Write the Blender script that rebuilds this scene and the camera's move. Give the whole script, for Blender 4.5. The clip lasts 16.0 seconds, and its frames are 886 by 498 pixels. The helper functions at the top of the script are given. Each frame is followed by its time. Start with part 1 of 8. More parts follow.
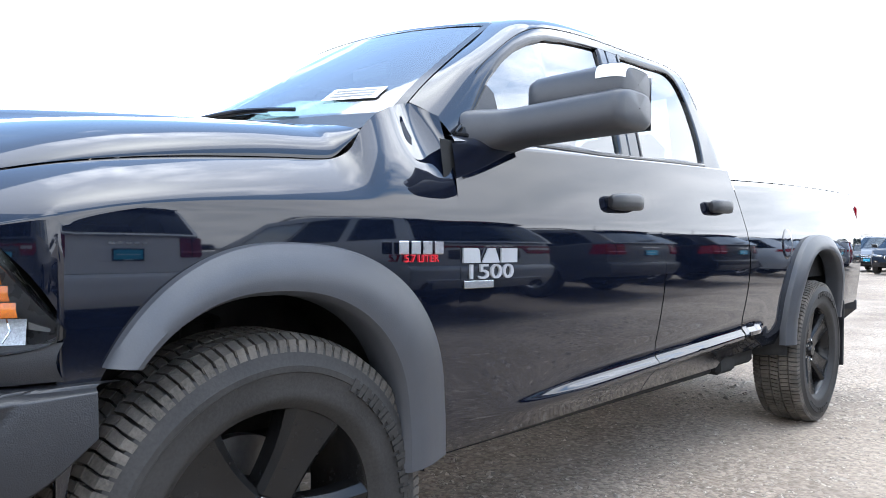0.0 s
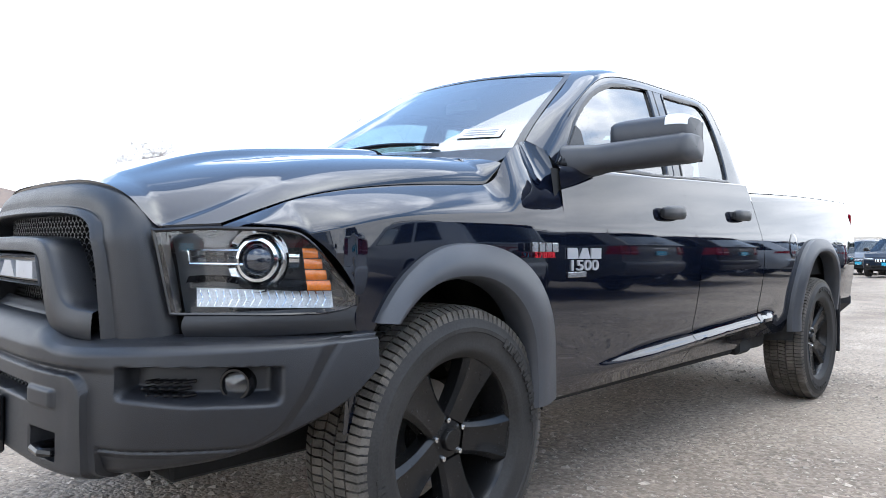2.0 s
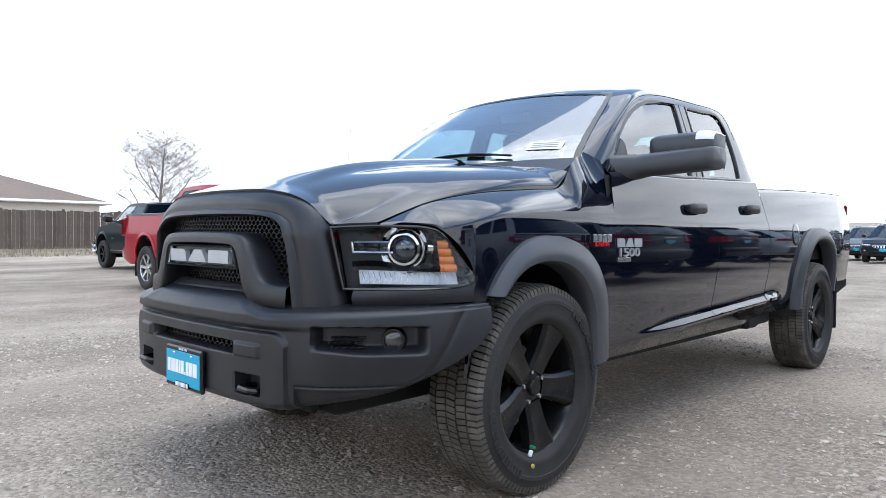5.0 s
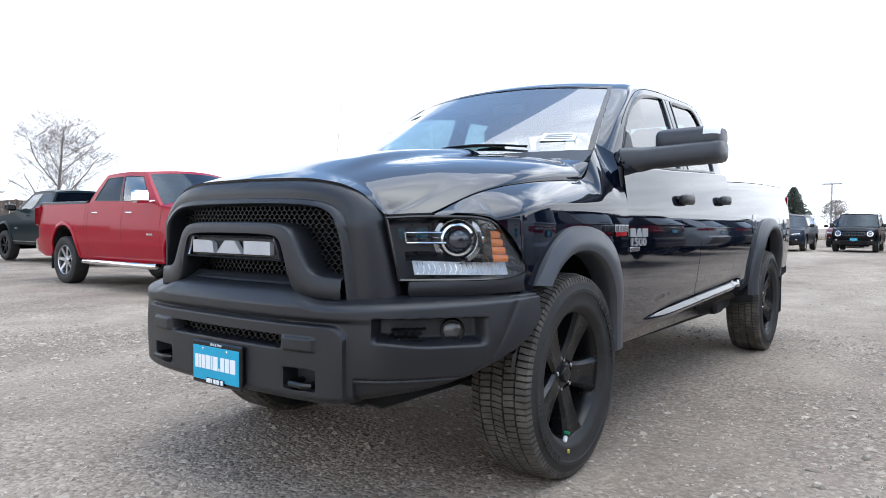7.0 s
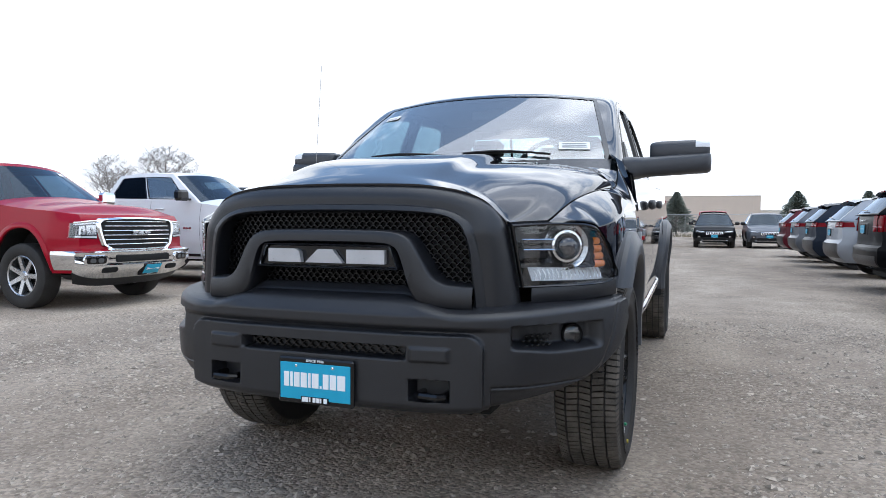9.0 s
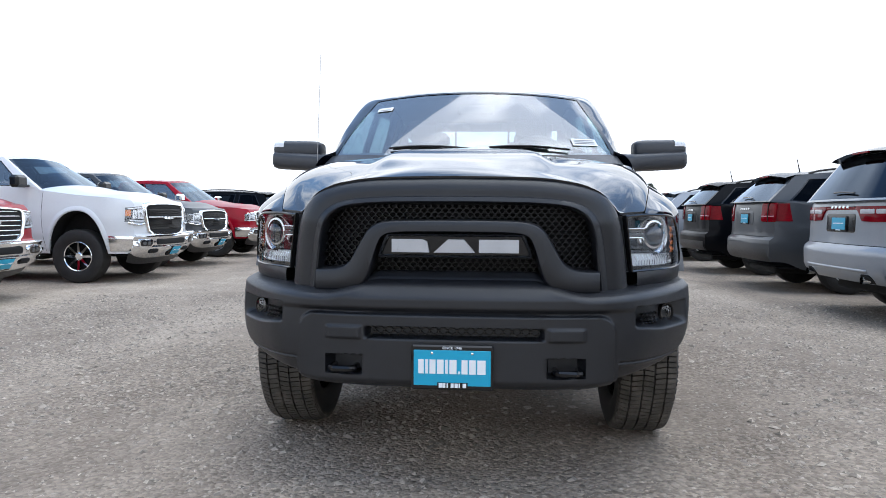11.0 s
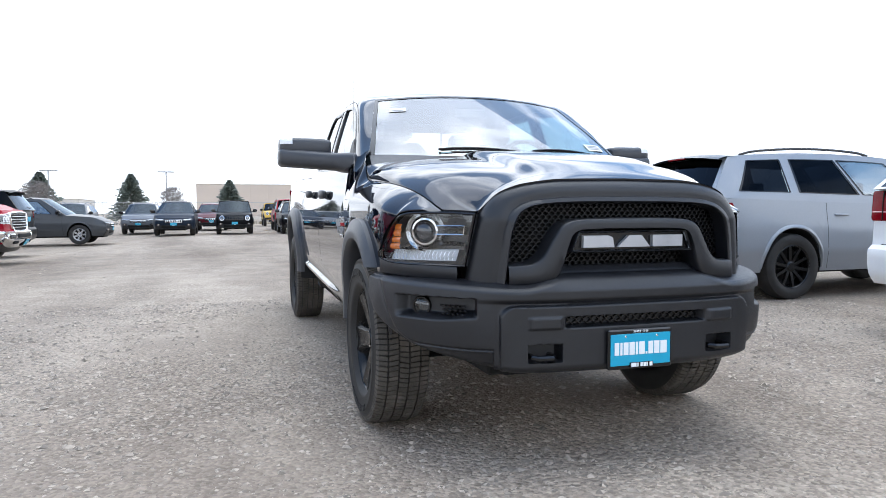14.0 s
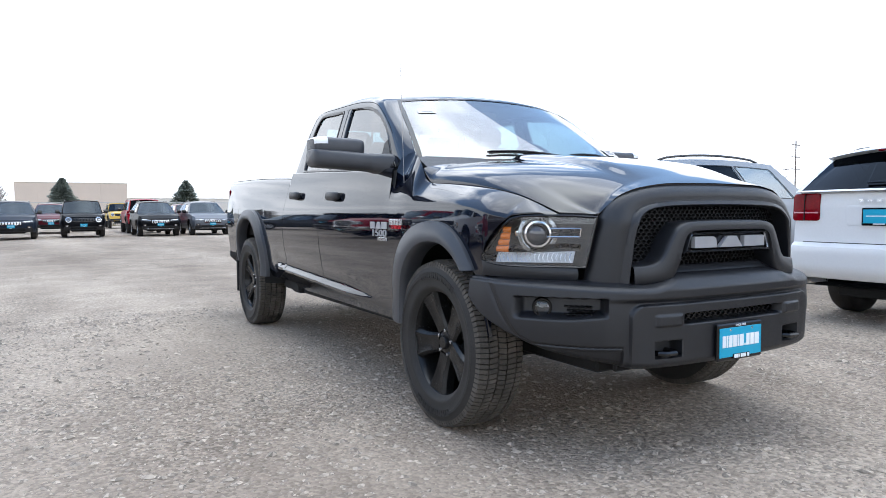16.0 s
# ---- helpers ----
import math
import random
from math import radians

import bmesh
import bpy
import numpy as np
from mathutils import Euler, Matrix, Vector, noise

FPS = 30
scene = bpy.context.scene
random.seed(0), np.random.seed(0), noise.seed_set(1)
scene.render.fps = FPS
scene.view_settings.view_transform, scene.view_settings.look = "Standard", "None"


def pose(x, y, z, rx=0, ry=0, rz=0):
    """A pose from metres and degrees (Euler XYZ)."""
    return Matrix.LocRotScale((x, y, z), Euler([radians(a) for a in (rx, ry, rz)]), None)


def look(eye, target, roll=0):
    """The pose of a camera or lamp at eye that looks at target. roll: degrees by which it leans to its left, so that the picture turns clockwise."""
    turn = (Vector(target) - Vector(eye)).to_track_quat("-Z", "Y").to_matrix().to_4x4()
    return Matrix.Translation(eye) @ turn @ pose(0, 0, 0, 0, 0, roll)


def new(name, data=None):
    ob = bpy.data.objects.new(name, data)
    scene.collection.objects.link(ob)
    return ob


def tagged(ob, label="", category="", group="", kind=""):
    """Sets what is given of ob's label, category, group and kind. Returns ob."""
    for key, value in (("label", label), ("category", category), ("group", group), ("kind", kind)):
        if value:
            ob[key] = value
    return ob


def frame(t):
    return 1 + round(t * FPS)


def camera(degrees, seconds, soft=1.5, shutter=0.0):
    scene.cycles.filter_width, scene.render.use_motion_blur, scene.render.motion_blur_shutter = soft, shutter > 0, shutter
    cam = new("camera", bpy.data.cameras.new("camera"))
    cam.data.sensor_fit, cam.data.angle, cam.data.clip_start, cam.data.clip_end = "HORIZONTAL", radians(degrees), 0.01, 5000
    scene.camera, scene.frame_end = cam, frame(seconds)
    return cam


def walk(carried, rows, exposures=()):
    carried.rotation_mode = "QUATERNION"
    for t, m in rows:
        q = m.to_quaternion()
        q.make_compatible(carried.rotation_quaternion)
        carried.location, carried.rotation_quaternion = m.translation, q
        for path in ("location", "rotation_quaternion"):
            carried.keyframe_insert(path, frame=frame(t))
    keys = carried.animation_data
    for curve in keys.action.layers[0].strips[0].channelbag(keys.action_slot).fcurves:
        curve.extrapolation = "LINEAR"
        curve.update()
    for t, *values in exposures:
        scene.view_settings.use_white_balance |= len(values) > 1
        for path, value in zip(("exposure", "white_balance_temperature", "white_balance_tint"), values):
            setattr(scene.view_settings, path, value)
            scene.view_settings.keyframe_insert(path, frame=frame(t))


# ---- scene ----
cam = camera(65.8, 16.0, soft=0.9)
PATH = [
    (0, (2.162, -0.774, 1.017), (0.762, 0.654, 1.003), 0.6),
    (0.5, (2.201, -0.933, 1.006), (0.802, 0.496, 0.995), 0.7),
    (1, (2.211, -1.109, 1.013), (0.821, 0.330, 1.013), 0.2),
    (1.5, (2.267, -1.329, 1.014), (0.878, 0.110, 1.012), 0.4),
    (2, (2.326, -1.540, 1.004), (0.939, -0.100, 0.999), 0.7),
    (2.5, (2.390, -1.744, 1.006), (1.001, -0.305, 0.999), 0.7),
    (3, (2.452, -1.931, 0.992), (1.061, -0.494, 0.980), 0.7),
    (3.5, (2.501, -2.087, 0.982), (1.110, -0.651, 0.964), 0.7),
    (4, (2.532, -2.161, 0.997), (1.138, -0.727, 0.967), 0.6),
    (6.5, (2.288, -2.397, 1.023), (1.000, -0.868, 0.946), 0.7),
    (7, (2.136, -2.531, 1.016), (0.945, -0.925, 0.946), 0.5),
    (7.5, (1.935, -2.670, 1.028), (0.834, -1.002, 0.953), 0.6),
    (8, (1.712, -2.798, 1.031), (0.715, -1.066, 0.953), 0.7),
    (8.5, (1.465, -2.924, 1.044), (0.620, -1.112, 0.968), 0.5),
    (9, (1.215, -3.049, 1.043), (0.515, -1.176, 0.969), 0.4),
    (11.5, (-0.126, -3.463, 1.044), (-0.157, -1.466, 0.937), 0.3),
    (12, (-0.425, -3.482, 1.059), (-0.321, -1.488, 0.948), 0.2),
    (12.5, (-0.705, -3.470, 1.043), (-0.484, -1.485, 0.937), 0.1),
    (13, (-0.985, -3.462, 1.057), (-0.624, -1.498, 0.946), 0.0),
    (13.5, (-1.285, -3.431, 1.040), (-0.794, -1.495, 0.933), -0.1),
    (14, (-1.563, -3.378, 1.046), (-0.965, -1.472, 0.939), -0.2),
    (14.5, (-1.859, -3.289, 1.036), (-1.138, -1.426, 0.931), -0.0),
    (15, (-2.122, -3.181, 1.027), (-1.283, -1.368, 0.932), 0.2),
    (15.5, (-2.355, -3.066, 1.029), (-1.433, -1.294, 0.932), -0.0),
    (16, (-2.574, -2.936, 1.062), (-1.580, -1.204, 0.954), -0.3),
]
EXPOSURES = [(0, 1.05), (1, 0.96), (2, 0.66), (3, 0.40), (4, 0.30), (6.5, 0.27), (7.5, 0.14), (9, -0.14), (11.5, -0.06), (12.5, 0.08), (14, 0.20), (16, 0.20)]
walk(cam, [(t, look(eye, target, roll)) for t, eye, target, roll in PATH], [(t, stops, 6250, 10) for t, stops in EXPOSURES])


# ---- world and light ----
world = bpy.data.worlds.new("overcast_sky")
scene.world = world
world.use_nodes = True
wn, wl = world.node_tree.nodes, world.node_tree.links
wn.clear()
w_out = wn.new("ShaderNodeOutputWorld")
w_bg = wn.new("ShaderNodeBackground")
w_sky = wn.new("ShaderNodeTexSky")
w_sky.sky_type = 'NISHITA'
w_sky.sun_disc = False
w_sky.sun_elevation = radians(81)
w_sky.sun_rotation = radians(45)
w_sky.air_density, w_sky.dust_density, w_sky.ozone_density = 1.0, 1.5, 1.5
w_co = wn.new("ShaderNodeTexCoord")
w_sep = wn.new("ShaderNodeSeparateXYZ")
wl.new(w_co.outputs["Generated"], w_sep.inputs[0])
# cloud deck: the direction divided by its height, so that clouds flatten towards the horizon
w_h = wn.new("ShaderNodeMath"); w_h.operation = 'MAXIMUM'; w_h.inputs[1].default_value = 0.0
wl.new(w_sep.outputs["Z"], w_h.inputs[0])
w_h2 = wn.new("ShaderNodeMath"); w_h2.operation = 'ADD'; w_h2.inputs[1].default_value = 0.18
wl.new(w_h.outputs[0], w_h2.inputs[0])
w_div = wn.new("ShaderNodeVectorMath"); w_div.operation = 'DIVIDE'
w_comb = wn.new("ShaderNodeCombineXYZ")
for i in range(3):
    wl.new(w_h2.outputs[0], w_comb.inputs[i])
wl.new(w_co.outputs["Generated"], w_div.inputs[0])
wl.new(w_comb.outputs[0], w_div.inputs[1])
w_noise = wn.new("ShaderNodeTexNoise")
w_noise.inputs["Scale"].default_value = 1.15
w_noise.inputs["Detail"].default_value = 9.0
w_noise.inputs["Roughness"].default_value = 0.56
w_noise.inputs["Distortion"].default_value = 0.35
wl.new(w_div.outputs[0], w_noise.inputs["Vector"])
# thin towards the zenith, closed towards the horizon
w_close = wn.new("ShaderNodeMapRange")
w_close.inputs["From Min"].default_value, w_close.inputs["From Max"].default_value = 0.315, 0.42
w_close.inputs["To Min"].default_value, w_close.inputs["To Max"].default_value = 0.34, -0.04
wl.new(w_h.outputs[0], w_close.inputs["Value"])
w_add = wn.new("ShaderNodeMath"); w_add.operation = 'ADD'
wl.new(w_noise.outputs["Fac"], w_add.inputs[0])
wl.new(w_close.outputs[0], w_add.inputs[1])
w_ramp = wn.new("ShaderNodeValToRGB")
w_ramp.color_ramp.elements[0].position, w_ramp.color_ramp.elements[1].position = 0.47, 0.60
w_ramp.color_ramp.elements[0].color = (0.03, 0.03, 0.03, 1)
wl.new(w_add.outputs[0], w_ramp.inputs[0])
w_white = wn.new("ShaderNodeTexNoise")
w_white.inputs["Scale"].default_value, w_white.inputs["Detail"].default_value = 2.6, 6.0
wl.new(w_div.outputs[0], w_white.inputs["Vector"])
w_cl = wn.new("ShaderNodeValToRGB")
w_cl.color_ramp.elements[0].position, w_cl.color_ramp.elements[1].position = 0.36, 0.66
w_cl.color_ramp.elements[0].color = (8.2, 8.7, 9.4, 1)
w_cl.color_ramp.elements[1].color = (11.4, 11.7, 12.2, 1)
wl.new(w_white.outputs["Fac"], w_cl.inputs[0])
w_mix = wn.new("ShaderNodeMixRGB")
wl.new(w_ramp.outputs[0], w_mix.inputs[0])
w_blue = wn.new("ShaderNodeMixRGB"); w_blue.blend_type = 'MULTIPLY'; w_blue.inputs[0].default_value = 1.0
w_blue.inputs[2].default_value = (1.5, 1.75, 1.80, 1)
wl.new(w_sky.outputs[0], w_blue.inputs[1])
wl.new(w_blue.outputs[0], w_mix.inputs[1])
# thin cloud is brighter round the sun
w_sun = wn.new("ShaderNodeVectorMath"); w_sun.operation = 'DOT_PRODUCT'
SUN_WAY = Vector((0.10, 0.10, 0.99)).normalized()
w_sun.inputs[1].default_value = SUN_WAY
wl.new(w_co.outputs["Generated"], w_sun.inputs[0])
w_glow = wn.new("ShaderNodeMapRange")
w_glow.inputs["From Min"].default_value, w_glow.inputs["From Max"].default_value = -0.2, 1.0
w_glow.inputs["To Min"].default_value, w_glow.inputs["To Max"].default_value = 0.95, 1.30
wl.new(w_sun.outputs["Value"], w_glow.inputs["Value"])
w_lit = wn.new("ShaderNodeMixRGB"); w_lit.blend_type = 'MULTIPLY'; w_lit.inputs[0].default_value = 1.0
wl.new(w_cl.outputs[0], w_lit.inputs[1])
# high cloud is thinner and lets more light through
w_high = wn.new("ShaderNodeMapRange")
w_high.inputs["From Min"].default_value, w_high.inputs["From Max"].default_value = 0.38, 0.65
w_high.inputs["To Min"].default_value, w_high.inputs["To Max"].default_value = 1.0, 2.0
wl.new(w_h.outputs[0], w_high.inputs["Value"])
w_both = wn.new("ShaderNodeMath"); w_both.operation = 'MULTIPLY'
wl.new(w_glow.outputs[0], w_both.inputs[0]); wl.new(w_high.outputs[0], w_both.inputs[1])
wl.new(w_both.outputs[0], w_lit.inputs[2])
wl.new(w_lit.outputs[0], w_mix.inputs[2])
wl.new(w_mix.outputs[0], w_bg.inputs["Color"])
w_bg.inputs["Strength"].default_value = 0.15
wl.new(w_bg.outputs[0], w_out.inputs[0])

sun = new("sun", bpy.data.lights.new("sun", 'SUN'))
sun.data.energy, sun.data.angle, sun.data.color = 1.15, radians(70), (1.0, 0.975, 0.94)
sun.matrix_world = look(SUN_WAY * 80, (0, 0, 0))
scene.view_settings.exposure = 0.0


# ---- materials ----
def material(name):
    m = bpy.data.materials.new(name)
    m.use_nodes = True
    n = m.node_tree.nodes
    return m, n, m.node_tree.links, n["Principled BSDF"]


def surface(name, colour, rough=0.5, metal=0.0, coat=0.0, ior=1.5, grain=40.0, vary=0.12, bump=0.0, rough_vary=0.1, dirt=0.0, object_vary=0.0, spec=0.5):
    """A plain surface with fine and coarse variation of colour and gloss and a little relief."""
    m, n, l, p = material(name)
    p.inputs["Metallic"].default_value = metal
    p.inputs["Specular IOR Level"].default_value = spec
    p.inputs["IOR"].default_value = ior
    p.inputs["Coat Weight"].default_value = coat
    p.inputs["Coat Roughness"].default_value = 0.02
    co = n.new("ShaderNodeTexCoord")
    fine, wide = n.new("ShaderNodeTexNoise"), n.new("ShaderNodeTexNoise")
    fine.inputs["Scale"].default_value, fine.inputs["Detail"].default_value = grain, 5.0
    wide.inputs["Scale"].default_value, wide.inputs["Detail"].default_value = grain * 0.06, 3.0
    for t in (fine, wide):
        l.new(co.outputs["Object"], t.inputs["Vector"])
    both = n.new("ShaderNodeMath"); both.operation = 'ADD'
    l.new(fine.outputs["Fac"], both.inputs[0]); l.new(wide.outputs["Fac"], both.inputs[1])
    ramp = n.new("ShaderNodeMapRange")
    ramp.inputs["From Min"].default_value, ramp.inputs["From Max"].default_value = 0.6, 1.4
    ramp.inputs["To Min"].default_value, ramp.inputs["To Max"].default_value = 1 - vary, 1 + vary
    l.new(both.outputs[0], ramp.inputs["Value"])
    mul = n.new("ShaderNodeMixRGB"); mul.blend_type = 'MULTIPLY'; mul.inputs[0].default_value = 1.0
    mul.inputs[1].default_value = (*colour, 1)
    l.new(ramp.outputs[0], mul.inputs[2])
    colour_out = mul.outputs[0]
    if object_vary:
        info = n.new("ShaderNodeObjectInfo")
        r2 = n.new("ShaderNodeMapRange")
        r2.inputs["To Min"].default_value, r2.inputs["To Max"].default_value = 1 - object_vary, 1 + object_vary
        l.new(info.outputs["Random"], r2.inputs["Value"])
        m2 = n.new("ShaderNodeMixRGB"); m2.blend_type = 'MULTIPLY'; m2.inputs[0].default_value = 1.0
        l.new(colour_out, m2.inputs[1]); l.new(r2.outputs[0], m2.inputs[2])
        colour_out = m2.outputs[0]
    if dirt:
        spots = n.new("ShaderNodeTexNoise")
        spots.inputs["Scale"].default_value, spots.inputs["Detail"].default_value = 9.0, 8.0
        l.new(co.outputs["Object"], spots.inputs["Vector"])
        cut = n.new("ShaderNodeMapRange")
        cut.inputs["From Min"].default_value, cut.inputs["From Max"].default_value = 0.5, 0.75
        cut.inputs["To Max"].default_value = dirt
        l.new(spots.outputs["Fac"], cut.inputs["Value"])
        md = n.new("ShaderNodeMixRGB")
        md.inputs[2].default_value = (0.19, 0.165, 0.14, 1)
        l.new(cut.outputs[0], md.inputs[0]); l.new(colour_out, md.inputs[1])
        colour_out = md.outputs[0]
    l.new(colour_out, p.inputs["Base Color"])
    rr = n.new("ShaderNodeMapRange")
    rr.inputs["From Min"].default_value, rr.inputs["From Max"].default_value = 0.6, 1.4
    rr.inputs["To Min"].default_value, rr.inputs["To Max"].default_value = rough * (1 - rough_vary), rough * (1 + rough_vary)
    l.new(both.outputs[0], rr.inputs["Value"])
    l.new(rr.outputs[0], p.inputs["Roughness"])
    if bump:
        b = n.new("ShaderNodeBump")
        b.inputs["Strength"].default_value, b.inputs["Distance"].default_value = bump, 0.004
        l.new(fine.outputs["Fac"], b.inputs["Height"])
        l.new(b.outputs[0], p.inputs["Normal"])
    return m


def glass(name, tint, ior=1.5, sheen=(1.0, 1.0, 1.0)):
    """A thin pane: clear with a tint, and a mirror by Fresnel."""
    m, n, l, p = material(name)
    n.remove(p)
    clear, gloss, mix, face_, power, fres = (n.new(k) for k in ("ShaderNodeBsdfTransparent", "ShaderNodeBsdfGlossy", "ShaderNodeMixShader", "ShaderNodeLayerWeight", "ShaderNodeMath", "ShaderNodeMapRange"))
    clear.inputs["Color"].default_value = (*tint, 1)
    gloss.inputs["Roughness"].default_value = 0.015
    gloss.inputs["Color"].default_value = (*sheen, 1)
    face_.inputs["Blend"].default_value = 0.5
    power.operation = 'POWER'
    power.inputs[1].default_value = 5.0
    fres.inputs["To Min"].default_value, fres.inputs["To Max"].default_value = 2 * ((ior - 1) / (ior + 1)) ** 2, 1.0
    l.new(face_.outputs["Facing"], power.inputs[0]); l.new(power.outputs[0], fres.inputs["Value"])
    l.new(fres.outputs[0], mix.inputs[0]); l.new(clear.outputs[0], mix.inputs[1]); l.new(gloss.outputs[0], mix.inputs[2])
    l.new(mix.outputs[0], n["Material Output"].inputs[0])
    return m


def paint(name, colour, metal=0.0, flake=0.0, coat=0.5):
    """Car paint under a clear coat, with road dust."""
    m = surface(name, colour, rough=0.36 if metal or flake else 0.3, metal=metal, coat=coat, ior=1.5, grain=900.0, vary=0.03 + 0.4 * flake, rough_vary=0.05, dirt=0.0)
    m.node_tree.nodes["Principled BSDF"].inputs["Specular IOR Level"].default_value = 0.12 if coat >= 0.3 else 0.05
    return m


BLACK_PAINT = surface("black_blue_paint", (0.0030, 0.0046, 0.0105), rough=0.04, coat=0.55, ior=1.5, grain=700.0, vary=0.25, rough_vary=0.15, spec=0.42)
PLASTIC = surface("textured_black_plastic", (0.0090, 0.0098, 0.0125), rough=0.41, grain=420.0, vary=0.22, bump=0.2, spec=0.52)
FLARE = surface("satin_black_plastic", (0.043, 0.046, 0.053), rough=0.40, grain=300.0, vary=0.14, bump=0.08, spec=0.5)
GLOSS_BLACK = surface("gloss_black_plastic", (0.006, 0.006, 0.007), rough=0.14, grain=200.0)
RUBBER = surface("tyre_rubber", (0.029, 0.0275, 0.026), rough=0.6, grain=130.0, vary=0.4, bump=0.2, spec=0.26)
TREAD = surface("dusty_tread_rubber", (0.074, 0.065, 0.054), rough=0.85, grain=160.0, vary=0.55, bump=0.4, dirt=0.6)
RIM = surface("satin_black_alloy", (0.008, 0.008, 0.0082), rough=0.26, metal=0.0, grain=90.0, spec=0.32)
SILVER_RIM = surface("silver_alloy", (0.55, 0.56, 0.57), rough=0.28, metal=0.9, grain=60.0)
CHROME = surface("chrome", (0.78, 0.79, 0.80), rough=0.07, metal=1.0, grain=60.0, vary=0.04)
LETTER = surface("satin_silver_letters", (0.46, 0.47, 0.49), rough=0.30, metal=0.45, grain=260.0, vary=0.08)
LAMP_CHROME = surface("bright_lamp_inside", (0.62, 0.63, 0.65), rough=0.16, metal=0.75, grain=90.0, vary=0.2)
BRUSHED = surface("brushed_silver", (0.62, 0.63, 0.64), rough=0.24, metal=1.0, grain=260.0, vary=0.12)
STEEL = surface("brake_steel", (0.32, 0.31, 0.30), rough=0.38, metal=0.9, grain=70.0, vary=0.2)
# near-black for undersides and joints; stands in for shade behind grilles and in openings
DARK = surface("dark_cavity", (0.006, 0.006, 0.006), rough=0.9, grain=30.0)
LINER = surface("muddy_wheel_liner", (0.012, 0.012, 0.012), rough=0.8, grain=60.0, bump=0.2, dirt=0.10)
GLASS = glass("tinted_window_glass", (0.66, 0.78, 0.80), ior=2.05)
SIDE_GLASS = glass("tinted_side_glass", (0.25, 0.37, 0.40), ior=2.0)
PRIVACY = glass("privacy_glass", (0.012, 0.015, 0.022), ior=1.13, sheen=(0.66, 0.80, 1.0))
CAR_GLASS = glass("blue_tinted_windshield", (0.10, 0.145, 0.19), ior=1.36, sheen=(0.74, 0.87, 1.0))
LAMP_INSIDE = surface("dark_lamp_housing", (0.055, 0.058, 0.062), rough=0.25, metal=0.3)
SMOKED = surface("dark_lamp_inside", (0.14, 0.145, 0.15), rough=0.22, metal=0.5)
MESH = surface("dark_grille_plastic", (0.0055, 0.0057, 0.0062), rough=0.40, grain=200.0, spec=0.40)
CLEAR = glass("clear_lamp_glass", (0.95, 0.96, 0.97), ior=1.5)
WHITE_PLASTIC = surface("white_plastic", (0.78, 0.79, 0.80), rough=0.3, grain=80.0, vary=0.03)
PAPER = surface("white_paper", (0.82, 0.82, 0.80), rough=0.6, grain=60.0, vary=0.03)
PRINT = surface("grey_print", (0.22, 0.22, 0.22), rough=0.6)
AMBER = surface("amber_reflector", (0.66, 0.17, 0.012), rough=0.18, coat=0.6, grain=200.0, vary=0.25, bump=0.3)
REDLENS = surface("red_lamp_lens", (0.175, 0.0005, 0.005), rough=0.07, grain=60.0, vary=0.5, spec=0.12)
PLATE_BLUE = surface("blue_plate", (0.010, 0.36, 0.56), rough=0.35, grain=50.0, vary=0.04)
WHITE_INK = surface("white_ink", (0.85, 0.87, 0.88), rough=0.4, grain=50.0, vary=0.02)
RED_INK = surface("red_badge_enamel", (0.55, 0.02, 0.03), rough=0.25)
SEAT = surface("dark_seat_cloth", (0.022, 0.022, 0.024), rough=0.85, grain=200.0, bump=0.2)
DASH = surface("dark_dashboard", (0.025, 0.025, 0.027), rough=0.6, grain=200.0, bump=0.1)


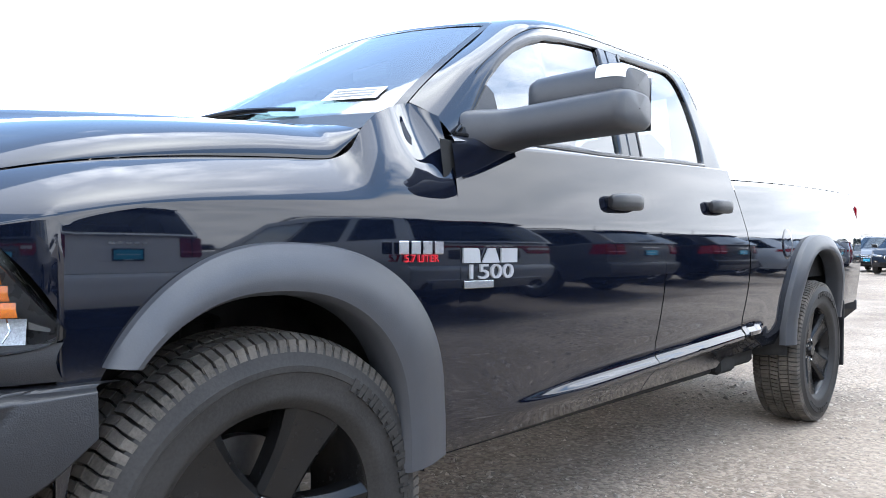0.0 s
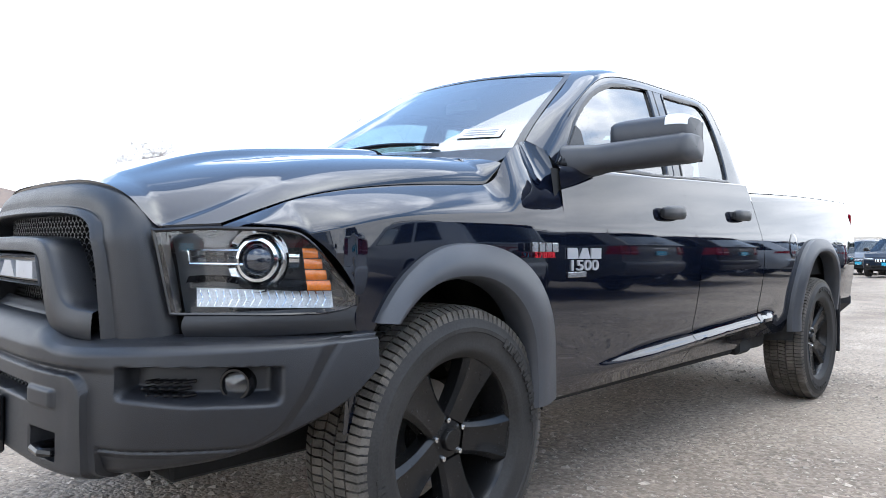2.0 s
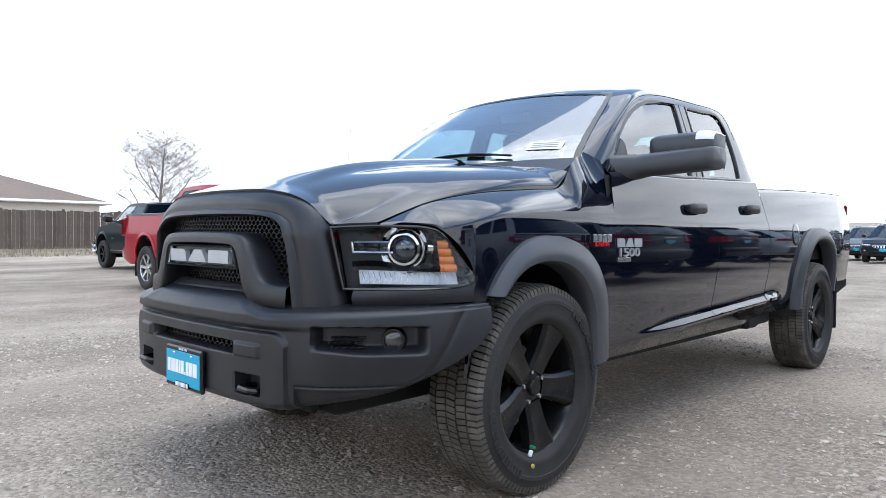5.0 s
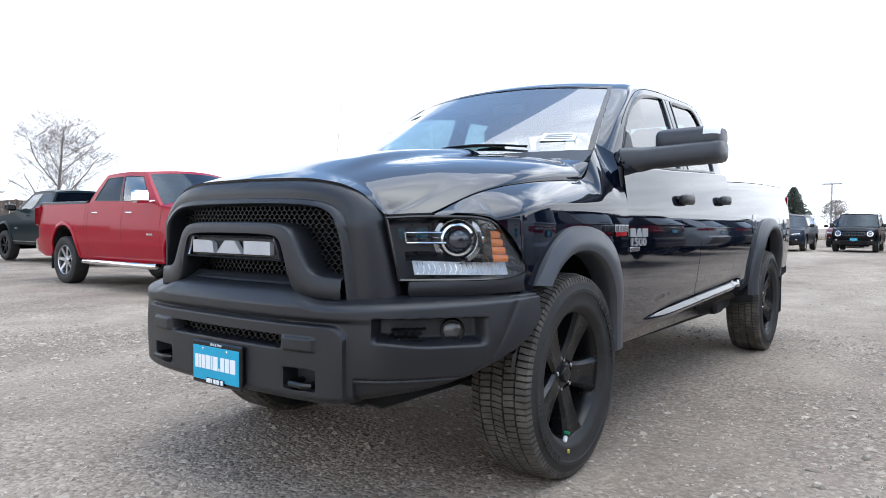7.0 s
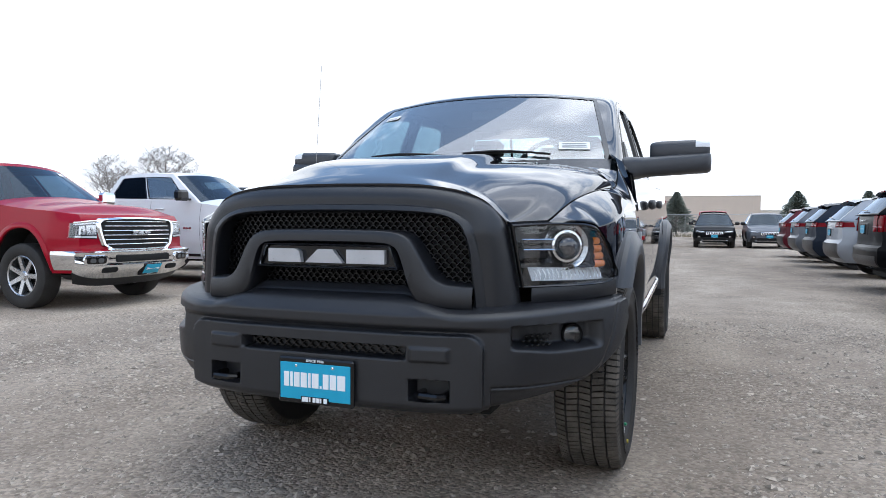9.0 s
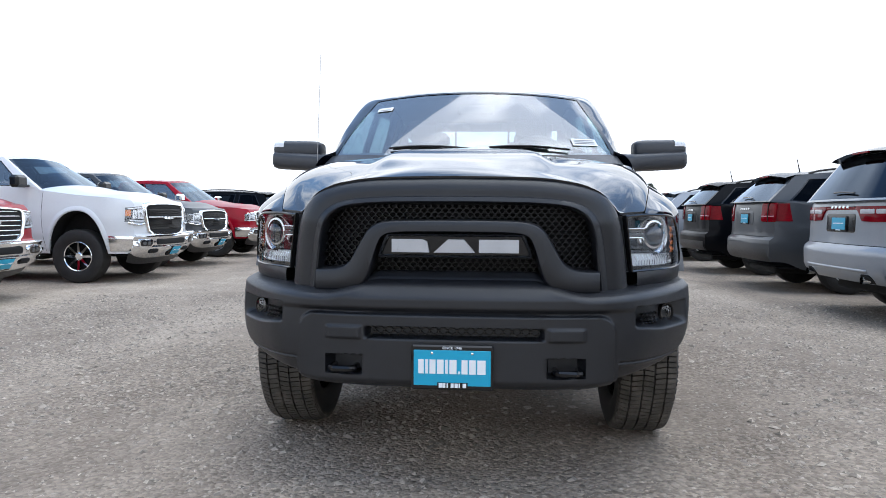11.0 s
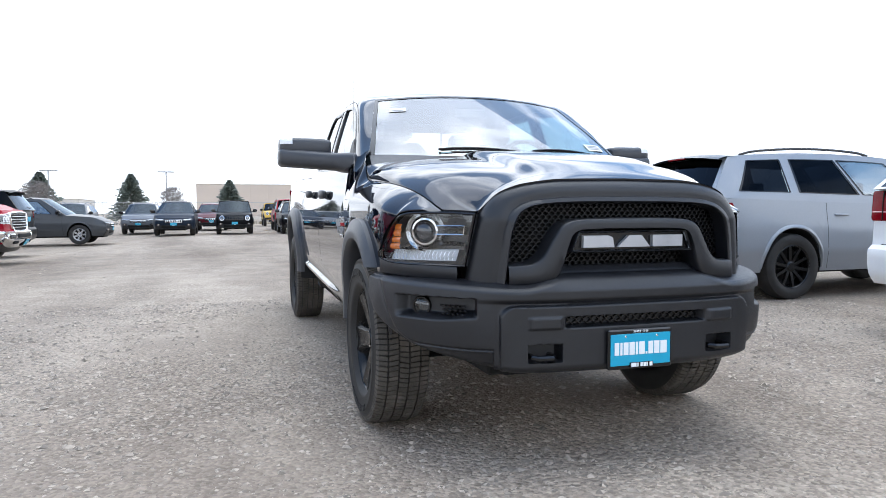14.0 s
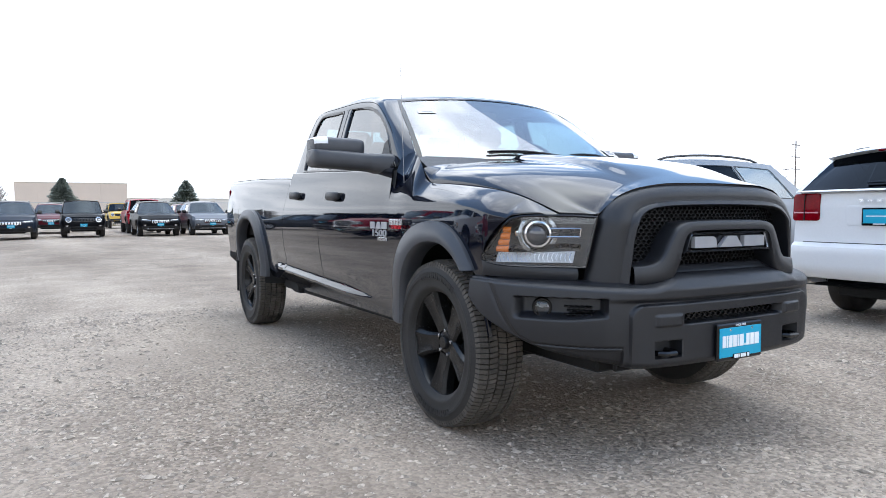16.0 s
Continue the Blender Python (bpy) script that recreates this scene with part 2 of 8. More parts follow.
# ---- geometry ----
class Geo:
    """Vertices and faces that become one mesh."""

    def __init__(self):
        self.v, self.f = [], []

    def grid(self, fn, us, vs, flip=False):
        b, nv = len(self.v), len(vs)
        for u in us:
            for v in vs:
                self.v.append(tuple(fn(u, v)))
        for i in range(len(us) - 1):
            for j in range(nv - 1):
                q = (b + i * nv + j, b + (i + 1) * nv + j, b + (i + 1) * nv + j + 1, b + i * nv + j + 1)
                self.f.append(q[::-1] if flip else q)
        return self

    def ribbon(self, a, b, prof, place, closed=False):
        """A band between the outlines a and b (same count): prof holds (share across, depth); place(p, depth) gives the point."""
        n = len(a)
        base, m = len(self.v), len(prof)
        for i in range(n):
            for t, d in prof:
                p = (a[i][0] + (b[i][0] - a[i][0]) * t, a[i][1] + (b[i][1] - a[i][1]) * t)
                self.v.append(tuple(place(p, d)))
        for i in range(n if closed else n - 1):
            k = (i + 1) % n
            for j in range(m - 1):
                self.f.append((base + i * m + j, base + k * m + j, base + k * m + j + 1, base + i * m + j + 1))
        return self

    def spin(self, prof, n=48, axis='x', centre=(0, 0, 0), closed=False):
        """A turned body; prof holds (radius, along)."""
        base, m = len(self.v), len(prof)
        for i in range(n):
            c, s = math.cos(2 * math.pi * i / n), math.sin(2 * math.pi * i / n)
            for r, h in prof:
                p = {'x': (h, r * c, r * s), 'y': (r * c, h, r * s), 'z': (r * c, r * s, h)}[axis]
                self.v.append((p[0] + centre[0], p[1] + centre[1], p[2] + centre[2]))
        for i in range(n):
            k = (i + 1) % n
            for j in range(m if closed else m - 1):
                j2 = (j + 1) % m
                self.f.append((base + i * m + j, base + k * m + j, base + k * m + j2, base + i * m + j2))
        return self

    def tube(self, pts, r, n=8):
        """A round rod along points; r is a number or one radius a point."""
        pts = [Vector(p) for p in pts]
        base = len(self.v)
        for i, p in enumerate(pts):
            d = (pts[min(i + 1, len(pts) - 1)] - pts[max(i - 1, 0)]).normalized()
            s = d.cross(Vector((0.31, 0.17, 0.93)) if abs(d.z) < 0.95 else Vector((1, 0, 0))).normalized()
            t = d.cross(s)
            rr = r[i] if isinstance(r, (list, tuple)) else r
            for k in range(n):
                a = 2 * math.pi * k / n
                self.v.append(tuple(p + s * (rr * math.cos(a)) + t * (rr * math.sin(a))))
        for i in range(len(pts) - 1):
            for k in range(n):
                k2 = (k + 1) % n
                self.f.append((base + i * n + k, base + i * n + k2, base + (i + 1) * n + k2, base + (i + 1) * n + k))
        self.f.append(tuple(base + k for k in range(n))[::-1])
        self.f.append(tuple(base + (len(pts) - 1) * n + k for k in range(n)))
        return self

    def box(self, lo, hi, bevel=0.0, m=None):
        """A box with chamfered edges."""
        c = [(lo[i] + hi[i]) / 2 for i in range(3)]
        h = [abs(hi[i] - lo[i]) / 2 for i in range(3)]
        bv = min(bevel, min(h) * 0.95)
        base = len(self.v)
        if bv <= 0:
            pts = [(sx * h[0], sy * h[1], sz * h[2]) for sx in (-1, 1) for sy in (-1, 1) for sz in (-1, 1)]
            fs = [(0, 1, 3, 2), (4, 6, 7, 5), (0, 4, 5, 1), (2, 3, 7, 6), (0, 2, 6, 4), (1, 5, 7, 3)]
        else:
            pts, idx = [], {}
            for sx in (-1, 1):
                for sy in (-1, 1):
                    for sz in (-1, 1):
                        for a in range(3):
                            s = (sx, sy, sz)
                            idx[(s, a)] = len(pts)
                            pts.append(tuple(s[i] * (h[i] if i == a else h[i] - bv) for i in range(3)))
            fs = []
            for a in range(3):
                b, d = (a + 1) % 3, (a + 2) % 3
                for s in (-1, 1):
                    q = []
                    for sb, sd in ((-1, -1), (1, -1), (1, 1), (-1, 1)):
                        k = [0, 0, 0]; k[a], k[b], k[d] = s, sb, sd
                        q.append(idx[(tuple(k), a)])
                    fs.append(tuple(q if s > 0 else q[::-1]))
                for sb in (-1, 1):
                    for sd in (-1, 1):
                        k1, k2 = [0, 0, 0], [0, 0, 0]
                        k1[a], k1[b], k1[d] = -1, sb, sd
                        k2[a], k2[b], k2[d] = 1, sb, sd
                        q = (idx[(tuple(k1), b)], idx[(tuple(k2), b)], idx[(tuple(k2), d)], idx[(tuple(k1), d)])
                        fs.append(q if sb * sd > 0 else q[::-1])
            for sx in (-1, 1):
                for sy in (-1, 1):
                    for sz in (-1, 1):
                        q = tuple(idx[((sx, sy, sz), a)] for a in range(3))
                        fs.append(q if sx * sy * sz > 0 else q[::-1])
        for p in pts:
            p = Vector(p)
            if m is not None:
                p = m @ p
            self.v.append((p[0] + c[0], p[1] + c[1], p[2] + c[2]))
        self.f += [tuple(base + k for k in q) for q in fs]
        return self

    def prism(self, outline, place, d0, d1):
        """A flat shape (outline of 2-D points) between the depths d0 and d1."""
        b, n = len(self.v), len(outline)
        for d in (d0, d1):
            self.v += [tuple(place(p, d)) for p in outline]
        self.f.append(tuple(b + i for i in range(n))[::-1])
        self.f.append(tuple(b + n + i for i in range(n)))
        for i in range(n):
            k = (i + 1) % n
            self.f.append((b + i, b + k, b + n + k, b + n + i))
        return self

    def mirrored(self):
        b = len(self.v)
        fs = list(self.f)
        self.v += [(-x, y, z) for x, y, z in self.v[:b]]
        self.f += [tuple(b + k for k in q[::-1]) for q in fs]
        return self

    def flip_x(self):
        g = Geo()
        g.v = [(-x, y, z) for x, y, z in self.v]
        g.f = [q[::-1] for q in self.f]
        return g

    def face_out(self):
        """Turn the faces so that they look away from the body's middle."""
        n = max(1, len(self.v))
        mid = Vector((0, 0.6 * sum(p[1] for p in self.v) / n, 0.8))
        root = list(range(len(self.v)))

        def top(i):
            while root[i] != i:
                root[i] = root[root[i]]
                i = root[i]
            return i
        for q in self.f:
            r = top(q[0])
            for k in q[1:]:
                root[top(k)] = r
        total = {}
        for q in self.f:
            a, b, c = (Vector(self.v[q[k]]) for k in (0, 1, 2))
            r = top(q[0])
            total[r] = total.get(r, 0.0) + (b - a).cross(c - a).dot((a + c) / 2 - mid)
        self.f = [tuple(q[::-1]) if total[top(q[0])] < 0 else q for q in self.f]

    def mesh(self, name, mat, angle=35, outward=False):
        me = bpy.data.meshes.new(name)
        if outward:
            self.face_out()
        me.from_pydata(self.v, [], self.f)
        me.materials.append(mat)
        me.shade_smooth()
        me.set_sharp_from_angle(angle=radians(angle))
        me.update()
        return me


def part(name, geo, mat, parent, label="", angle=35, at=None, kind=""):
    ob = new(name, geo if isinstance(geo, bpy.types.Mesh) else geo.mesh(name, mat, angle, at is None))
    ob.parent = parent
    if at is not None:
        ob.matrix_basis = at
    return tagged(ob, label=label, kind=kind)


def thing(name, label, category, group="", at=None, kind=""):
    ob = new(name)
    ob.empty_display_size = 0.3
    if at is not None:
        ob.matrix_basis = at
    return tagged(ob, label, category, group, kind)


def span(a, b, n):
    return [a + (b - a) * i / n for i in range(n + 1)]


def curve(xs, ys):
    """A smooth monotone curve through points (Fritsch-Carlson)."""
    xs, ys = [float(x) for x in xs], [float(y) for y in ys]
    n = len(xs)
    h = [xs[i + 1] - xs[i] for i in range(n - 1)]
    d = [(ys[i + 1] - ys[i]) / h[i] for i in range(n - 1)]
    m = [0.0] * n
    m[0], m[-1] = d[0], d[-1]
    for i in range(1, n - 1):
        if d[i - 1] * d[i] > 0:
            w1, w2 = 2 * h[i] + h[i - 1], h[i] + 2 * h[i - 1]
            m[i] = (w1 + w2) / (w1 / d[i - 1] + w2 / d[i])

    def at(x):
        if x <= xs[0]:
            return ys[0] + m[0] * (x - xs[0])
        if x >= xs[-1]:
            return ys[-1] + m[-1] * (x - xs[-1])
        i = 0
        while x > xs[i + 1]:
            i += 1
        t = (x - xs[i]) / h[i]
        return ((1 + 2 * t) * (1 - t) ** 2 * ys[i] + t * (1 - t) ** 2 * h[i] * m[i]
                + t * t * (3 - 2 * t) * ys[i + 1] + t * t * (t - 1) * h[i] * m[i + 1])
    return at


def spline(xs, ys):
    """A curve through points with steady curvature (natural cubic)."""
    xs, ys = np.array(xs, float), np.array(ys, float)
    n = len(xs)
    h, A, r = np.diff(xs), np.eye(n), np.zeros(n)
    for i in range(1, n - 1):
        A[i, i - 1:i + 2] = h[i - 1], 2 * (h[i - 1] + h[i]), h[i]
        r[i] = 6 * ((ys[i + 1] - ys[i]) / h[i] - (ys[i] - ys[i - 1]) / h[i - 1])
    m = np.linalg.solve(A, r)
    xl, yl, hl, ml = xs.tolist(), ys.tolist(), h.tolist(), m.tolist()

    def at(x):
        if x < xl[0] or x > xl[-1]:
            i = 0 if x < xl[0] else n - 2
            e = 0 if x < xl[0] else n - 1
            g = (yl[i + 1] - yl[i]) / hl[i] + (-(2 * ml[i] + ml[i + 1]) if e == 0 else (ml[i] + 2 * ml[i + 1])) * hl[i] / 6
            return yl[e] + g * (x - xl[e])
        i = 0
        while i < n - 2 and x > xl[i + 1]:
            i += 1
        a, b = xl[i + 1] - x, x - xl[i]
        return (ml[i] * a ** 3 + ml[i + 1] * b ** 3) / (6 * hl[i]) + (yl[i] / hl[i] - ml[i] * hl[i] / 6) * a + (yl[i + 1] / hl[i] - ml[i + 1] * hl[i] / 6) * b
    return at


def polyline(pts, n, smooth=True, closed=False):
    """n points spread evenly along a path through pts, rounded at its corners."""
    p = [np.array(q, float) for q in pts]
    if closed:
        p = p + [p[0]]
    if smooth:
        for _ in range(2):
            q = [] if closed else [p[0]]
            for i in range(len(p) - 1):
                q += [p[i] * 0.78 + p[i + 1] * 0.22, p[i] * 0.22 + p[i + 1] * 0.78]
            p = q + ([q[0]] if closed else [p[-1]])
    d = [0.0]
    for i in range(len(p) - 1):
        d.append(d[-1] + float(np.linalg.norm(p[i + 1] - p[i])))
    out = []
    for s in (span(0, d[-1], n - 1) if not closed else span(0, d[-1], n)[:-1]):
        i = min(max(int(np.searchsorted(d, s)) - 1, 0), len(p) - 2)
        t = 0 if d[i + 1] == d[i] else (s - d[i]) / (d[i + 1] - d[i])
        out.append(tuple(p[i] + (p[i + 1] - p[i]) * t))
    return out


def step(a, b, x):
    t = min(max((x - a) / (b - a), 0.0), 1.0)
    return t * t * (3 - 2 * t)


def inside(x, lo, hi, soft):
    return step(lo - soft, lo + soft, x) * (1 - step(hi - soft, hi + soft, x))


def words(text, size, mat, parent, at, depth=0.002, stretch=1.0, name="lettering", label=""):
    """Raised letters in the built-in font, as a mesh; they stand in the x-y plane of the pose at."""
    cu = bpy.data.curves.new("type", 'FONT')
    cu.body, cu.size, cu.extrude, cu.align_x, cu.align_y, cu.offset = text, size, depth, 'CENTER', 'CENTER', size * 0.008
    ob = bpy.data.objects.new("type", cu)
    scene.collection.objects.link(ob)
    dg = bpy.context.evaluated_depsgraph_get()
    me = bpy.data.meshes.new_from_object(ob.evaluated_get(dg))
    bpy.data.objects.remove(ob)
    me.materials.clear()
    me.materials.append(mat)
    for v in me.vertices:
        v.co.x *= stretch
    o = new(name, me)
    o.parent = parent
    o.matrix_basis = at
    return tagged(o, label=label)


# ---- ground ----
def gravel_material():
    m, n, l, p = material("grey_gravel")
    co = n.new("ShaderNodeTexCoord")
    big, mid, fine, patch = (n.new("ShaderNodeTexNoise") for _ in range(4))
    vor = n.new("ShaderNodeTexVoronoi")
    for t, s, d in ((big, 1.0, 4.0), (mid, 1.7, 5.0), (fine, 34.0, 8.0), (patch, 0.55, 5.0)):
        t.inputs["Scale"].default_value, t.inputs["Detail"].default_value = s, d
        l.new(co.outputs["Object"], t.inputs["Vector"])
    # wheel lanes run along the rows
    lanes = n.new("ShaderNodeMapping")
    lanes.inputs["Scale"].default_value = (0.42, 0.10, 1.0)
    lanes.inputs["Rotation"].default_value = (0, 0, radians(7))
    l.new(co.outputs["Object"], lanes.inputs["Vector"]); l.new(lanes.outputs[0], big.inputs["Vector"])
    vor.inputs["Scale"].default_value = 58.0
    l.new(co.outputs["Object"], vor.inputs["Vector"])
    # loose gravel lies in drifts, bare trodden dirt between them
    loose = n.new("ShaderNodeMapRange")
    loose.inputs["From Min"].default_value, loose.inputs["From Max"].default_value = 0.36, 0.62
    loose.inputs["To Min"].default_value, loose.inputs["To Max"].default_value = 0.42, 1.0
    l.new(patch.outputs["Fac"], loose.inputs["Value"])
    r1 = n.new("ShaderNodeValToRGB")
    e = r1.color_ramp.elements
    e[0].position, e[0].color = 0.34, (0.235, 0.190, 0.149, 1)
    e[1].position, e[1].color = 0.66, (0.432, 0.362, 0.290, 1)
    l.new(big.outputs["Fac"], r1.inputs[0])
    r2 = n.new("ShaderNodeValToRGB")
    e = r2.color_ramp.elements
    e[0].position, e[0].color = 0.32, (0.84, 0.825, 0.81, 1)
    e[1].position, e[1].color = 0.68, (1.10, 1.09, 1.07, 1)
    l.new(mid.outputs["Fac"], r2.inputs[0])
    m1 = n.new("ShaderNodeMixRGB"); m1.blend_type = 'MULTIPLY'; m1.inputs[0].default_value = 1.0
    l.new(r1.outputs[0], m1.inputs[1]); l.new(r2.outputs[0], m1.inputs[2])
    r3 = n.new("ShaderNodeMapRange")
    r3.inputs["From Min"].default_value, r3.inputs["From Max"].default_value = 0.28, 0.75
    r3.inputs["To Min"].default_value, r3.inputs["To Max"].default_value = 0.66, 1.34
    l.new(fine.outputs["Fac"], r3.inputs["Value"])
    m2 = n.new("ShaderNodeMixRGB"); m2.blend_type = 'MULTIPLY'
    l.new(loose.outputs[0], m2.inputs[0])
    l.new(m1.outputs[0], m2.inputs[1]); l.new(r3.outputs[0], m2.inputs[2])
    r4 = n.new("ShaderNodeMapRange")
    r4.inputs["To Min"].default_value, r4.inputs["To Max"].default_value = 0.50, 1.45
    l.new(vor.outputs["Color"], r4.inputs["Value"])
    m3 = n.new("ShaderNodeMixRGB"); m3.blend_type = 'MULTIPLY'
    l.new(loose.outputs[0], m3.inputs[0])
    l.new(m2.outputs[0], m3.inputs[1]); l.new(r4.outputs[0], m3.inputs[2])
    l.new(m3.outputs[0], p.inputs["Base Color"])
    p.inputs["Roughness"].default_value = 0.92
    p.inputs["Specular IOR Level"].default_value = 0.25
    add = n.new("ShaderNodeMath"); add.operation = 'MULTIPLY_ADD'; add.inputs[1].default_value = -0.8
    l.new(vor.outputs["Distance"], add.inputs[0]); l.new(fine.outputs["Fac"], add.inputs[2])
    b = n.new("ShaderNodeBump")
    b.inputs["Distance"].default_value = 0.012
    l.new(loose.outputs[0], b.inputs["Strength"])
    l.new(add.outputs[0], b.inputs["Height"])
    l.new(b.outputs[0], p.inputs["Normal"])
    return m


GRAVEL = gravel_material()


def dip(x):
    """The yard falls a little towards the west row."""
    return -0.065 * step(-3.0, -6.5, x) * (1 - step(-23.0, -27.5, x))


def ground_z(x, y):
    """Flat yard with shallow ruts; a low bank rises to the fence in the west."""
    far = math.hypot(x, y)
    z = 0.012 * noise.noise((x * 0.5, y * 0.5, 0)) * step(1.5, 4.0, far) + 0.10 * noise.noise((x * 0.06, y * 0.06, 3.0)) * step(9, 25, far) - 0.02 * step(9, 25, far)
    return z + dip(x) + 0.26 * step(-28.0, -32.6, x)


def rings(a, b, n, tail):
    q = span(a, b, n)
    return [-t for t in reversed(tail)] + q + list(tail) if a == -b else q


gx = [-1500, -700, -300, -150, -80, -55] + span(-44, -14, 40) + span(-13.5, 13.5, 108) + span(14, 30, 16) + [40, 60, 100, 200, 500, 1500]
gy = [-1500, -500, -200, -80, -40, -25, -18] + span(-14, 14, 112) + span(14.5, 48, 60) + [52, 60, 75, 100, 150, 300, 700, 1500]
ground = part("ground", Geo().grid(lambda u, v: (u, v, ground_z(u, v)), gx, gy), GRAVEL, None, angle=80)
tagged(ground, "grey-brown compacted gravel yard with loose stones", "ground", kind="structure")

# loose stones on the gravel
rng = np.random.RandomState(5)
STONE = surface("loose_stone", (0.400, 0.335, 0.268), rough=0.9, grain=60.0, vary=0.3)
n_ = STONE.node_tree.nodes
geo_ = n_.new("ShaderNodeNewGeometry")
mr_ = n_.new("ShaderNodeMapRange")
mr_.inputs["To Min"].default_value, mr_.inputs["To Max"].default_value = 0.40, 1.28
STONE.node_tree.links.new(geo_.outputs["Random Per Island"], mr_.inputs["Value"])
mm_ = n_.new("ShaderNodeMixRGB"); mm_.blend_type = 'MULTIPLY'; mm_.inputs[0].default_value = 1.0
old_ = n_["Principled BSDF"].inputs["Base Color"].links[0].from_socket
STONE.node_tree.links.new(old_, mm_.inputs[1]); STONE.node_tree.links.new(mr_.outputs[0], mm_.inputs[2])
STONE.node_tree.links.new(mm_.outputs[0], n_["Principled BSDF"].inputs["Base Color"])
COUNT = 90000
near = rng.rand(COUNT) < 0.80
px = np.where(near, rng.uniform(-5.2, 5.2, COUNT), rng.uniform(-10, 9, COUNT))
py = np.where(near, rng.uniform(-3.7, 5.0, COUNT), rng.uniform(-5, 20, COUNT))
size = 0.0040 + 0.019 * rng.rand(COUNT) ** 4 + np.where(rng.rand(COUNT) < 0.008, 0.009, 0)
# they gather in drifts
drift = np.array([noise.noise((float(a) * 0.55, float(b) * 0.55, 7.0)) for a, b in zip(px, py)])
size *= np.where(drift + 0.25 * rng.randn(COUNT) > -0.06, 1.12, 0.62)
sa, sb, sc = size * rng.uniform(0.8, 1.5, COUNT), size * rng.uniform(0.7, 1.1, COUNT), size * rng.uniform(0.35, 0.62, COUNT)
turn_ = rng.uniform(0, 6.28, COUNT)
pz = np.array([ground_z(float(a), float(b)) for a, b in zip(px, py)])
lump = np.array(((1, 0, 0.2), (0.4, 0.9, 0.35), (-0.6, 0.75, 0.15), (-1, -0.1, 0.3), (-0.3, -0.95, 0.2), (0.7, -0.7, 0.35), (0.2, 0.15, 1.0), (-0.25, -0.1, 0.95)))
sh = lump[None] * rng.uniform(0.8, 1.2, (COUNT, 8, 3))
jx, jy = sh[:, :, 0] * sa[:, None], sh[:, :, 1] * sb[:, None]
ct, st = np.cos(turn_)[:, None], np.sin(turn_)[:, None]
vv = np.stack([px[:, None] + jx * ct - jy * st, py[:, None] + jx * st + jy * ct, pz[:, None] + sh[:, :, 2] * sc[:, None] - 0.001], axis=2).reshape(-1, 3)
tri = np.array(((0, 1, 6), (1, 2, 6), (2, 7, 6), (2, 3, 7), (3, 4, 7), (4, 5, 7), (5, 6, 7), (5, 0, 6)))
ff = (tri[None] + 8 * np.arange(COUNT)[:, None, None]).reshape(-1, 3)
g = Geo()
g.v, g.f = vv.tolist(), ff.tolist()
stones = part("loose_stones", g, STONE, None, angle=10)
tagged(stones, "small loose grey stones scattered over the gravel", "gravel", kind="stuff")


# ---- the black pickup truck ----
truck = thing("pickup_truck", "black pickup truck with matte black bumper and flares on gravel", "pickup truck")
WB = 3.57
# the panels are drawn on round sizes; these three maps give them the truck's own proportions
Y_DRAWN = (-1.10, -1.06, -0.87, -0.70, -0.45, -0.20, 0.0, 0.25, 0.515, 0.95, 1.425, 1.64, 2.0, 2.12, 2.36, 2.95, 3.57, 4.06, 4.65)
Y_TRUE = (-1.033, -0.995, -0.792, -0.625, -0.393, -0.170, 0.0, 0.255, 0.542, 1.005, 1.505, 1.715, 2.07, 2.19, 2.435, 3.035, 3.648, 4.135, 4.73)
TRUE_Y, DRAWN_Y = spline(Y_DRAWN, Y_TRUE), spline(Y_TRUE, Y_DRAWN)
fixed = []


def true(p):
    return Vector((0.973 * p[0], TRUE_Y(p[1]), 0.966 * p[2] + 0.012))


def native(obs):
    """Parts that are built at their true place."""
    fixed.extend(obs if isinstance(obs, list) else [obs])
    return obs


BELT = curve((0.3, 0.66, 1.30, 2.08, 2.5), (1.315, 1.325, 1.36, 1.395, 1.41))
SIDE_W = curve((-0.80, -0.695, -0.585, -0.465, -0.2, 0.3, 0.6, 2.4, 3.6, 4.2, 4.62), (0.735, 0.832, 0.902, 0.948, 0.962, 0.962, 0.955, 0.955, 0.953, 0.948, 0.930))
SIDE_P = curve((0.42, 0.47, 0.53, 0.560, 0.574, 0.596, 0.63, 0.72, 0.85, 1.0, 1.10, 1.16, 1.25, 1.34, 1.44),
               (-0.10, -0.075, -0.035, -0.006, -0.007, -0.026, -0.029, -0.018, -0.006, 0.0, -0.003, -0.010, -0.022, -0.036, -0.056))


def side_x(y, z):
    """The crease over the sill climbs towards the rear and dies out towards the front wheel."""
    k = 1 - step(0.72, 0.95, z)
    zz = z - 0.040 * (min(max(y, 0.5), 2.6) - 1.5) * k
    fade = step(0.62, 1.2, y) * (1 - step(2.62, 2.85, y))
    low = SIDE_P(zz)
    if k > 0 and fade < 1:
        low = low * fade + (1 - fade) * SIDE_SOFT(zz)
    return SIDE_W(y) + low

SIDE_SOFT = curve((0.42, 0.47, 0.56, 0.72, 0.85, 1.0, 1.10, 1.16, 1.25, 1.34, 1.44), (-0.10, -0.072, -0.036, -0.018, -0.006, 0.0, -0.003, -0.010, -0.022, -0.036, -0.056))


def arch_z(y, yc, a, b, z0, n=2.5):
    t = abs(y - yc) / a
    return None if t >= 1 else z0 + b * (1 - t ** n) ** (1 / n)


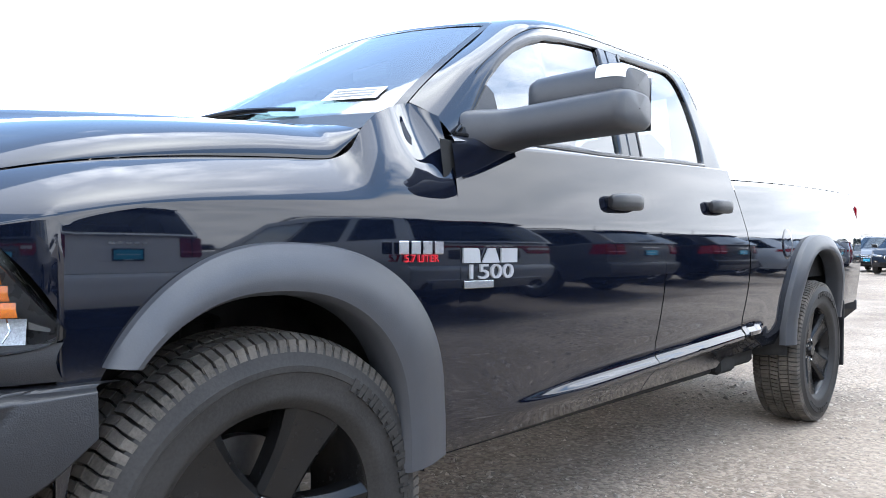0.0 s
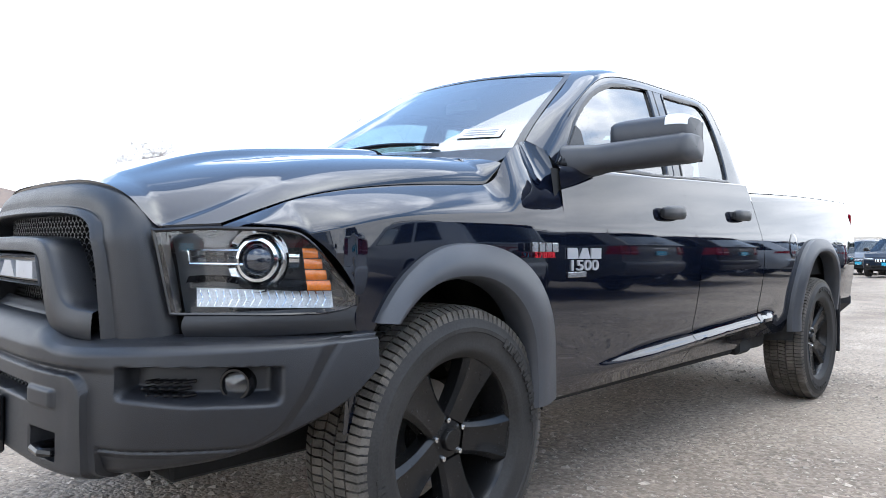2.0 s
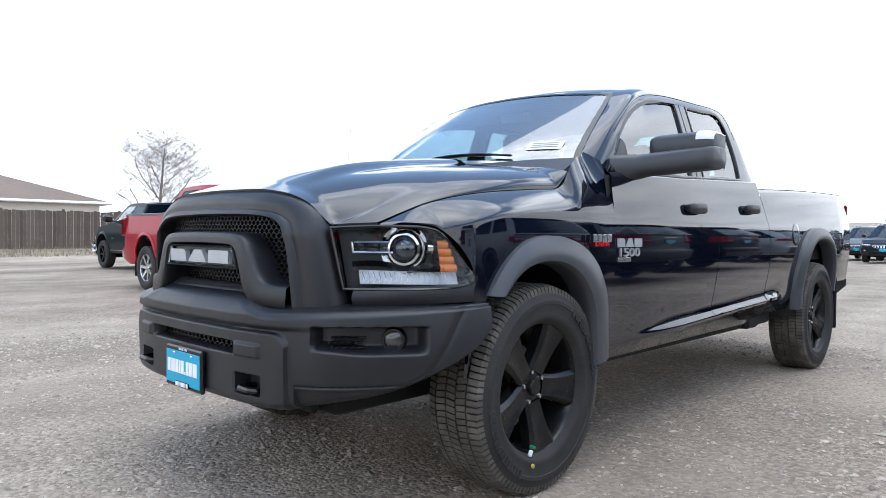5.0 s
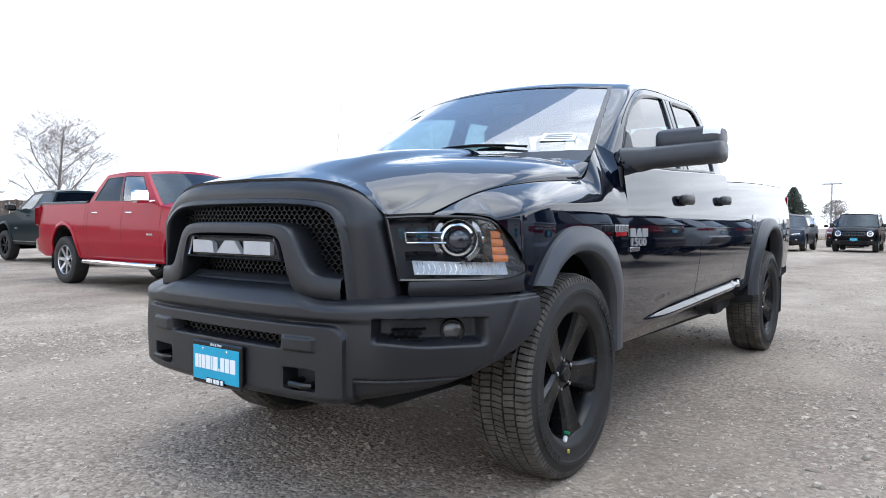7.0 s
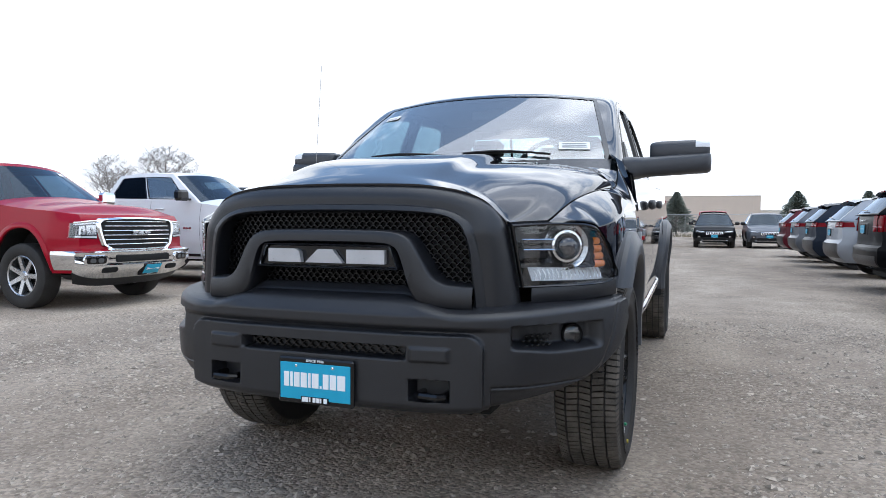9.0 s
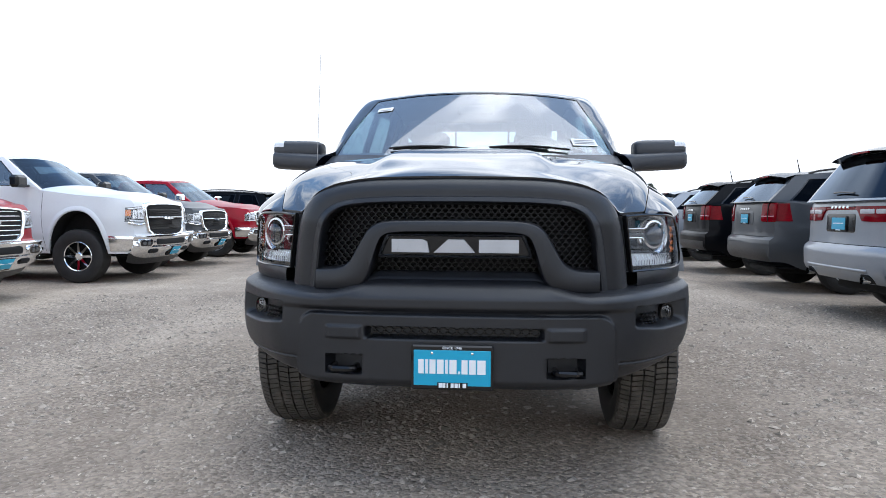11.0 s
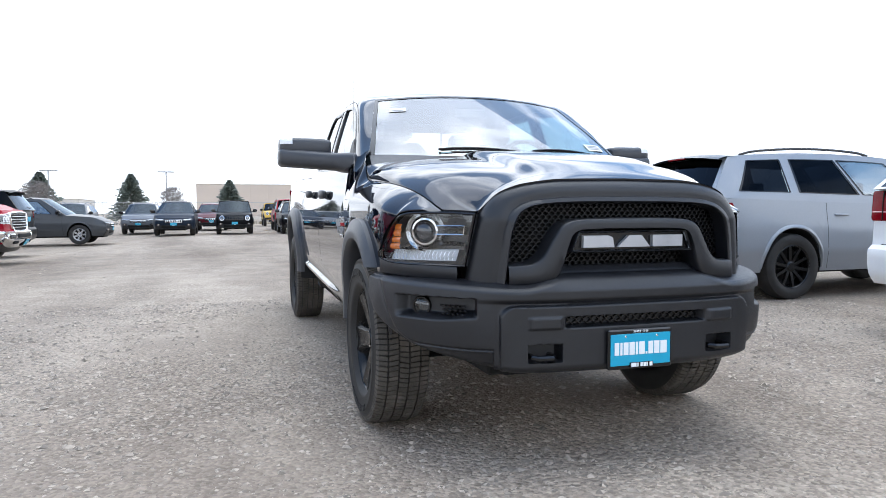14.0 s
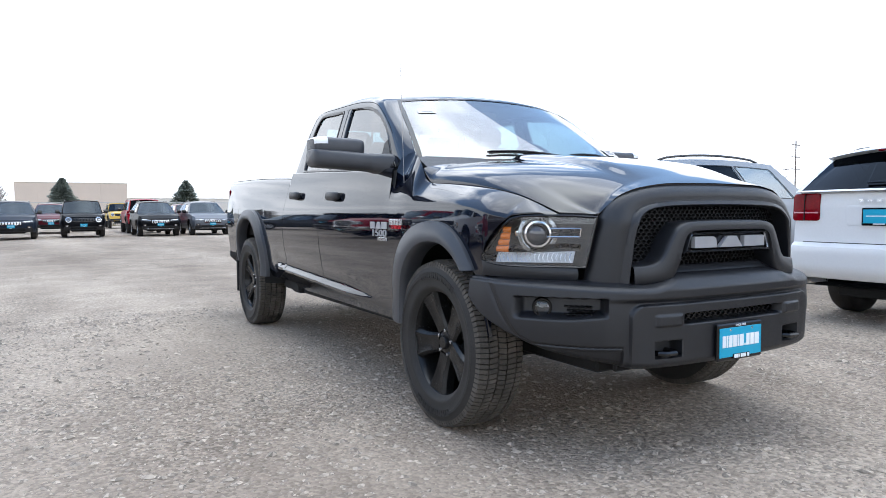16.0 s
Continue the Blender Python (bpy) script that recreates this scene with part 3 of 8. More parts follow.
def arch_outline(yc, a, b, z0, n, lo, count=64):
    """The arch from its front foot over the top to its rear foot; lo: the feet's heights."""
    pts = []
    for i in range(count):
        th = math.pi * (1 - i / (count - 1))
        c, s = math.cos(th), math.sin(th)
        pts.append((yc + a * math.copysign(abs(c) ** (2 / n), c), z0 + b * abs(s) ** (2 / n)))
    front = [(pts[0][0], z) for z in span(lo[0], z0, 6)[:-1]] if lo[0] < z0 else []
    rear = [(pts[-1][0], z) for z in span(z0, lo[1], 6)[1:]] if lo[1] < z0 else []
    pts = [q for q in pts if q[1] >= (lo[0] if q[0] < yc else lo[1])]
    return polyline(front + pts + rear, count + 12, smooth=False)


F_ARCH = dict(yc=-0.02, a=0.430, b=0.49, z0=0.50, n=2.5)
R_ARCH = dict(yc=WB - 0.02, a=0.475, b=0.55, z0=0.55, n=2.5)


def body_bottom(y, sill=0.455):
    z = sill
    for k in (F_ARCH, R_ARCH):
        q = arch_z(y, **k)
        if q is not None:
            z = max(z, q)
    return z


def columns(y0, y1, n, marks=()):
    ys = set(span(y0, y1, n))
    for m in marks:
        for d in (-0.012, -0.004, 0.004, 0.012):
            if y0 < m + d < y1:
                ys.add(m + d)
    return sorted(ys)


MARKS = [k["yc"] + s * k["a"] for k in (F_ARCH, R_ARCH) for s in (-1, 1)]

# the edge of the hood along the fender, then the fender's rim up to the pillar
RIM_Y = (-0.80, -0.685, -0.60, -0.477, -0.332, -0.156, 0.059, 0.17, 0.235, 0.275, 0.33, 0.41, 0.495, 0.546)
RIM_X = spline(RIM_Y, (0.655, 0.720, 0.745, 0.777, 0.807, 0.829, 0.843, 0.848, 0.850, 0.848, 0.836, 0.810, 0.786, 0.835))
RIM_Z = curve(RIM_Y, (1.010, 1.055, 1.092, 1.137, 1.168, 1.190, 1.207, 1.214, 1.240, 1.300, 1.345, 1.380, 1.402, 1.371))
CREASE = spline((-0.75, -0.539, -0.309, 0.0, 0.348, 0.6), (0.99, 1.030, 1.080, 1.108, 1.124, 1.130))
LAMP_RIM = curve((-0.70, -0.62, -0.55, -0.505, -0.46, -0.427, -0.400), (1.052, 1.050, 1.043, 1.014, 0.967, 0.920, 0.872))


def skin(y, z):
    """Half the body's width at its true place."""
    return 0.973 * side_x(DRAWN_Y(y), (z - 0.012) / 0.966)


def fender_point(y, v):
    lamp_ = y < -0.405
    zb = LAMP_RIM(y) + 0.004 if lamp_ else 0.966 * body_bottom(DRAWN_Y(y)) + 0.012
    top = Vector((RIM_X(y) + 0.003, RIM_Z(y) - 0.003))
    zc = max(CREASE(y), zb + 0.004)
    zc = min(zc, top.y - 0.012)
    if v <= 0.5:
        zb = min(zb, zc - 0.002)
        z = zb + (zc - zb) * v / 0.5
        return (skin(y, z), y, z)
    t = (v - 0.5) / 0.5
    a = Vector((skin(y, zc), zc))
    rise = top.y - zc
    b = a + Vector((-0.012, min(0.36 * rise, 0.075)))
    k = step(0.12, 0.34, y)
    c = top + Vector((0.30 * (a.x - top.x), -0.16 * rise)) * (1 - k) + Vector((0.030 + 0.10 * (a.x - top.x), -0.42 * rise)) * k
    p = a * (1 - t) ** 3 + b * 3 * t * (1 - t) ** 2 + c * 3 * t * t * (1 - t) + top * t ** 3
    return (p.x, y, p.y)


def both_sides(name, geo, mat, parent, label="", angle=35):
    return [part(name, geo, mat, parent, label, angle), part(name, geo.flip_x(), mat, parent, label, angle)]


def door_edge(y_top, y_mid, y_low):
    return curve((0.45, 0.62, 0.95, 1.36), (y_low, y_mid - 0.03, y_mid, y_top))


SEAM_A = door_edge(0.515, 0.520, 0.53)
SEAM_B = door_edge(1.475, 1.640, 1.60)
SEAM_C = door_edge(2.345, 2.490, 2.35)

ys = [TRUE_Y(y) for y in columns(-0.76, 0.505, 110, MARKS)]
ys = sorted(ys + [TRUE_Y(0.505) + 0.006 * k for k in range(1, 4)])
g = Geo().grid(lambda u, v: fender_point(u, v), ys, span(0, 1, 50))
front_fenders = native(both_sides("front_fender", g, BLACK_PAINT, truck, angle=50))


def panel(e0, e1, n, m=34, top=None):
    """A door skin between two seams."""
    def f(u, v):
        za = 0.455 + (BELT(0.5 * (e0(1.0) + e1(1.0))) - 0.455) * v
        y0, y1 = e0(za) + 0.003, e1(za) - 0.003
        y = y0 + (y1 - y0) * u
        z = 0.455 + (BELT(y) - 0.455) * v
        return (side_x(y, z), y, z)
    return Geo().grid(f, span(0, 1, n), span(0, 0.26, 26) + span(0.28, 1, 26))


doors_f = both_sides("front_door", panel(SEAM_A, SEAM_B, 30), BLACK_PAINT, truck)
doors_r = both_sides("rear_door", panel(SEAM_B, SEAM_C, 24), BLACK_PAINT, truck)

VS_BODY = span(0, 0.26, 26) + span(0.28, 1, 26)
BED_TOP = spline((2.35, 3.0, 4.6), (1.366, 1.396, 1.432))


def bed_point(y, v):
    zb = max(body_bottom(y, 0.50), 0.50 + 0.16 * step(4.02, 4.10, y))
    zt = BED_TOP(y)
    z = zb + (zt - zb) * v
    y2 = y + (SEAM_C(z) + 0.024 - 2.36) * max(0.0, 1 - (y - 2.36) / 0.55)
    r = 0.02 * max(0.0, (z - zt + 0.03) / 0.03) ** 2
    return (side_x(y2, z) - r - 0.006, y2, z)


g = Geo().grid(bed_point, columns(2.36, 4.60, 90, MARKS), span(0, 1, 44))
bed_sides = both_sides("bed_side", g, BLACK_PAINT, truck)
# rail caps, bed walls, floor and tailgate
g = Geo()
g.grid(lambda u, v: (side_x(u, BED_TOP(u)) - 0.022 - 0.07 * v, u, BED_TOP(u) + 0.006 * math.sin(math.pi * v)), span(2.38, 4.60, 40), span(0, 1, 6))
both_sides("bed_rail_cap", g, PLASTIC, truck)
g = Geo().grid(lambda u, v: ((-0.86 + 1.72 * u), 2.40 + 2.16 * v, 0.86 + 0.012 * (int(u * 24) % 2)), span(0, 1, 24), span(0, 1, 2))
g.grid(lambda u, v: (0.86, 2.40 + 2.16 * u, 0.86 + 0.47 * v), (0, 1), (0, 1)).grid(lambda u, v: (-0.86, 2.40 + 2.16 * u, 0.86 + 0.47 * v), (0, 1), (0, 1))
g.grid(lambda u, v: (-0.86 + 1.72 * u, 2.40, 0.86 + 0.47 * v), (0, 1), (0, 1))
part("bed_floor", g, DARK, truck)
g = Geo().box((-0.80, 4.56, 0.80), (0.80, 4.63, 1.42), 0.02)
part("tailgate", g, BLACK_PAINT, truck)
g = Geo().box((0.815, 4.52, 0.86), (0.905, 4.605, 1.36), 0.03)
both_sides("tail_light", g, REDLENS, truck, "red tail lamp")
g = Geo().box((-0.905, 4.50, 0.53), (0.905, 4.665, 0.74), 0.075)
part("rear_bumper", g, PLASTIC, truck)

# underbody, sills, frame and wheel housings
g = Geo().box((-0.80, 0.45, 0.40), (0.80, 2.95, 0.50), 0.02).box((-0.55, -0.8, 0.36), (-0.42, 4.4, 0.52), 0.01).box((0.42, -0.8, 0.36), (0.55, 4.4, 0.52), 0.01)
g.box((-0.80, 0.40, 0.50), (0.80, 0.46, 1.2), 0.0).box((-0.5, -0.6, 0.45), (0.5, 0.4, 1.05), 0.05).box((-0.52, -0.86, 0.46), (0.52, -0.6, 1.0), 0.03)
g.tube([(-0.85, WB, 0.41), (0.85, WB, 0.41)], 0.05, 12).tube([(-0.80, 0.0, 0.40), (0.80, 0.0, 0.40)], 0.04, 10)
g.box((-0.42, -0.80, 0.36), (0.42, 0.55, 0.385), 0.01).box((-0.50, -0.86, 0.37), (0.50, -0.83, 0.43), 0.01)
for s in (-1, 1):
    g.tube([(s * 0.42, -0.16, 0.36), (s * 0.76, 0.0, 0.32), (s * 0.42, 0.16, 0.36)], 0.03, 8).tube([(s * 0.50, 0.0, 0.40), (s * 0.60, 0.0, 0.85)], 0.05, 10)
    g.tube([(s * 0.44, 0.55, 0.38), (s * 0.44, 3.0, 0.38)], 0.05, 8)
g.box((-0.84, 2.50, 0.50), (0.84, 3.05, 0.86), 0.02).box((-0.84, 4.1, 0.55), (0.84, 4.55, 0.86), 0.02)
part("chassis", g, DARK, truck, kind="stuff")
g = Geo().box((0.70, 2.42, 0.40), (0.84, 2.62, 0.50), 0.02).tube([(0.80, 2.45, 0.46), (0.80, 2.65, 0.44)], 0.03, 8)
both_sides("body_mount", g, DARK, truck)
for k, name in ((F_ARCH, "front_wheel_liner"), (R_ARCH, "rear_wheel_liner")):
    o = arch_outline(k["yc"], k["a"] + 0.01, k["b"] + 0.01, k["z0"], k["n"], (0.60 if k is F_ARCH else 0.44, 0.44))
    o = [q for q in o if q[1] > 0.43 and (k is not F_ARCH or q[0] > -0.40 or q[1] > 0.66)]
    g = Geo().grid(lambda u, v: (0.94 - 0.40 * v, o[u][0], o[u][1] - 0.03 * v), range(len(o)), span(0, 1, 4))
    g.grid(lambda u, v: (0.54, k["yc"] - 0.46 + 0.92 * u, 0.46 + 0.58 * v), (0, 1), (0, 1))
    both_sides(name, g, LINER, truck)


# wheel arch flares: each between an outer and an inner arch
def flare(outer, inner, lo_out, lo_in, rise):
    o = arch_outline(*outer, lo_out)
    i = arch_outline(*inner, lo_in)
    prof = [(0.0, -0.012), (0.01, 0.008), (0.04, 0.020), (0.20, rise * 0.55), (0.45, rise * 0.86), (0.72, rise), (0.90, rise * 0.95), (0.975, rise * 0.72), (1.0, rise * 0.35), (1.0, -0.05)]

    def place(p, d):
        return (side_x(p[0], max(p[1], 0.62)) + d, p[0], p[1])
    return Geo().ribbon(o, i, prof, place)


both_sides("front_wheel_flare", flare((0.015, 0.470, 0.542, 0.50, 2.4), (-0.050, 0.372, 0.430, 0.50, 2.4), (0.800, 0.475), (0.800, 0.470), 0.054), FLARE, truck, "satin grey-black plastic wheel flare")
both_sides("rear_wheel_flare", flare((WB - 0.02, 0.520, 0.572, 0.55, 2.5), (WB - 0.02, 0.405, 0.475, 0.55, 2.5), (0.50, 0.60), (0.50, 0.58), 0.050), FLARE, truck, "satin grey-black plastic wheel flare")

# mud flaps
g = Geo().box((0.70, WB + 0.475, 0.27), (0.965, WB + 0.49, 0.70), 0.006)
both_sides("mud_flap", g, PLASTIC, truck)

# hood
HOOD_C = spline((-0.93, -0.88, -0.75, -0.62, -0.45, -0.25, -0.06, 0.10, 0.35), (1.166, 1.190, 1.236, 1.276, 1.313, 1.342, 1.364, 1.380, 1.394))


def cowl_y(x):
    return 0.205 + 0.070 * (abs(x) / 0.80) ** 2.2


# the nose's edge from the middle out: over the grille, then along the lamp
NOSE_A = (0.0, 0.36, 0.56, 0.70, 0.79, 0.86, 0.92, 1.0)
NOSE_X = spline(NOSE_A, (0.0, 0.27, 0.430, 0.532, 0.582, 0.612, 0.645, 0.720))
NOSE_Y = spline(NOSE_A, (-0.882, -0.878, -0.862, -0.838, -0.815, -0.792, -0.760, -0.686))
NOSE_Z = curve(NOSE_A, (1.184, 1.180, 1.162, 1.126, 1.078, 1.050, 1.053, 1.058))


def hood_skin(x, y):
    """Height of the hood's skin behind its nose."""
    xe = RIM_X(max(y, -0.78))
    a = min(abs(x) / xe, 1.0)
    ze = RIM_Z(max(y, -0.78)) if y < 0.19 else 1.214 + 0.9 * (y - 0.19)
    back = step(-0.75, 0.05, y)
    lift = 0.034 * step(-0.84, -0.40, y)
    wide = 0.35 - 0.05 * step(-0.6, 0.2, y)
    dome = 1 - step(wide - 0.050, wide + 0.050, abs(x))
    top = HOOD_C(y) - lift - (0.016 + 0.02 * back) * (abs(x) / 0.8) ** 2
    n = 2.7 + 5.5 * back
    side = max(0.0, 1 - a ** n) ** (0.92 - 0.42 * back)
    return ze + (top - ze) * side + lift * dome


def hood_point(u, v):
    """u across from -1 to 1, v from the nose to the cowl."""
    a, sg = abs(u), 1 if u >= 0 else -1
    fx, fy = NOSE_X(a), NOSE_Y(a)
    y = fy + (cowl_y(a * 0.80) - fy) * v
    h = fx / RIM_X(max(fy, -0.78))
    x = RIM_X(max(y, -0.78)) * (h * (1 - v) + a * v)
    x = min(x, RIM_X(max(y, -0.78)))
    z = hood_skin(x, y) + (NOSE_Z(a) - hood_skin(fx, fy)) * (1 - v) ** 7
    return (sg * x, y, z)


us = [math.sin(math.pi / 2 * q) for q in span(-1, 1, 110)]
native(part("hood", Geo().grid(hood_point, us, [0, 0.004, 0.012, 0.024] + span(0.04, 1, 64)), BLACK_PAINT, truck, "glossy black hood with a raised centre", angle=75))
# rolled nose of the hood and the gutter under its edge
native(part("hood_lip", Geo().grid(lambda u, v: Vector(hood_point(u, 0.0)) + Vector((0, 0.004 + 0.012 * v * v, -0.022 * v)), span(-1, 1, 60), span(0, 1, 4)), BLACK_PAINT, truck))
g = Geo().grid(lambda y, v: (RIM_X(y) + 0.002 - 0.04 * v, y, RIM_Z(y) - 0.026), span(-0.70, 0.27, 50), (0, 1))
native(both_sides("hood_gutter", g, DARK, truck))


# cab
def green_x(y, z):
    """Side of the greenhouse, leaning in towards the roof."""
    s = z - 1.35
    return 0.868 - 0.24 * s - 0.15 * s * max(s, 0.0) - 0.045 * max(0.0, 1.1 - y)


def green(y, z, d=0.0):
    return (green_x(y, z) + d, y, z)


W_X = spline((-0.15, 0.0, 0.5, 1.0), (0.803, 0.785, 0.718, 0.646))
W_Y = spline((-0.15, 0.0, 0.5, 1.0), (0.435, 0.492, 0.738, 1.000))
W_Z = spline((-0.15, 0.0, 0.5, 1.0), (1.350, 1.403, 1.589, 1.765))


def w_edge(v):
    return Vector((W_X(v), W_Y(v), W_Z(v)))


def shield(u, v):
    e = w_edge(v)
    k = 1 - abs(u) ** 2.2
    return (u * e.x, e.y - (0.27 - 0.14 * v) * k, e.z + (-0.012 + 0.042 * v) * k)


windshield = native(part("windshield", Geo().grid(shield, span(-1, 1, 48), span(-0.10, 1, 32)), GLASS, truck, "tinted windshield reflecting clouds"))
# black band round the glass
g = Geo().grid(lambda u, v: Vector(shield(u, v)) + Vector((0, -0.003, 0.002)), span(-1, 1, 48), (0.97, 0.985, 1.0))
for s in (-1, 1):
    g.grid(lambda u, v: Vector(shield(s * u, v)) + Vector((0, -0.003, 0.002)), (0.968, 0.984, 1.0), span(-0.10, 1, 32))
native(part("windshield_seal", g, GLOSS_BLACK, truck))

# stations round the door openings: the opening's edge, a height or length on the side's outer line, and the far edge
STATIONS = [
    ((0.588, 1.322), (0.548, 1.372), w_edge(0.0)),
    ((0.690, 1.400), (0.615, 1.455), w_edge(0.18)), ((0.775, 1.510), (0.700, 1.545), w_edge(0.38)), ((0.865, 1.592), (0.810, 1.622), w_edge(0.58)),
    ((0.955, 1.655), (0.925, 1.700), w_edge(0.79)), ((1.050, 1.702), (1.045, 1.772), Vector((0.640, 1.005, 1.772))),
    ((1.150, 1.735), (1.160, 1.812), Vector((0.628, 1.120, 1.812))), ((1.300, 1.757), (1.300, 1.838), Vector((0.622, 1.280, 1.842))),
    ((1.480, 1.773), (1.480, 1.852), Vector((0.620, 1.480, 1.857))), ((1.660, 1.778), (1.660, 1.860), Vector((0.618, 1.660, 1.864))),
    ((1.900, 1.789), (1.900, 1.862), Vector((0.616, 1.900, 1.866))), ((2.060, 1.797), (2.080, 1.862), Vector((0.616, 2.080, 1.864))),
    ((2.125, 1.785), (2.245, 1.850), Vector((0.618, 2.215, 1.850))), ((2.160, 1.752), (2.318, 1.790), Vector((0.650, 2.322, 1.795))),
    ((2.185, 1.690), (2.352, 1.690), Vector((0.715, 2.352, 1.690))), ((2.202, 1.600), (2.378, 1.600), Vector((0.755, 2.376, 1.600))),
    ((2.207, 1.490), (2.402, 1.490), Vector((0.795, 2.398, 1.490))), ((2.195, 1.395), (2.430, 1.395), Vector((0.825, 2.424, 1.395))), ((2.185, 1.350), (2.450, 1.340), Vector((0.838, 2.444, 1.340)))]
NS = len(STATIONS)
ROWS = []
for k in range(3):
    pts = [(green(*a), green(*b), c)[k] for a, b, c in STATIONS]
    ROWS.append([spline(range(NS), [p[i] for p in pts]) for i in range(3)])


def frame_at(s, t):
    """Across the cab's frame: 0 at the opening, 1 at the windshield, roof or rear edge."""
    a, m, c = (Vector([f(s) for f in row]) for row in ROWS)
    tilt = step(11.5, 13.2, s)
    w = 1.6 + 1.2 * tilt
    b0, b1, b2 = (1 - t) ** 2, 2 * w * t * (1 - t), t * t
    return (a * b0 + m * b1 + c * b2) / (b0 + b1 + b2)


g = Geo().grid(frame_at, span(0, NS - 1, 150), span(0, 1, 16))
native(both_sides("cab_frame", g, BLACK_PAINT, truck, angle=60))
# door frame joint and its dark rubber
g = Geo().grid(lambda s, t: frame_at(s, 0.17 + 0.020 * t) + Vector((0.0012, 0, 0.0008)), span(2.0, 14.5, 110), (0, 1))
native(both_sides("door_frame_joint", g, DARK, truck))


def roof_point(u, v):
    """From the windshield's top to the cab's rear, crowned across."""
    e = Vector([f(5.0 + 8.0 * v) for f in ROWS[2]])
    k = 1 - abs(u) ** 2.2
    return (u * e.x, e.y - 0.105 * k * (1 - v) ** 2 + 0.02 * k * v ** 3, e.z + k * (0.030 + 0.012 * math.sin(math.pi * v)))


native(part("roof", Geo().grid(roof_point, span(-1, 1, 34), span(0, 1, 44)), BLACK_PAINT, truck, angle=60))
g = Geo().grid(lambda u, v: Vector(shield(u, 1.0)).lerp(Vector(roof_point(u, 0.0)), v) + Vector((0, -0.002, 0.001)), span(-1, 1, 34), span(0, 1, 3))
native(part("roof_header", g, BLACK_PAINT, truck, angle=60))


# rear wall of the cab, with its window
REAR_Y = spline((1.0, 1.34, 1.40, 1.60, 1.79, 1.90), (2.46, 2.440, 2.420, 2.372, 2.315, 2.26))
HALF = spline((1.0, 1.34, 1.40, 1.60, 1.79, 1.86), (0.85, 0.838, 0.825, 0.755, 0.650, 0.58))


def back(x, z):
    return (x, REAR_Y(z) + 0.012 * (1 - (x / 0.85) ** 2), z)


g = Geo()
for z0, z1 in ((1.05, 1.43), (1.73, 1.85)):
    g.grid(lambda u, v: back(u * HALF(z0 + (z1 - z0) * v), z0 + (z1 - z0) * v), span(-1, 1, 10), span(0, 1, 6))
for s in (-1, 1):
    g.grid(lambda u, v: back(s * (0.62 + (HALF(1.43 + 0.30 * v) - 0.62) * u), 1.43 + 0.30 * v), (0, 1), span(0, 1, 6))
native(part("cab_back", g, BLACK_PAINT, truck))
g = Geo().grid(lambda u, v: Vector(back(u * (HALF(1.05 + 0.38 * v) - 0.02), 1.05 + 0.38 * v)) + Vector((0, -0.04, 0)), span(-1, 1, 6), (0, 1))
native(part("back_trim", g, DASH, truck, "dark inner trim"))
for s in (-1, 1):
    g = Geo().grid(lambda u, v: Vector(back(s * (0.62 + (HALF(1.43 + 0.30 * v) - 0.66) * u), 1.43 + 0.30 * v)) + Vector((0, -0.03, 0)), (0, 1), span(0, 1, 4))
    native(part("window_trim", g, DASH, truck, "dark inner trim"))
    for s0, s1 in ((0.6, 4.5), (12.3, NS - 1.1)):
        g = Geo().grid(lambda a, t: (lambda p: (s * (p.x - 0.035), p.y, p.z - 0.01))(frame_at(a, t)), span(s0, s1, 20), (0.1, 0.45, 0.8))
        native(part("pillar_trim", g, DASH, truck, "dark inner trim"))
native(part("rear_window", Geo().grid(lambda u, v: back(u * 0.62, 1.43 + 0.30 * v), span(-1, 1, 8), span(0, 1, 4)), GLASS, truck))
for x in (-0.22, 0.22):
    native(part("rear_window_frame", Geo().tube([Vector(back(x, z)) + Vector((0, -0.012, 0)) for z in (1.43, 1.58, 1.73)], 0.010, 6), GLOSS_BLACK, truck))

# side glass with its black rubber edges
FRONT_W = [(0.600, 1.322), (0.690, 1.400), (0.775, 1.510), (0.865, 1.592), (0.955, 1.655), (1.050, 1.702), (1.150, 1.735), (1.300, 1.757), (1.400, 1.766), (1.470, 1.771), (1.508, 1.773), (1.505, 1.735), (1.495, 1.60), (1.484, 1.45), (1.478, 1.380), (1.476, 1.345), (1.440, 1.344), (1.20, 1.337), (0.90, 1.330), (0.70, 1.324)]
REAR_W = [(1.628, 1.352), (1.632, 1.40), (1.642, 1.60), (1.650, 1.73), (1.652, 1.776), (1.70, 1.779), (1.90, 1.789), (2.03, 1.796), (2.095, 1.792), (2.140, 1.772), (2.172, 1.728), (2.192, 1.66), (2.203, 1.56), (2.205, 1.48), (2.197, 1.41), (2.190, 1.376), (2.150, 1.373), (1.90, 1.363), (1.70, 1.355)]
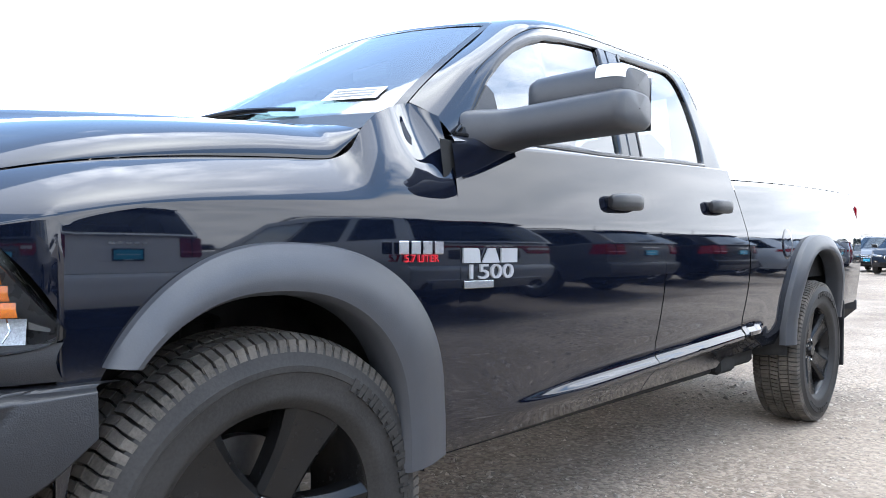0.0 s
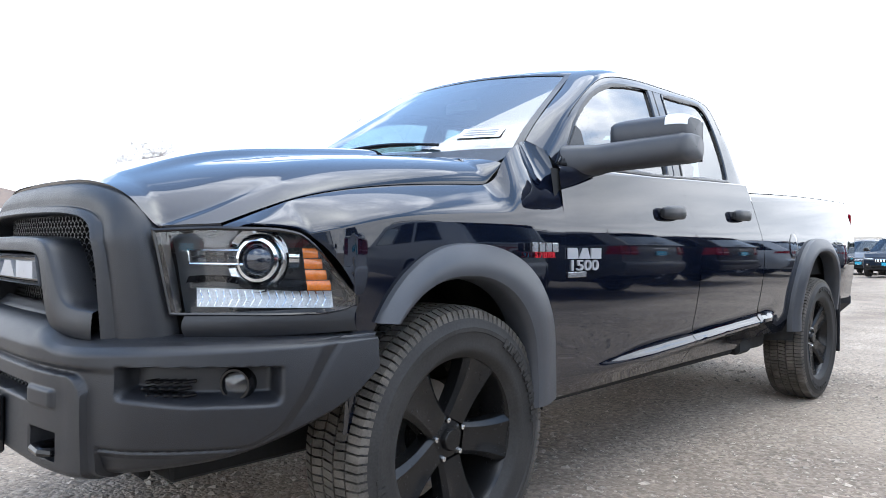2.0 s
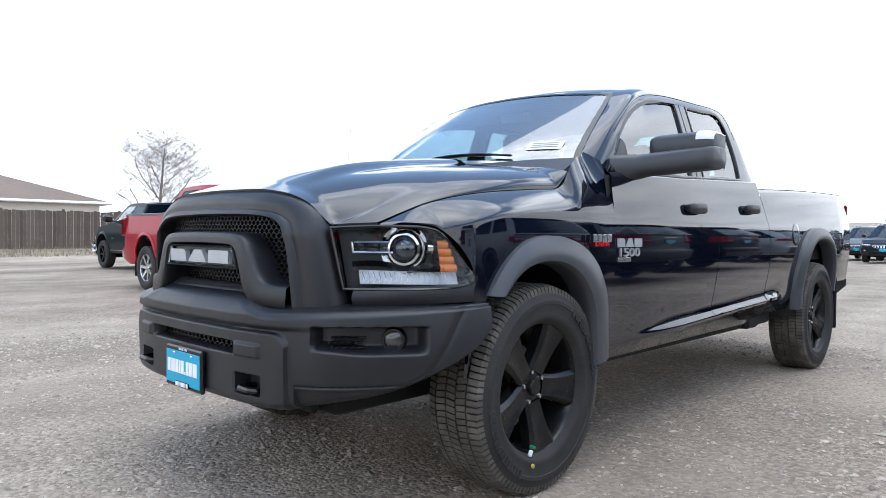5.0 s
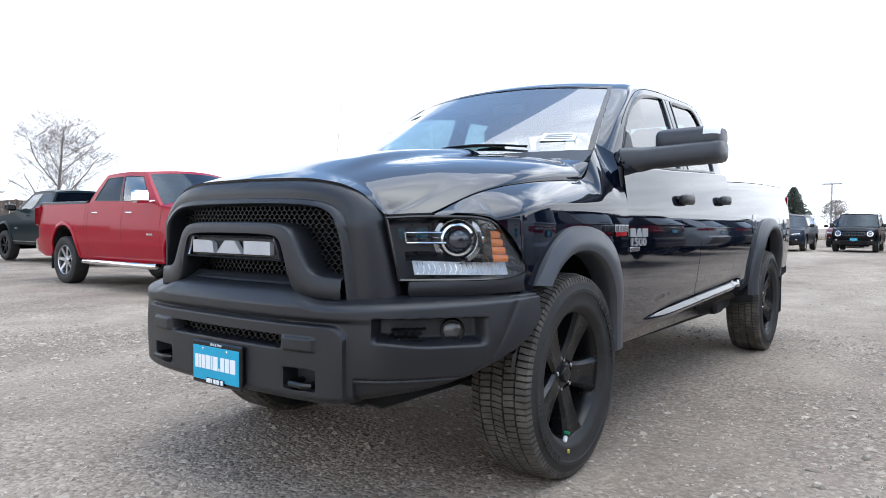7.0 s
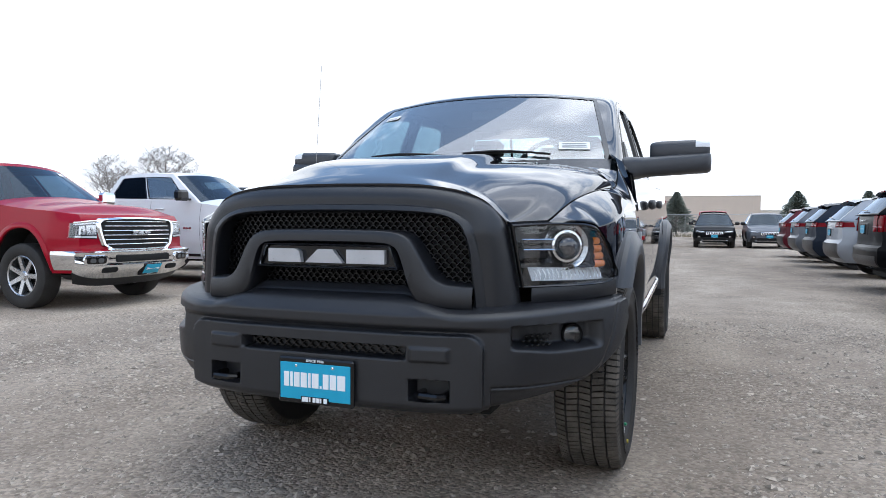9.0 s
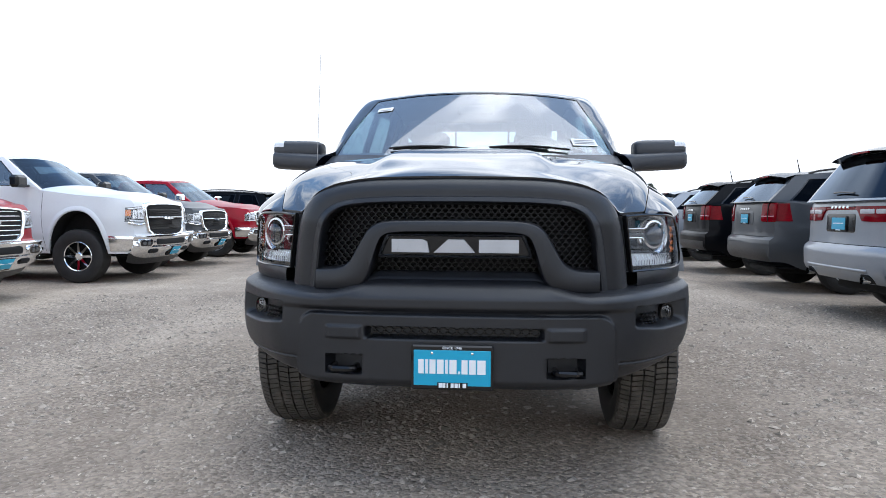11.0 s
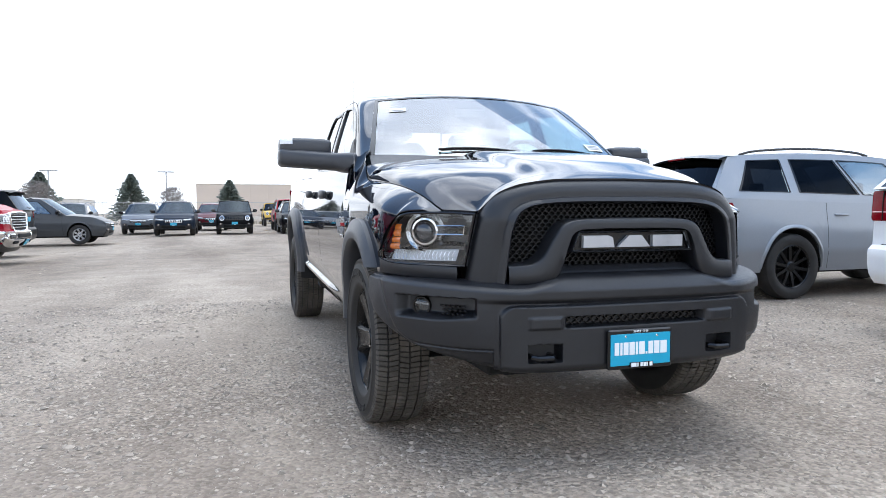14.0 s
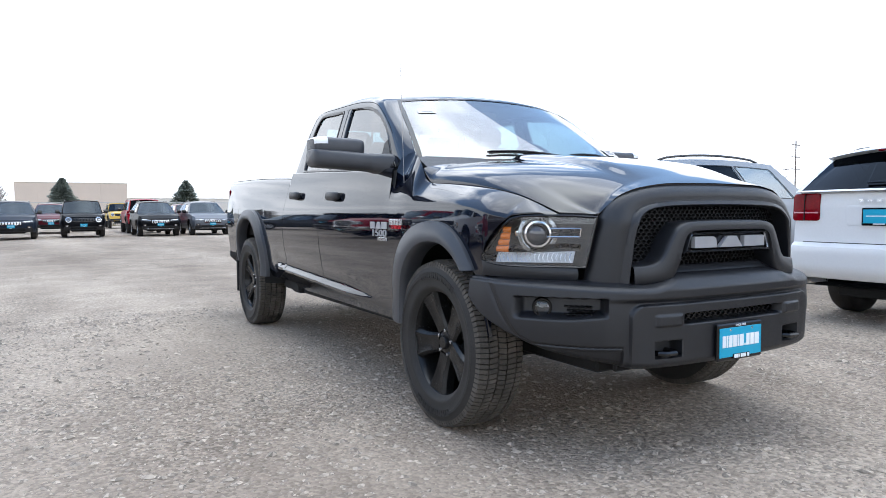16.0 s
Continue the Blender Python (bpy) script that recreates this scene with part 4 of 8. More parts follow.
for outline, doors, n, mat in ((FRONT_W, doors_f, "front_window", SIDE_GLASS), (REAR_W, doors_r, "rear_side_window", SIDE_GLASS)):
    ring = polyline(outline, 96, smooth=False, closed=True)
    cy, cz = sum(p[0] for p in ring) / 96, sum(p[1] for p in ring) / 96
    pane = Geo().ribbon(ring, [(cy, cz)] * 96, [(0, 0), (0.35, 0), (0.7, 0), (0.999, 0)], lambda p, d: green(p[0], p[1], -0.010), closed=True)
    inner = [(p[0] + (cy - p[0]) * 0.014 / math.hypot(cy - p[0], cz - p[1]), p[1] + (cz - p[1]) * 0.014 / math.hypot(cy - p[0], cz - p[1])) for p in ring]
    seal = Geo().ribbon(ring, inner, [(-0.6, -0.004), (-0.5, 0.003), (0.3, 0.004), (1.0, 0.0), (1.05, -0.012)], lambda p, d: green(p[0], p[1], d), closed=True)
    for k, dr in enumerate(doors):
        native(part(n, pane.flip_x() if k else pane, mat, dr, "tinted side window"))
        native(part("window_seal", seal.flip_x() if k else seal, GLOSS_BLACK, dr))
g = Geo().grid(lambda u, v: green(1.470 + 0.022 * v + (0.160 + 0.002 * v) * u, 1.325 + 0.462 * v, -0.001 - 0.006 * (1 if 0.42 < u < 0.47 else 0)), (0, 0.2, 0.40, 0.425, 0.465, 0.49, 0.7, 1), span(0, 1, 14))
native(both_sides("door_pillar", g, BLACK_PAINT, truck, "body-coloured pillar between the doors"))


# the shoulder from the door's upper edge in to the glass
def shoulder(y, v):
    d = DRAWN_Y(y)
    p = true((side_x(d, BELT(d)), d, BELT(d)))
    z = max(p.z + 0.010, 1.318 + 0.021 * (y - 0.6))
    q = Vector(green(y, z, -0.012))
    m = Vector((p.x - 0.002, y, z))
    return p * (1 - v) ** 2 + m * 2 * v * (1 - v) + q * v * v


native(both_sides("door_shoulder", Geo().grid(shoulder, span(0.555, 2.44, 60), span(0, 1, 5)), BLACK_PAINT, truck, angle=60))
g = Geo().tube([Vector(shoulder(y, 0.85)) + Vector((0.002, 0, 0.004)) for y in span(0.60, 2.19, 30)], 0.008, 8)
native(both_sides("belt_moulding", g, GLOSS_BLACK, truck))
# mirror sail
g = Geo().prism([(0.615, 1.322), (0.800, 1.332), (0.790, 1.470), (0.765, 1.490), (0.700, 1.412)], lambda p, d: green(p[0], p[1], d), -0.006, 0.010)
native(both_sides("mirror_sail", g, PLASTIC, truck))


# dark gaps behind the panel joints
for seam, lo_, hi_ in ((SEAM_A, 0.47, 1.33), (SEAM_B, 0.47, 1.35), (SEAM_C, 0.50, 1.39)):
    g = Geo().grid(lambda z, t: (side_x(seam(z), z) - 0.012, seam(z) - 0.03 + 0.06 * t, z), span(lo_, hi_, 24), (0, 1))
    both_sides("panel_gap", g, DARK, truck)


def cowl(u, v):
    a = Vector(hood_point(u * 0.97, 1.0)) + Vector((0, -0.06, -0.035))
    b = Vector(shield(u, -0.06)) + Vector((0, 0.01, 0.0))
    return a * (1 - v) + b * v


native(part("cowl_panel", Geo().grid(cowl, span(-1, 1, 30), span(0, 1, 4)), PLASTIC, truck))
for x0, x1, y0 in ((0.70, 0.16, 0.0), (0.02, -0.56, 0.0)):
    arm = [Vector(shield(x0 * 0.95 + (x1 - x0) * t, -0.035 + 0.05 * math.sin(t * 2.6))) + Vector((0, -0.016, 0.006)) for t in span(0, 1, 10)]
    wiper = native(part("wiper_arm", Geo().tube(arm, 0.006, 6), GLOSS_BLACK, truck))
    native(part("wiper_blade", Geo().tube([p + Vector((0.02, 0.012, -0.004)) for p in arm[3:]], 0.006, 6), RUBBER, wiper))

# roof of the doors' inside: dark cabin with seats, wheel and dashboard
g = Geo().grid(lambda u, v: (u * 0.80, 0.28 + 0.5 * v + 0.30 * u * u * (1 - v), 1.36 - 0.03 * v + 0.02 * math.sin(v * 3.1)), span(-1, 1, 12), span(0, 1, 8))
g.grid(lambda u, v: (u * 0.80, 0.78 + 0.02 * v, 1.33 - 0.4 * v), span(-1, 1, 4), span(0, 1, 3))
g.box((-0.28, 0.62, 1.30), (0.28, 0.80, 1.42), 0.05)
part("dashboard", g, DASH, truck)
g = Geo().grid(lambda u, v: (u * 0.9, 0.5 + 1.9 * v, 0.95), (-1, 1), (0, 1))
part("cabin_floor", g, DARK, truck)
g = Geo().grid(lambda u, v: (u * 0.63, 0.99 + 0.10 * u * u + (1.24 - 0.10 * u * u) * v, 1.79 + 0.03 * math.sin(math.pi * v) - 0.02 * u * u), span(-1, 1, 6), span(0, 1, 8))
native(part("headliner", g, surface("grey_headliner", (0.030, 0.032, 0.035), rough=0.9, grain=120.0), truck))
for x in (-0.40, 0.40):
    for y in (1.30, 2.05):
        s = Geo().box((x - 0.25, y - 0.42, 1.02), (x + 0.25, y + 0.10, 1.18), 0.06)
        s.box((x - 0.25, y + 0.02, 1.12), (x + 0.25, y + 0.20, 1.60), 0.07, Matrix.Rotation(radians(-12), 3, 'X'))
        s.box((x - 0.13, y + 0.10, 1.60), (x + 0.13, y + 0.20, 1.76), 0.04)
        part("seat", s, SEAT, truck)
ringp = [(0.40 + 0.185 * math.cos(a), 0.86 + 0.07 * math.sin(a), 1.40 + 0.17 * math.sin(a)) for a in span(0, 2 * math.pi, 28)]
g = Geo().tube(ringp, 0.016, 8).tube([(0.40, 0.74, 1.33), (0.40, 0.86, 1.40)], 0.035, 10).tube([ringp[0], (0.40, 0.85, 1.40), ringp[14]], 0.02, 6)
part("steering_wheel", g, DASH, truck)
g = Geo().box((-0.12, 0.94, 1.72), (0.12, 0.965, 1.79), 0.012)
part("inside_mirror", g, PLASTIC, truck)
# papers on the windshield
for u, v0, w, h in ((0.80, 0.05, 0.13, 0.08), (-0.80, 0.69, 0.10, 0.055)):
    us = [u - w / 2 / 0.7, u + w / 2 / 0.7]
    sheet_ = native(part("windshield_sticker", Geo().grid(lambda a, b: Vector(shield(a, b)) + Vector((0, -0.004, 0.003)), span(us[0], us[1], 4), span(v0, v0 + h / 0.72, 3)), PAPER, truck, "white paper label behind the glass"))
    bars = Geo()
    for k in range(3 if u > 0 else 1):
        vv = v0 + (0.22 + 0.24 * k) * h / 0.72
        bars.grid(lambda a, b: Vector(shield(a, b)) + Vector((0, -0.006, 0.004)), span(us[0] + 0.02, us[1] - 0.02, 4), (vv, vv + 0.012))
    native(part("printed_line", bars, PRINT, sheet_))


# ---- wheels ----
def tyre_mesh(r, w, rim):
    h = w / 2
    prof = [(rim - 0.012, -h * 0.74), (rim + 0.006, -h * 0.86), (rim + 0.03, -h * 0.94), (rim + 0.07, -h * 1.0), (r - 0.045, -h * 0.97), (r - 0.026, -h * 0.90), (r - 0.019, -h * 0.78), (r - 0.016, -h * 0.4),
            (r - 0.016, h * 0.4), (r - 0.019, h * 0.78), (r - 0.026, h * 0.90), (r - 0.045, h * 0.97), (rim + 0.085, h * 1.005), (rim + 0.083, h * 1.02), (rim + 0.07, h * 1.02), (rim + 0.068, h * 1.0), (rim + 0.03, h * 0.94), (rim + 0.020, h * 0.955), (rim + 0.006, h * 0.90), (rim - 0.012, h * 0.74)]
    return Geo().spin(prof, 72)


def tread_mesh(r, w, blocks=104):
    g = Geo()
    h = w / 2
    ribs = [(-0.92, -0.62, 0.4), (-0.56, -0.22, -0.7), (-0.16, 0.16, 0.8), (0.22, 0.56, -0.7), (0.62, 0.92, 0.4)]
    for a, b, skew in ribs:
        edge = abs(a) > 0.8 or abs(b) > 0.8
        for k in range(blocks):
            th = 2 * math.pi * (k + (0.5 if a > 0 else 0.0)) / blocks
            wd = 2 * math.pi / blocks * (0.37 if edge else 0.39) * (1 + 0.10 * math.sin(k * 2.4))
            quad = []
            for x, sg in ((a, -1), (b, -1), (b, 1), (a, 1)):
                t = th + sg * wd + skew * 0.4 * wd * (1 if x == b else -1)
                rr = r - (0.013 if abs(x) > 0.8 else 0.0015)
                quad.append((x * h, t, rr))
            base = len(g.v)
            for depth in (0.018, 0.0):
                for x, t, rr in quad:
                    q = rr - depth
                    g.v.append((x, q * math.cos(t), q * math.sin(t)))
            for q in ((4, 5, 6, 7), (0, 1, 5, 4), (1, 2, 6, 5), (2, 3, 7, 6), (3, 0, 4, 7)):
                g.f.append(tuple(base + i for i in q))
        if edge:
            sgn = 1 if a > 0 else -1
            for k in range(blocks):
                th = 2 * math.pi * (k + (0.5 if a > 0 else 0.0)) / blocks
                wd = 2 * math.pi / blocks * 0.36
                base = len(g.v)
                for x, rr in ((0.90, r - 0.013), (0.985, r - 0.050)):
                    for off in (0.0, -0.012):
                        for s in (-1, 1):
                            g.v.append((sgn * (x * h + off + 0.003), (rr + off * 0.3) * math.cos(th + s * wd), (rr + off * 0.3) * math.sin(th + s * wd)))
                for q in ((0, 1, 5, 4), (0, 4, 6, 2), (1, 3, 7, 5), (4, 5, 7, 6)):
                    g.f.append(tuple(base + i for i in q))
    return g


def lettering_arcs(r0, r1, x, spans, gap=0.012):
    """Raised blank blocks where the sidewall has its lettering."""
    g = Geo()
    for a0, a1, n in spans:
        for k in range(n):
            t0 = a0 + (a1 - a0) * k / n
            t1 = a0 + (a1 - a0) * (k + 1) / n - gap
            for m in (0, 1):
                ta, tb = t0 + (t1 - t0) * (0.0 if m == 0 else 0.62), t0 + (t1 - t0) * (0.30 if m == 0 else 1.0)
                base = len(g.v)
                for xx in (x - 0.004, x + 0.0015):
                    for rr, t in ((r0, ta), (r0, tb), (r1, tb), (r1, ta)):
                        g.v.append((xx, rr * math.cos(t), rr * math.sin(t)))
                for q in ((4, 5, 6, 7), (0, 1, 5, 4), (1, 2, 6, 5), (2, 3, 7, 6), (3, 0, 4, 7)):
                    g.f.append(tuple(base + i for i in q))
    return g


def hero_rim():
    """Five broad spokes in a deep barrel; the outer face is +x."""
    R = 0.262
    g = Geo().spin([(R + 0.014, 0.098), (R + 0.020, 0.105), (R + 0.012, 0.112), (R, 0.104), (R - 0.012, 0.085), (R - 0.022, 0.03), (R - 0.03, -0.10)], 72)
    g.spin([(0.001, 0.063), (0.055, 0.063), (0.075, 0.053), (0.082, 0.018), (0.082, -0.05)], 40)
    sp = Geo()
    for k in range(1):
        th = math.pi / 2

        def spoke(u, v):
            r = 0.060 + (R - 0.004 - 0.060) * u
            half = 0.050 + 0.036 * u - 0.030 * math.sin(math.pi * min(u * 1.0, 1)) * 0.35
            t = (v * 2 - 1)
            x = 0.066 + 0.014 * math.sin(u * 1.9) + 0.020 * u * u
            a = abs(t)
            if a > 0.999:
                x -= 0.055
                t *= 1.02
            elif a > 0.72:
                x -= 0.012 * ((a - 0.72) / 0.27)
            else:
                x -= 0.008 * (1 - (a / 0.72) ** 2) * step(0.1, 0.5, u)
            s = t * half
            return (x, r * math.cos(th) - s * math.sin(th), r * math.sin(th) + s * math.cos(th))
        sp.grid(spoke, span(0, 1, 14), (0.0, 0.002, 0.14, 0.3, 0.5, 0.7, 0.86, 0.998, 1.0))
    return g, sp


def wheel_set():
    return dict(rim=hero_rim()[0].mesh("wheel", RIM, 30), spoke=hero_rim()[1].mesh("spoke", RIM, 30), tyre=tyre_mesh(0.415, 0.265, 0.268).mesh("tyre", RUBBER, 40), tread=tread_mesh(0.416, 0.254).mesh("tread", TREAD, 25),
                letters=lettering_arcs(0.325, 0.355, 0.1355, ((0.5, 1.5, 8), (3.7, 4.7, 8))).mesh("sidewall_relief", RUBBER, 20),
                cap=Geo().spin([(0.001, 0.082), (0.030, 0.081), (0.034, 0.075), (0.036, 0.05)], 28).mesh("hub_cap", RIM, 30),
                nut=Geo().spin([(0.001, 0.030), (0.008, 0.028), (0.0105, 0.02), (0.0115, -0.01)], 6).mesh("lug_nut", CHROME, 20),
                disc=Geo().spin([(0.07, -0.055), (0.17, -0.055), (0.17, -0.085), (0.07, -0.085)], 40, closed=True).mesh("brake_disc", STEEL, 30),
                caliper=Geo().box((-0.11, -0.19, -0.03), (-0.03, -0.10, 0.13), 0.015).mesh("brake_caliper", STEEL, 30))


WS = wheel_set()
for sx in (1, -1):
    for y in (0.0, WB):
        turn = pose(sx * 0.815, TRUE_Y(y), 0.412, (20 if y else -27) * sx, 0, 0 if sx > 0 else 180)
        wheel = native(part("wheel", WS["rim"], None, truck, "satin black five-spoke alloy wheel", at=turn))
        for nm, label in (("tyre", "black all-terrain tyre"), ("tread", "dusty tread blocks"), ("letters", ""), ("cap", ""), ("disc", ""), ("caliper", "")):
            part(WS[nm].name, WS[nm], None, wheel, label, kind="stuff" if nm in ("tread", "letters") else "")
        for k in range(5):
            part("spoke", WS["spoke"], None, wheel, at=pose(0, 0, 0, 72 * k, 0, 0))
            th = 2 * math.pi * (k + 0.5) / 5 + math.pi / 2
            part("lug_nut", WS["nut"], None, wheel, "chrome lug nut", at=pose(0.044, 0.062 * math.cos(th), 0.062 * math.sin(th)))
        if sx > 0 and not y:
            # balance weight with a green cap, and a yellow dot on the tyre
            part("balance_weight", Geo().box((0.105, 0.034, -0.262), (0.120, 0.050, -0.236), 0.004), WHITE_PLASTIC, wheel, "white balance weight")
            part("valve_cap", Geo().spin([(0.001, 0.128), (0.006, 0.126), (0.007, 0.105)], 12, centre=(0, 0.040, -0.224)), surface("green_cap", (0.01, 0.26, 0.11), rough=0.4), wheel, "green valve cap")
            part("paint_dot", Geo().spin([(0.001, 0.1362), (0.008, 0.1360), (0.009, 0.130)], 16, centre=(0, 0.052, -0.292)), surface("yellow_mark", (0.45, 0.36, 0.05), rough=0.7), wheel, "yellow paint dot on the tyre")


# ---- front end ----
FACE_Y = curve((0.0, 0.30, 0.50, 0.60, 0.66, 0.72, 0.83, 0.90, 0.95, 0.97), (-1.005, -0.998, -0.965, -0.925, -0.875, -0.812, -0.695, -0.585, -0.465, -0.40))


def face(p, d):
    x = p[0]
    return (x, FACE_Y(abs(x)) + 0.05 * max(0.0, p[1] - 1.04) / 0.15 + d, p[1])


def sym(pts):
    """An outline that starts at the -x foot and ends at the +x foot, from its +x half (centre first)."""
    return [(-x, z) for x, z in reversed(pts)] + [(x, z) for x, z in pts[1:]]


N = 121
shell_o = polyline(sym([(0, 1.207), (0.30, 1.203), (0.455, 1.186), (0.560, 1.148), (0.612, 1.085), (0.640, 0.97), (0.662, 0.80), (0.666, 0.765)]), N)
shell_i = polyline(sym([(0, 1.110), (0.30, 1.107), (0.43, 1.095), (0.492, 1.058), (0.517, 0.985), (0.530, 0.87), (0.538, 0.79), (0.540, 0.765)]), N)
shell = part("grille_surround", Geo().ribbon(shell_o, shell_i, [(-0.005, 0.04), (0.0, 0.014), (0.03, 0.0), (0.10, -0.010), (0.3, -0.018), (0.55, -0.018), (0.70, -0.010), (0.735, -0.010), (0.765, -0.020), (0.93, -0.022), (0.985, -0.016), (1.0, -0.004), (1.03, 0.03), (1.05, 0.08)], face), PLASTIC, truck, "matte black grille surround", angle=50)
u_o = polyline(sym([(0, 1.046), (0.262, 1.043), (0.322, 1.022), (0.360, 0.962), (0.400, 0.888), (0.435, 0.864), (0.48, 0.858), (0.537, 0.855)]), N)
u_i = polyline(sym([(0, 0.998), (0.235, 0.996), (0.280, 0.978), (0.296, 0.925), (0.311, 0.865), (0.334, 0.806), (0.375, 0.776), (0.537, 0.768)]), N)
part("grille_crossbar", Geo().ribbon(u_o, u_i, [(-0.03, 0.08), (0.0, -0.006), (0.03, -0.022), (0.07, -0.030), (0.12, -0.033), (0.5, -0.036), (0.88, -0.036), (0.94, -0.031), (0.98, -0.020), (1.0, -0.006), (1.03, 0.08)], face), PLASTIC, shell, "matte black grille crossbar", angle=50)
# near-black sheet close behind the mesh: the shade in there is its colour
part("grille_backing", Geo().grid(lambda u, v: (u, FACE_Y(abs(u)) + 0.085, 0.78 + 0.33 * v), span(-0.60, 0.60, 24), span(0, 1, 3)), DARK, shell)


def mesh_screen(x0, x1, z0, z1, keep, yd, px=0.027, pz=0.0160, w=0.0036):
    """A screen of flattened hexagons, as bars with depth."""
    g = Geo()
    rows = int((z1 - z0) / pz) + 1
    for j in range(rows):
        zc = z0 + j * pz
        off = 0.5 * px * (j % 2)
        n = int((x1 - x0) / px) + 2
        pts = []
        for i in range(n):
            a = x0 + off + (i - 1) * px
            pts += [(a, zc), (a + 0.20 * px, zc + pz * 0.42), (a + 0.62 * px, zc + pz * 0.42), (a + 0.80 * px, zc)]
        for i in range(len(pts) - 1):
            p, q = pts[i], pts[i + 1]
            if not (keep(*p) and keep(*q)):
                continue
            b = len(g.v)
            for (x, z) in (p, q):
                y = FACE_Y(abs(x)) + yd
                g.v += [(x, y + 0.012, z + w), (x, y, z + w * 0.5), (x, y, z - w * 0.5), (x, y + 0.012, z - w)]
            for k in range(3):
                g.f.append((b + k, b + 4 + k, b + 5 + k, b + 1 + k))
        for i in range(n):
            a = x0 + off + (i - 1) * px + 0.90 * px
            if keep(a, zc) and keep(a, zc - pz * 0.6) and j:
                b = len(g.v)
                for z in (zc, zc - pz * 0.58):
                    y = FACE_Y(abs(a)) + yd
                    g.v += [(a - w, y + 0.012, z), (a - w * 0.5, y, z), (a + w * 0.5, y, z), (a + w, y + 0.012, z)]
                for k in range(3):
                    g.f.append((b + k, b + 4 + k, b + 5 + k, b + 1 + k))
    return g


def keep_grille(x, z):
    lim = 0.55 - 0.06 * max(0, (z - 1.0) / 0.11) ** 2
    return abs(x) < lim and 0.775 < z < 1.108


part("grille_mesh", mesh_screen(-0.58, 0.58, 0.78, 1.11, keep_grille, 0.050), MESH, shell, "black honeycomb grille mesh", kind="stuff")

# badge in the grille: plate, bright rim and three plain bright blocks
b_o = polyline([(-0.288, 0.905), (-0.258, 0.992), (0.258, 0.992), (0.288, 0.905)], 80, smooth=False, closed=True)
b_i = [(x * 0.972, 0.9485 + (z - 0.9485) * 0.86) for x, z in b_o]
badge = part("grille_badge", Geo().ribbon(b_o, b_i, [(-0.1, 0.02), (0, -0.030), (0.4, -0.038), (1, -0.032), (1.05, 0.0)], face, closed=True), PLASTIC, shell, "black badge frame with three bright blocks")
part("badge_line", Geo().ribbon(b_i, [(x * 0.980, 0.9485 + (z - 0.9485) * 0.90) for x, z in b_i], [(0, -0.030), (0.5, -0.034), (1, -0.028)], face, closed=True), BRUSHED, badge, "thin bright outline")
part("badge_field", Geo().prism(b_i, face, 0.0, -0.020), GLOSS_BLACK, badge)


def letter_blocks(s):
    """Three plain wide blocks, s metres in all, centred, as outlines."""
    k = s / 0.46
    a = [[(-0.23, 0), (-0.23, 0.048), (-0.118, 0.048), (-0.100, 0.040), (-0.092, 0.0)],
         [(-0.076, 0), (-0.024, 0.048), (0.034, 0.048), (0.074, 0.0)],
         [(0.088, 0), (0.088, 0.048), (0.232, 0.048), (0.232, 0.0)]]
    return [[(x * k, (z - 0.024) * k) for x, z in o] for o in a]


for o in letter_blocks(0.468):
    part("badge_block", Geo().prism([(x, 0.9485 + z) for x, z in o], face, -0.018, -0.038), LETTER, badge, "bright metal block")

# bumper
BUMP_Y = curve((0.0, 0.30, 0.52, 0.66, 0.76, 0.86, 0.93, 0.968, 0.985), (-1.062, -1.055, -1.025, -0.965, -0.885, -0.765, -0.640, -0.520, -0.41))
BUMP_LO = curve((0.0, 0.50, 0.58, 0.70, 0.78, 0.84, 0.90, 0.94, 0.97, 0.985), (0.412, 0.416, 0.424, 0.446, 0.464, 0.484, 0.520, 0.560, 0.615, 0.70))
BUMP_HI = curve((0.0, 0.285, 0.32, 0.40, 0.47, 0.50, 0.7, 0.985), (0.820, 0.820, 0.816, 0.786, 0.766, 0.764, 0.772, 0.785))


JOINT = curve((0.60, 0.86, 0.905, 0.935, 0.962, 0.99), (0.515, 0.522, 0.556, 0.645, 0.785, 0.90))


def slab(x, z, hx, lo, hi, r, soft):
    """1 inside a box with rounded upper corners, 0 outside."""
    qx, qz = max(x - (hx - r), 0.0), max(z - (hi - r), 0.0)
    d = math.hypot(qx, qz) - r if qx > 0 and qz > 0 else max(x - hx, z - hi)
    return (1 - step(-soft, soft, d)) * step(lo - soft, lo + soft, z)


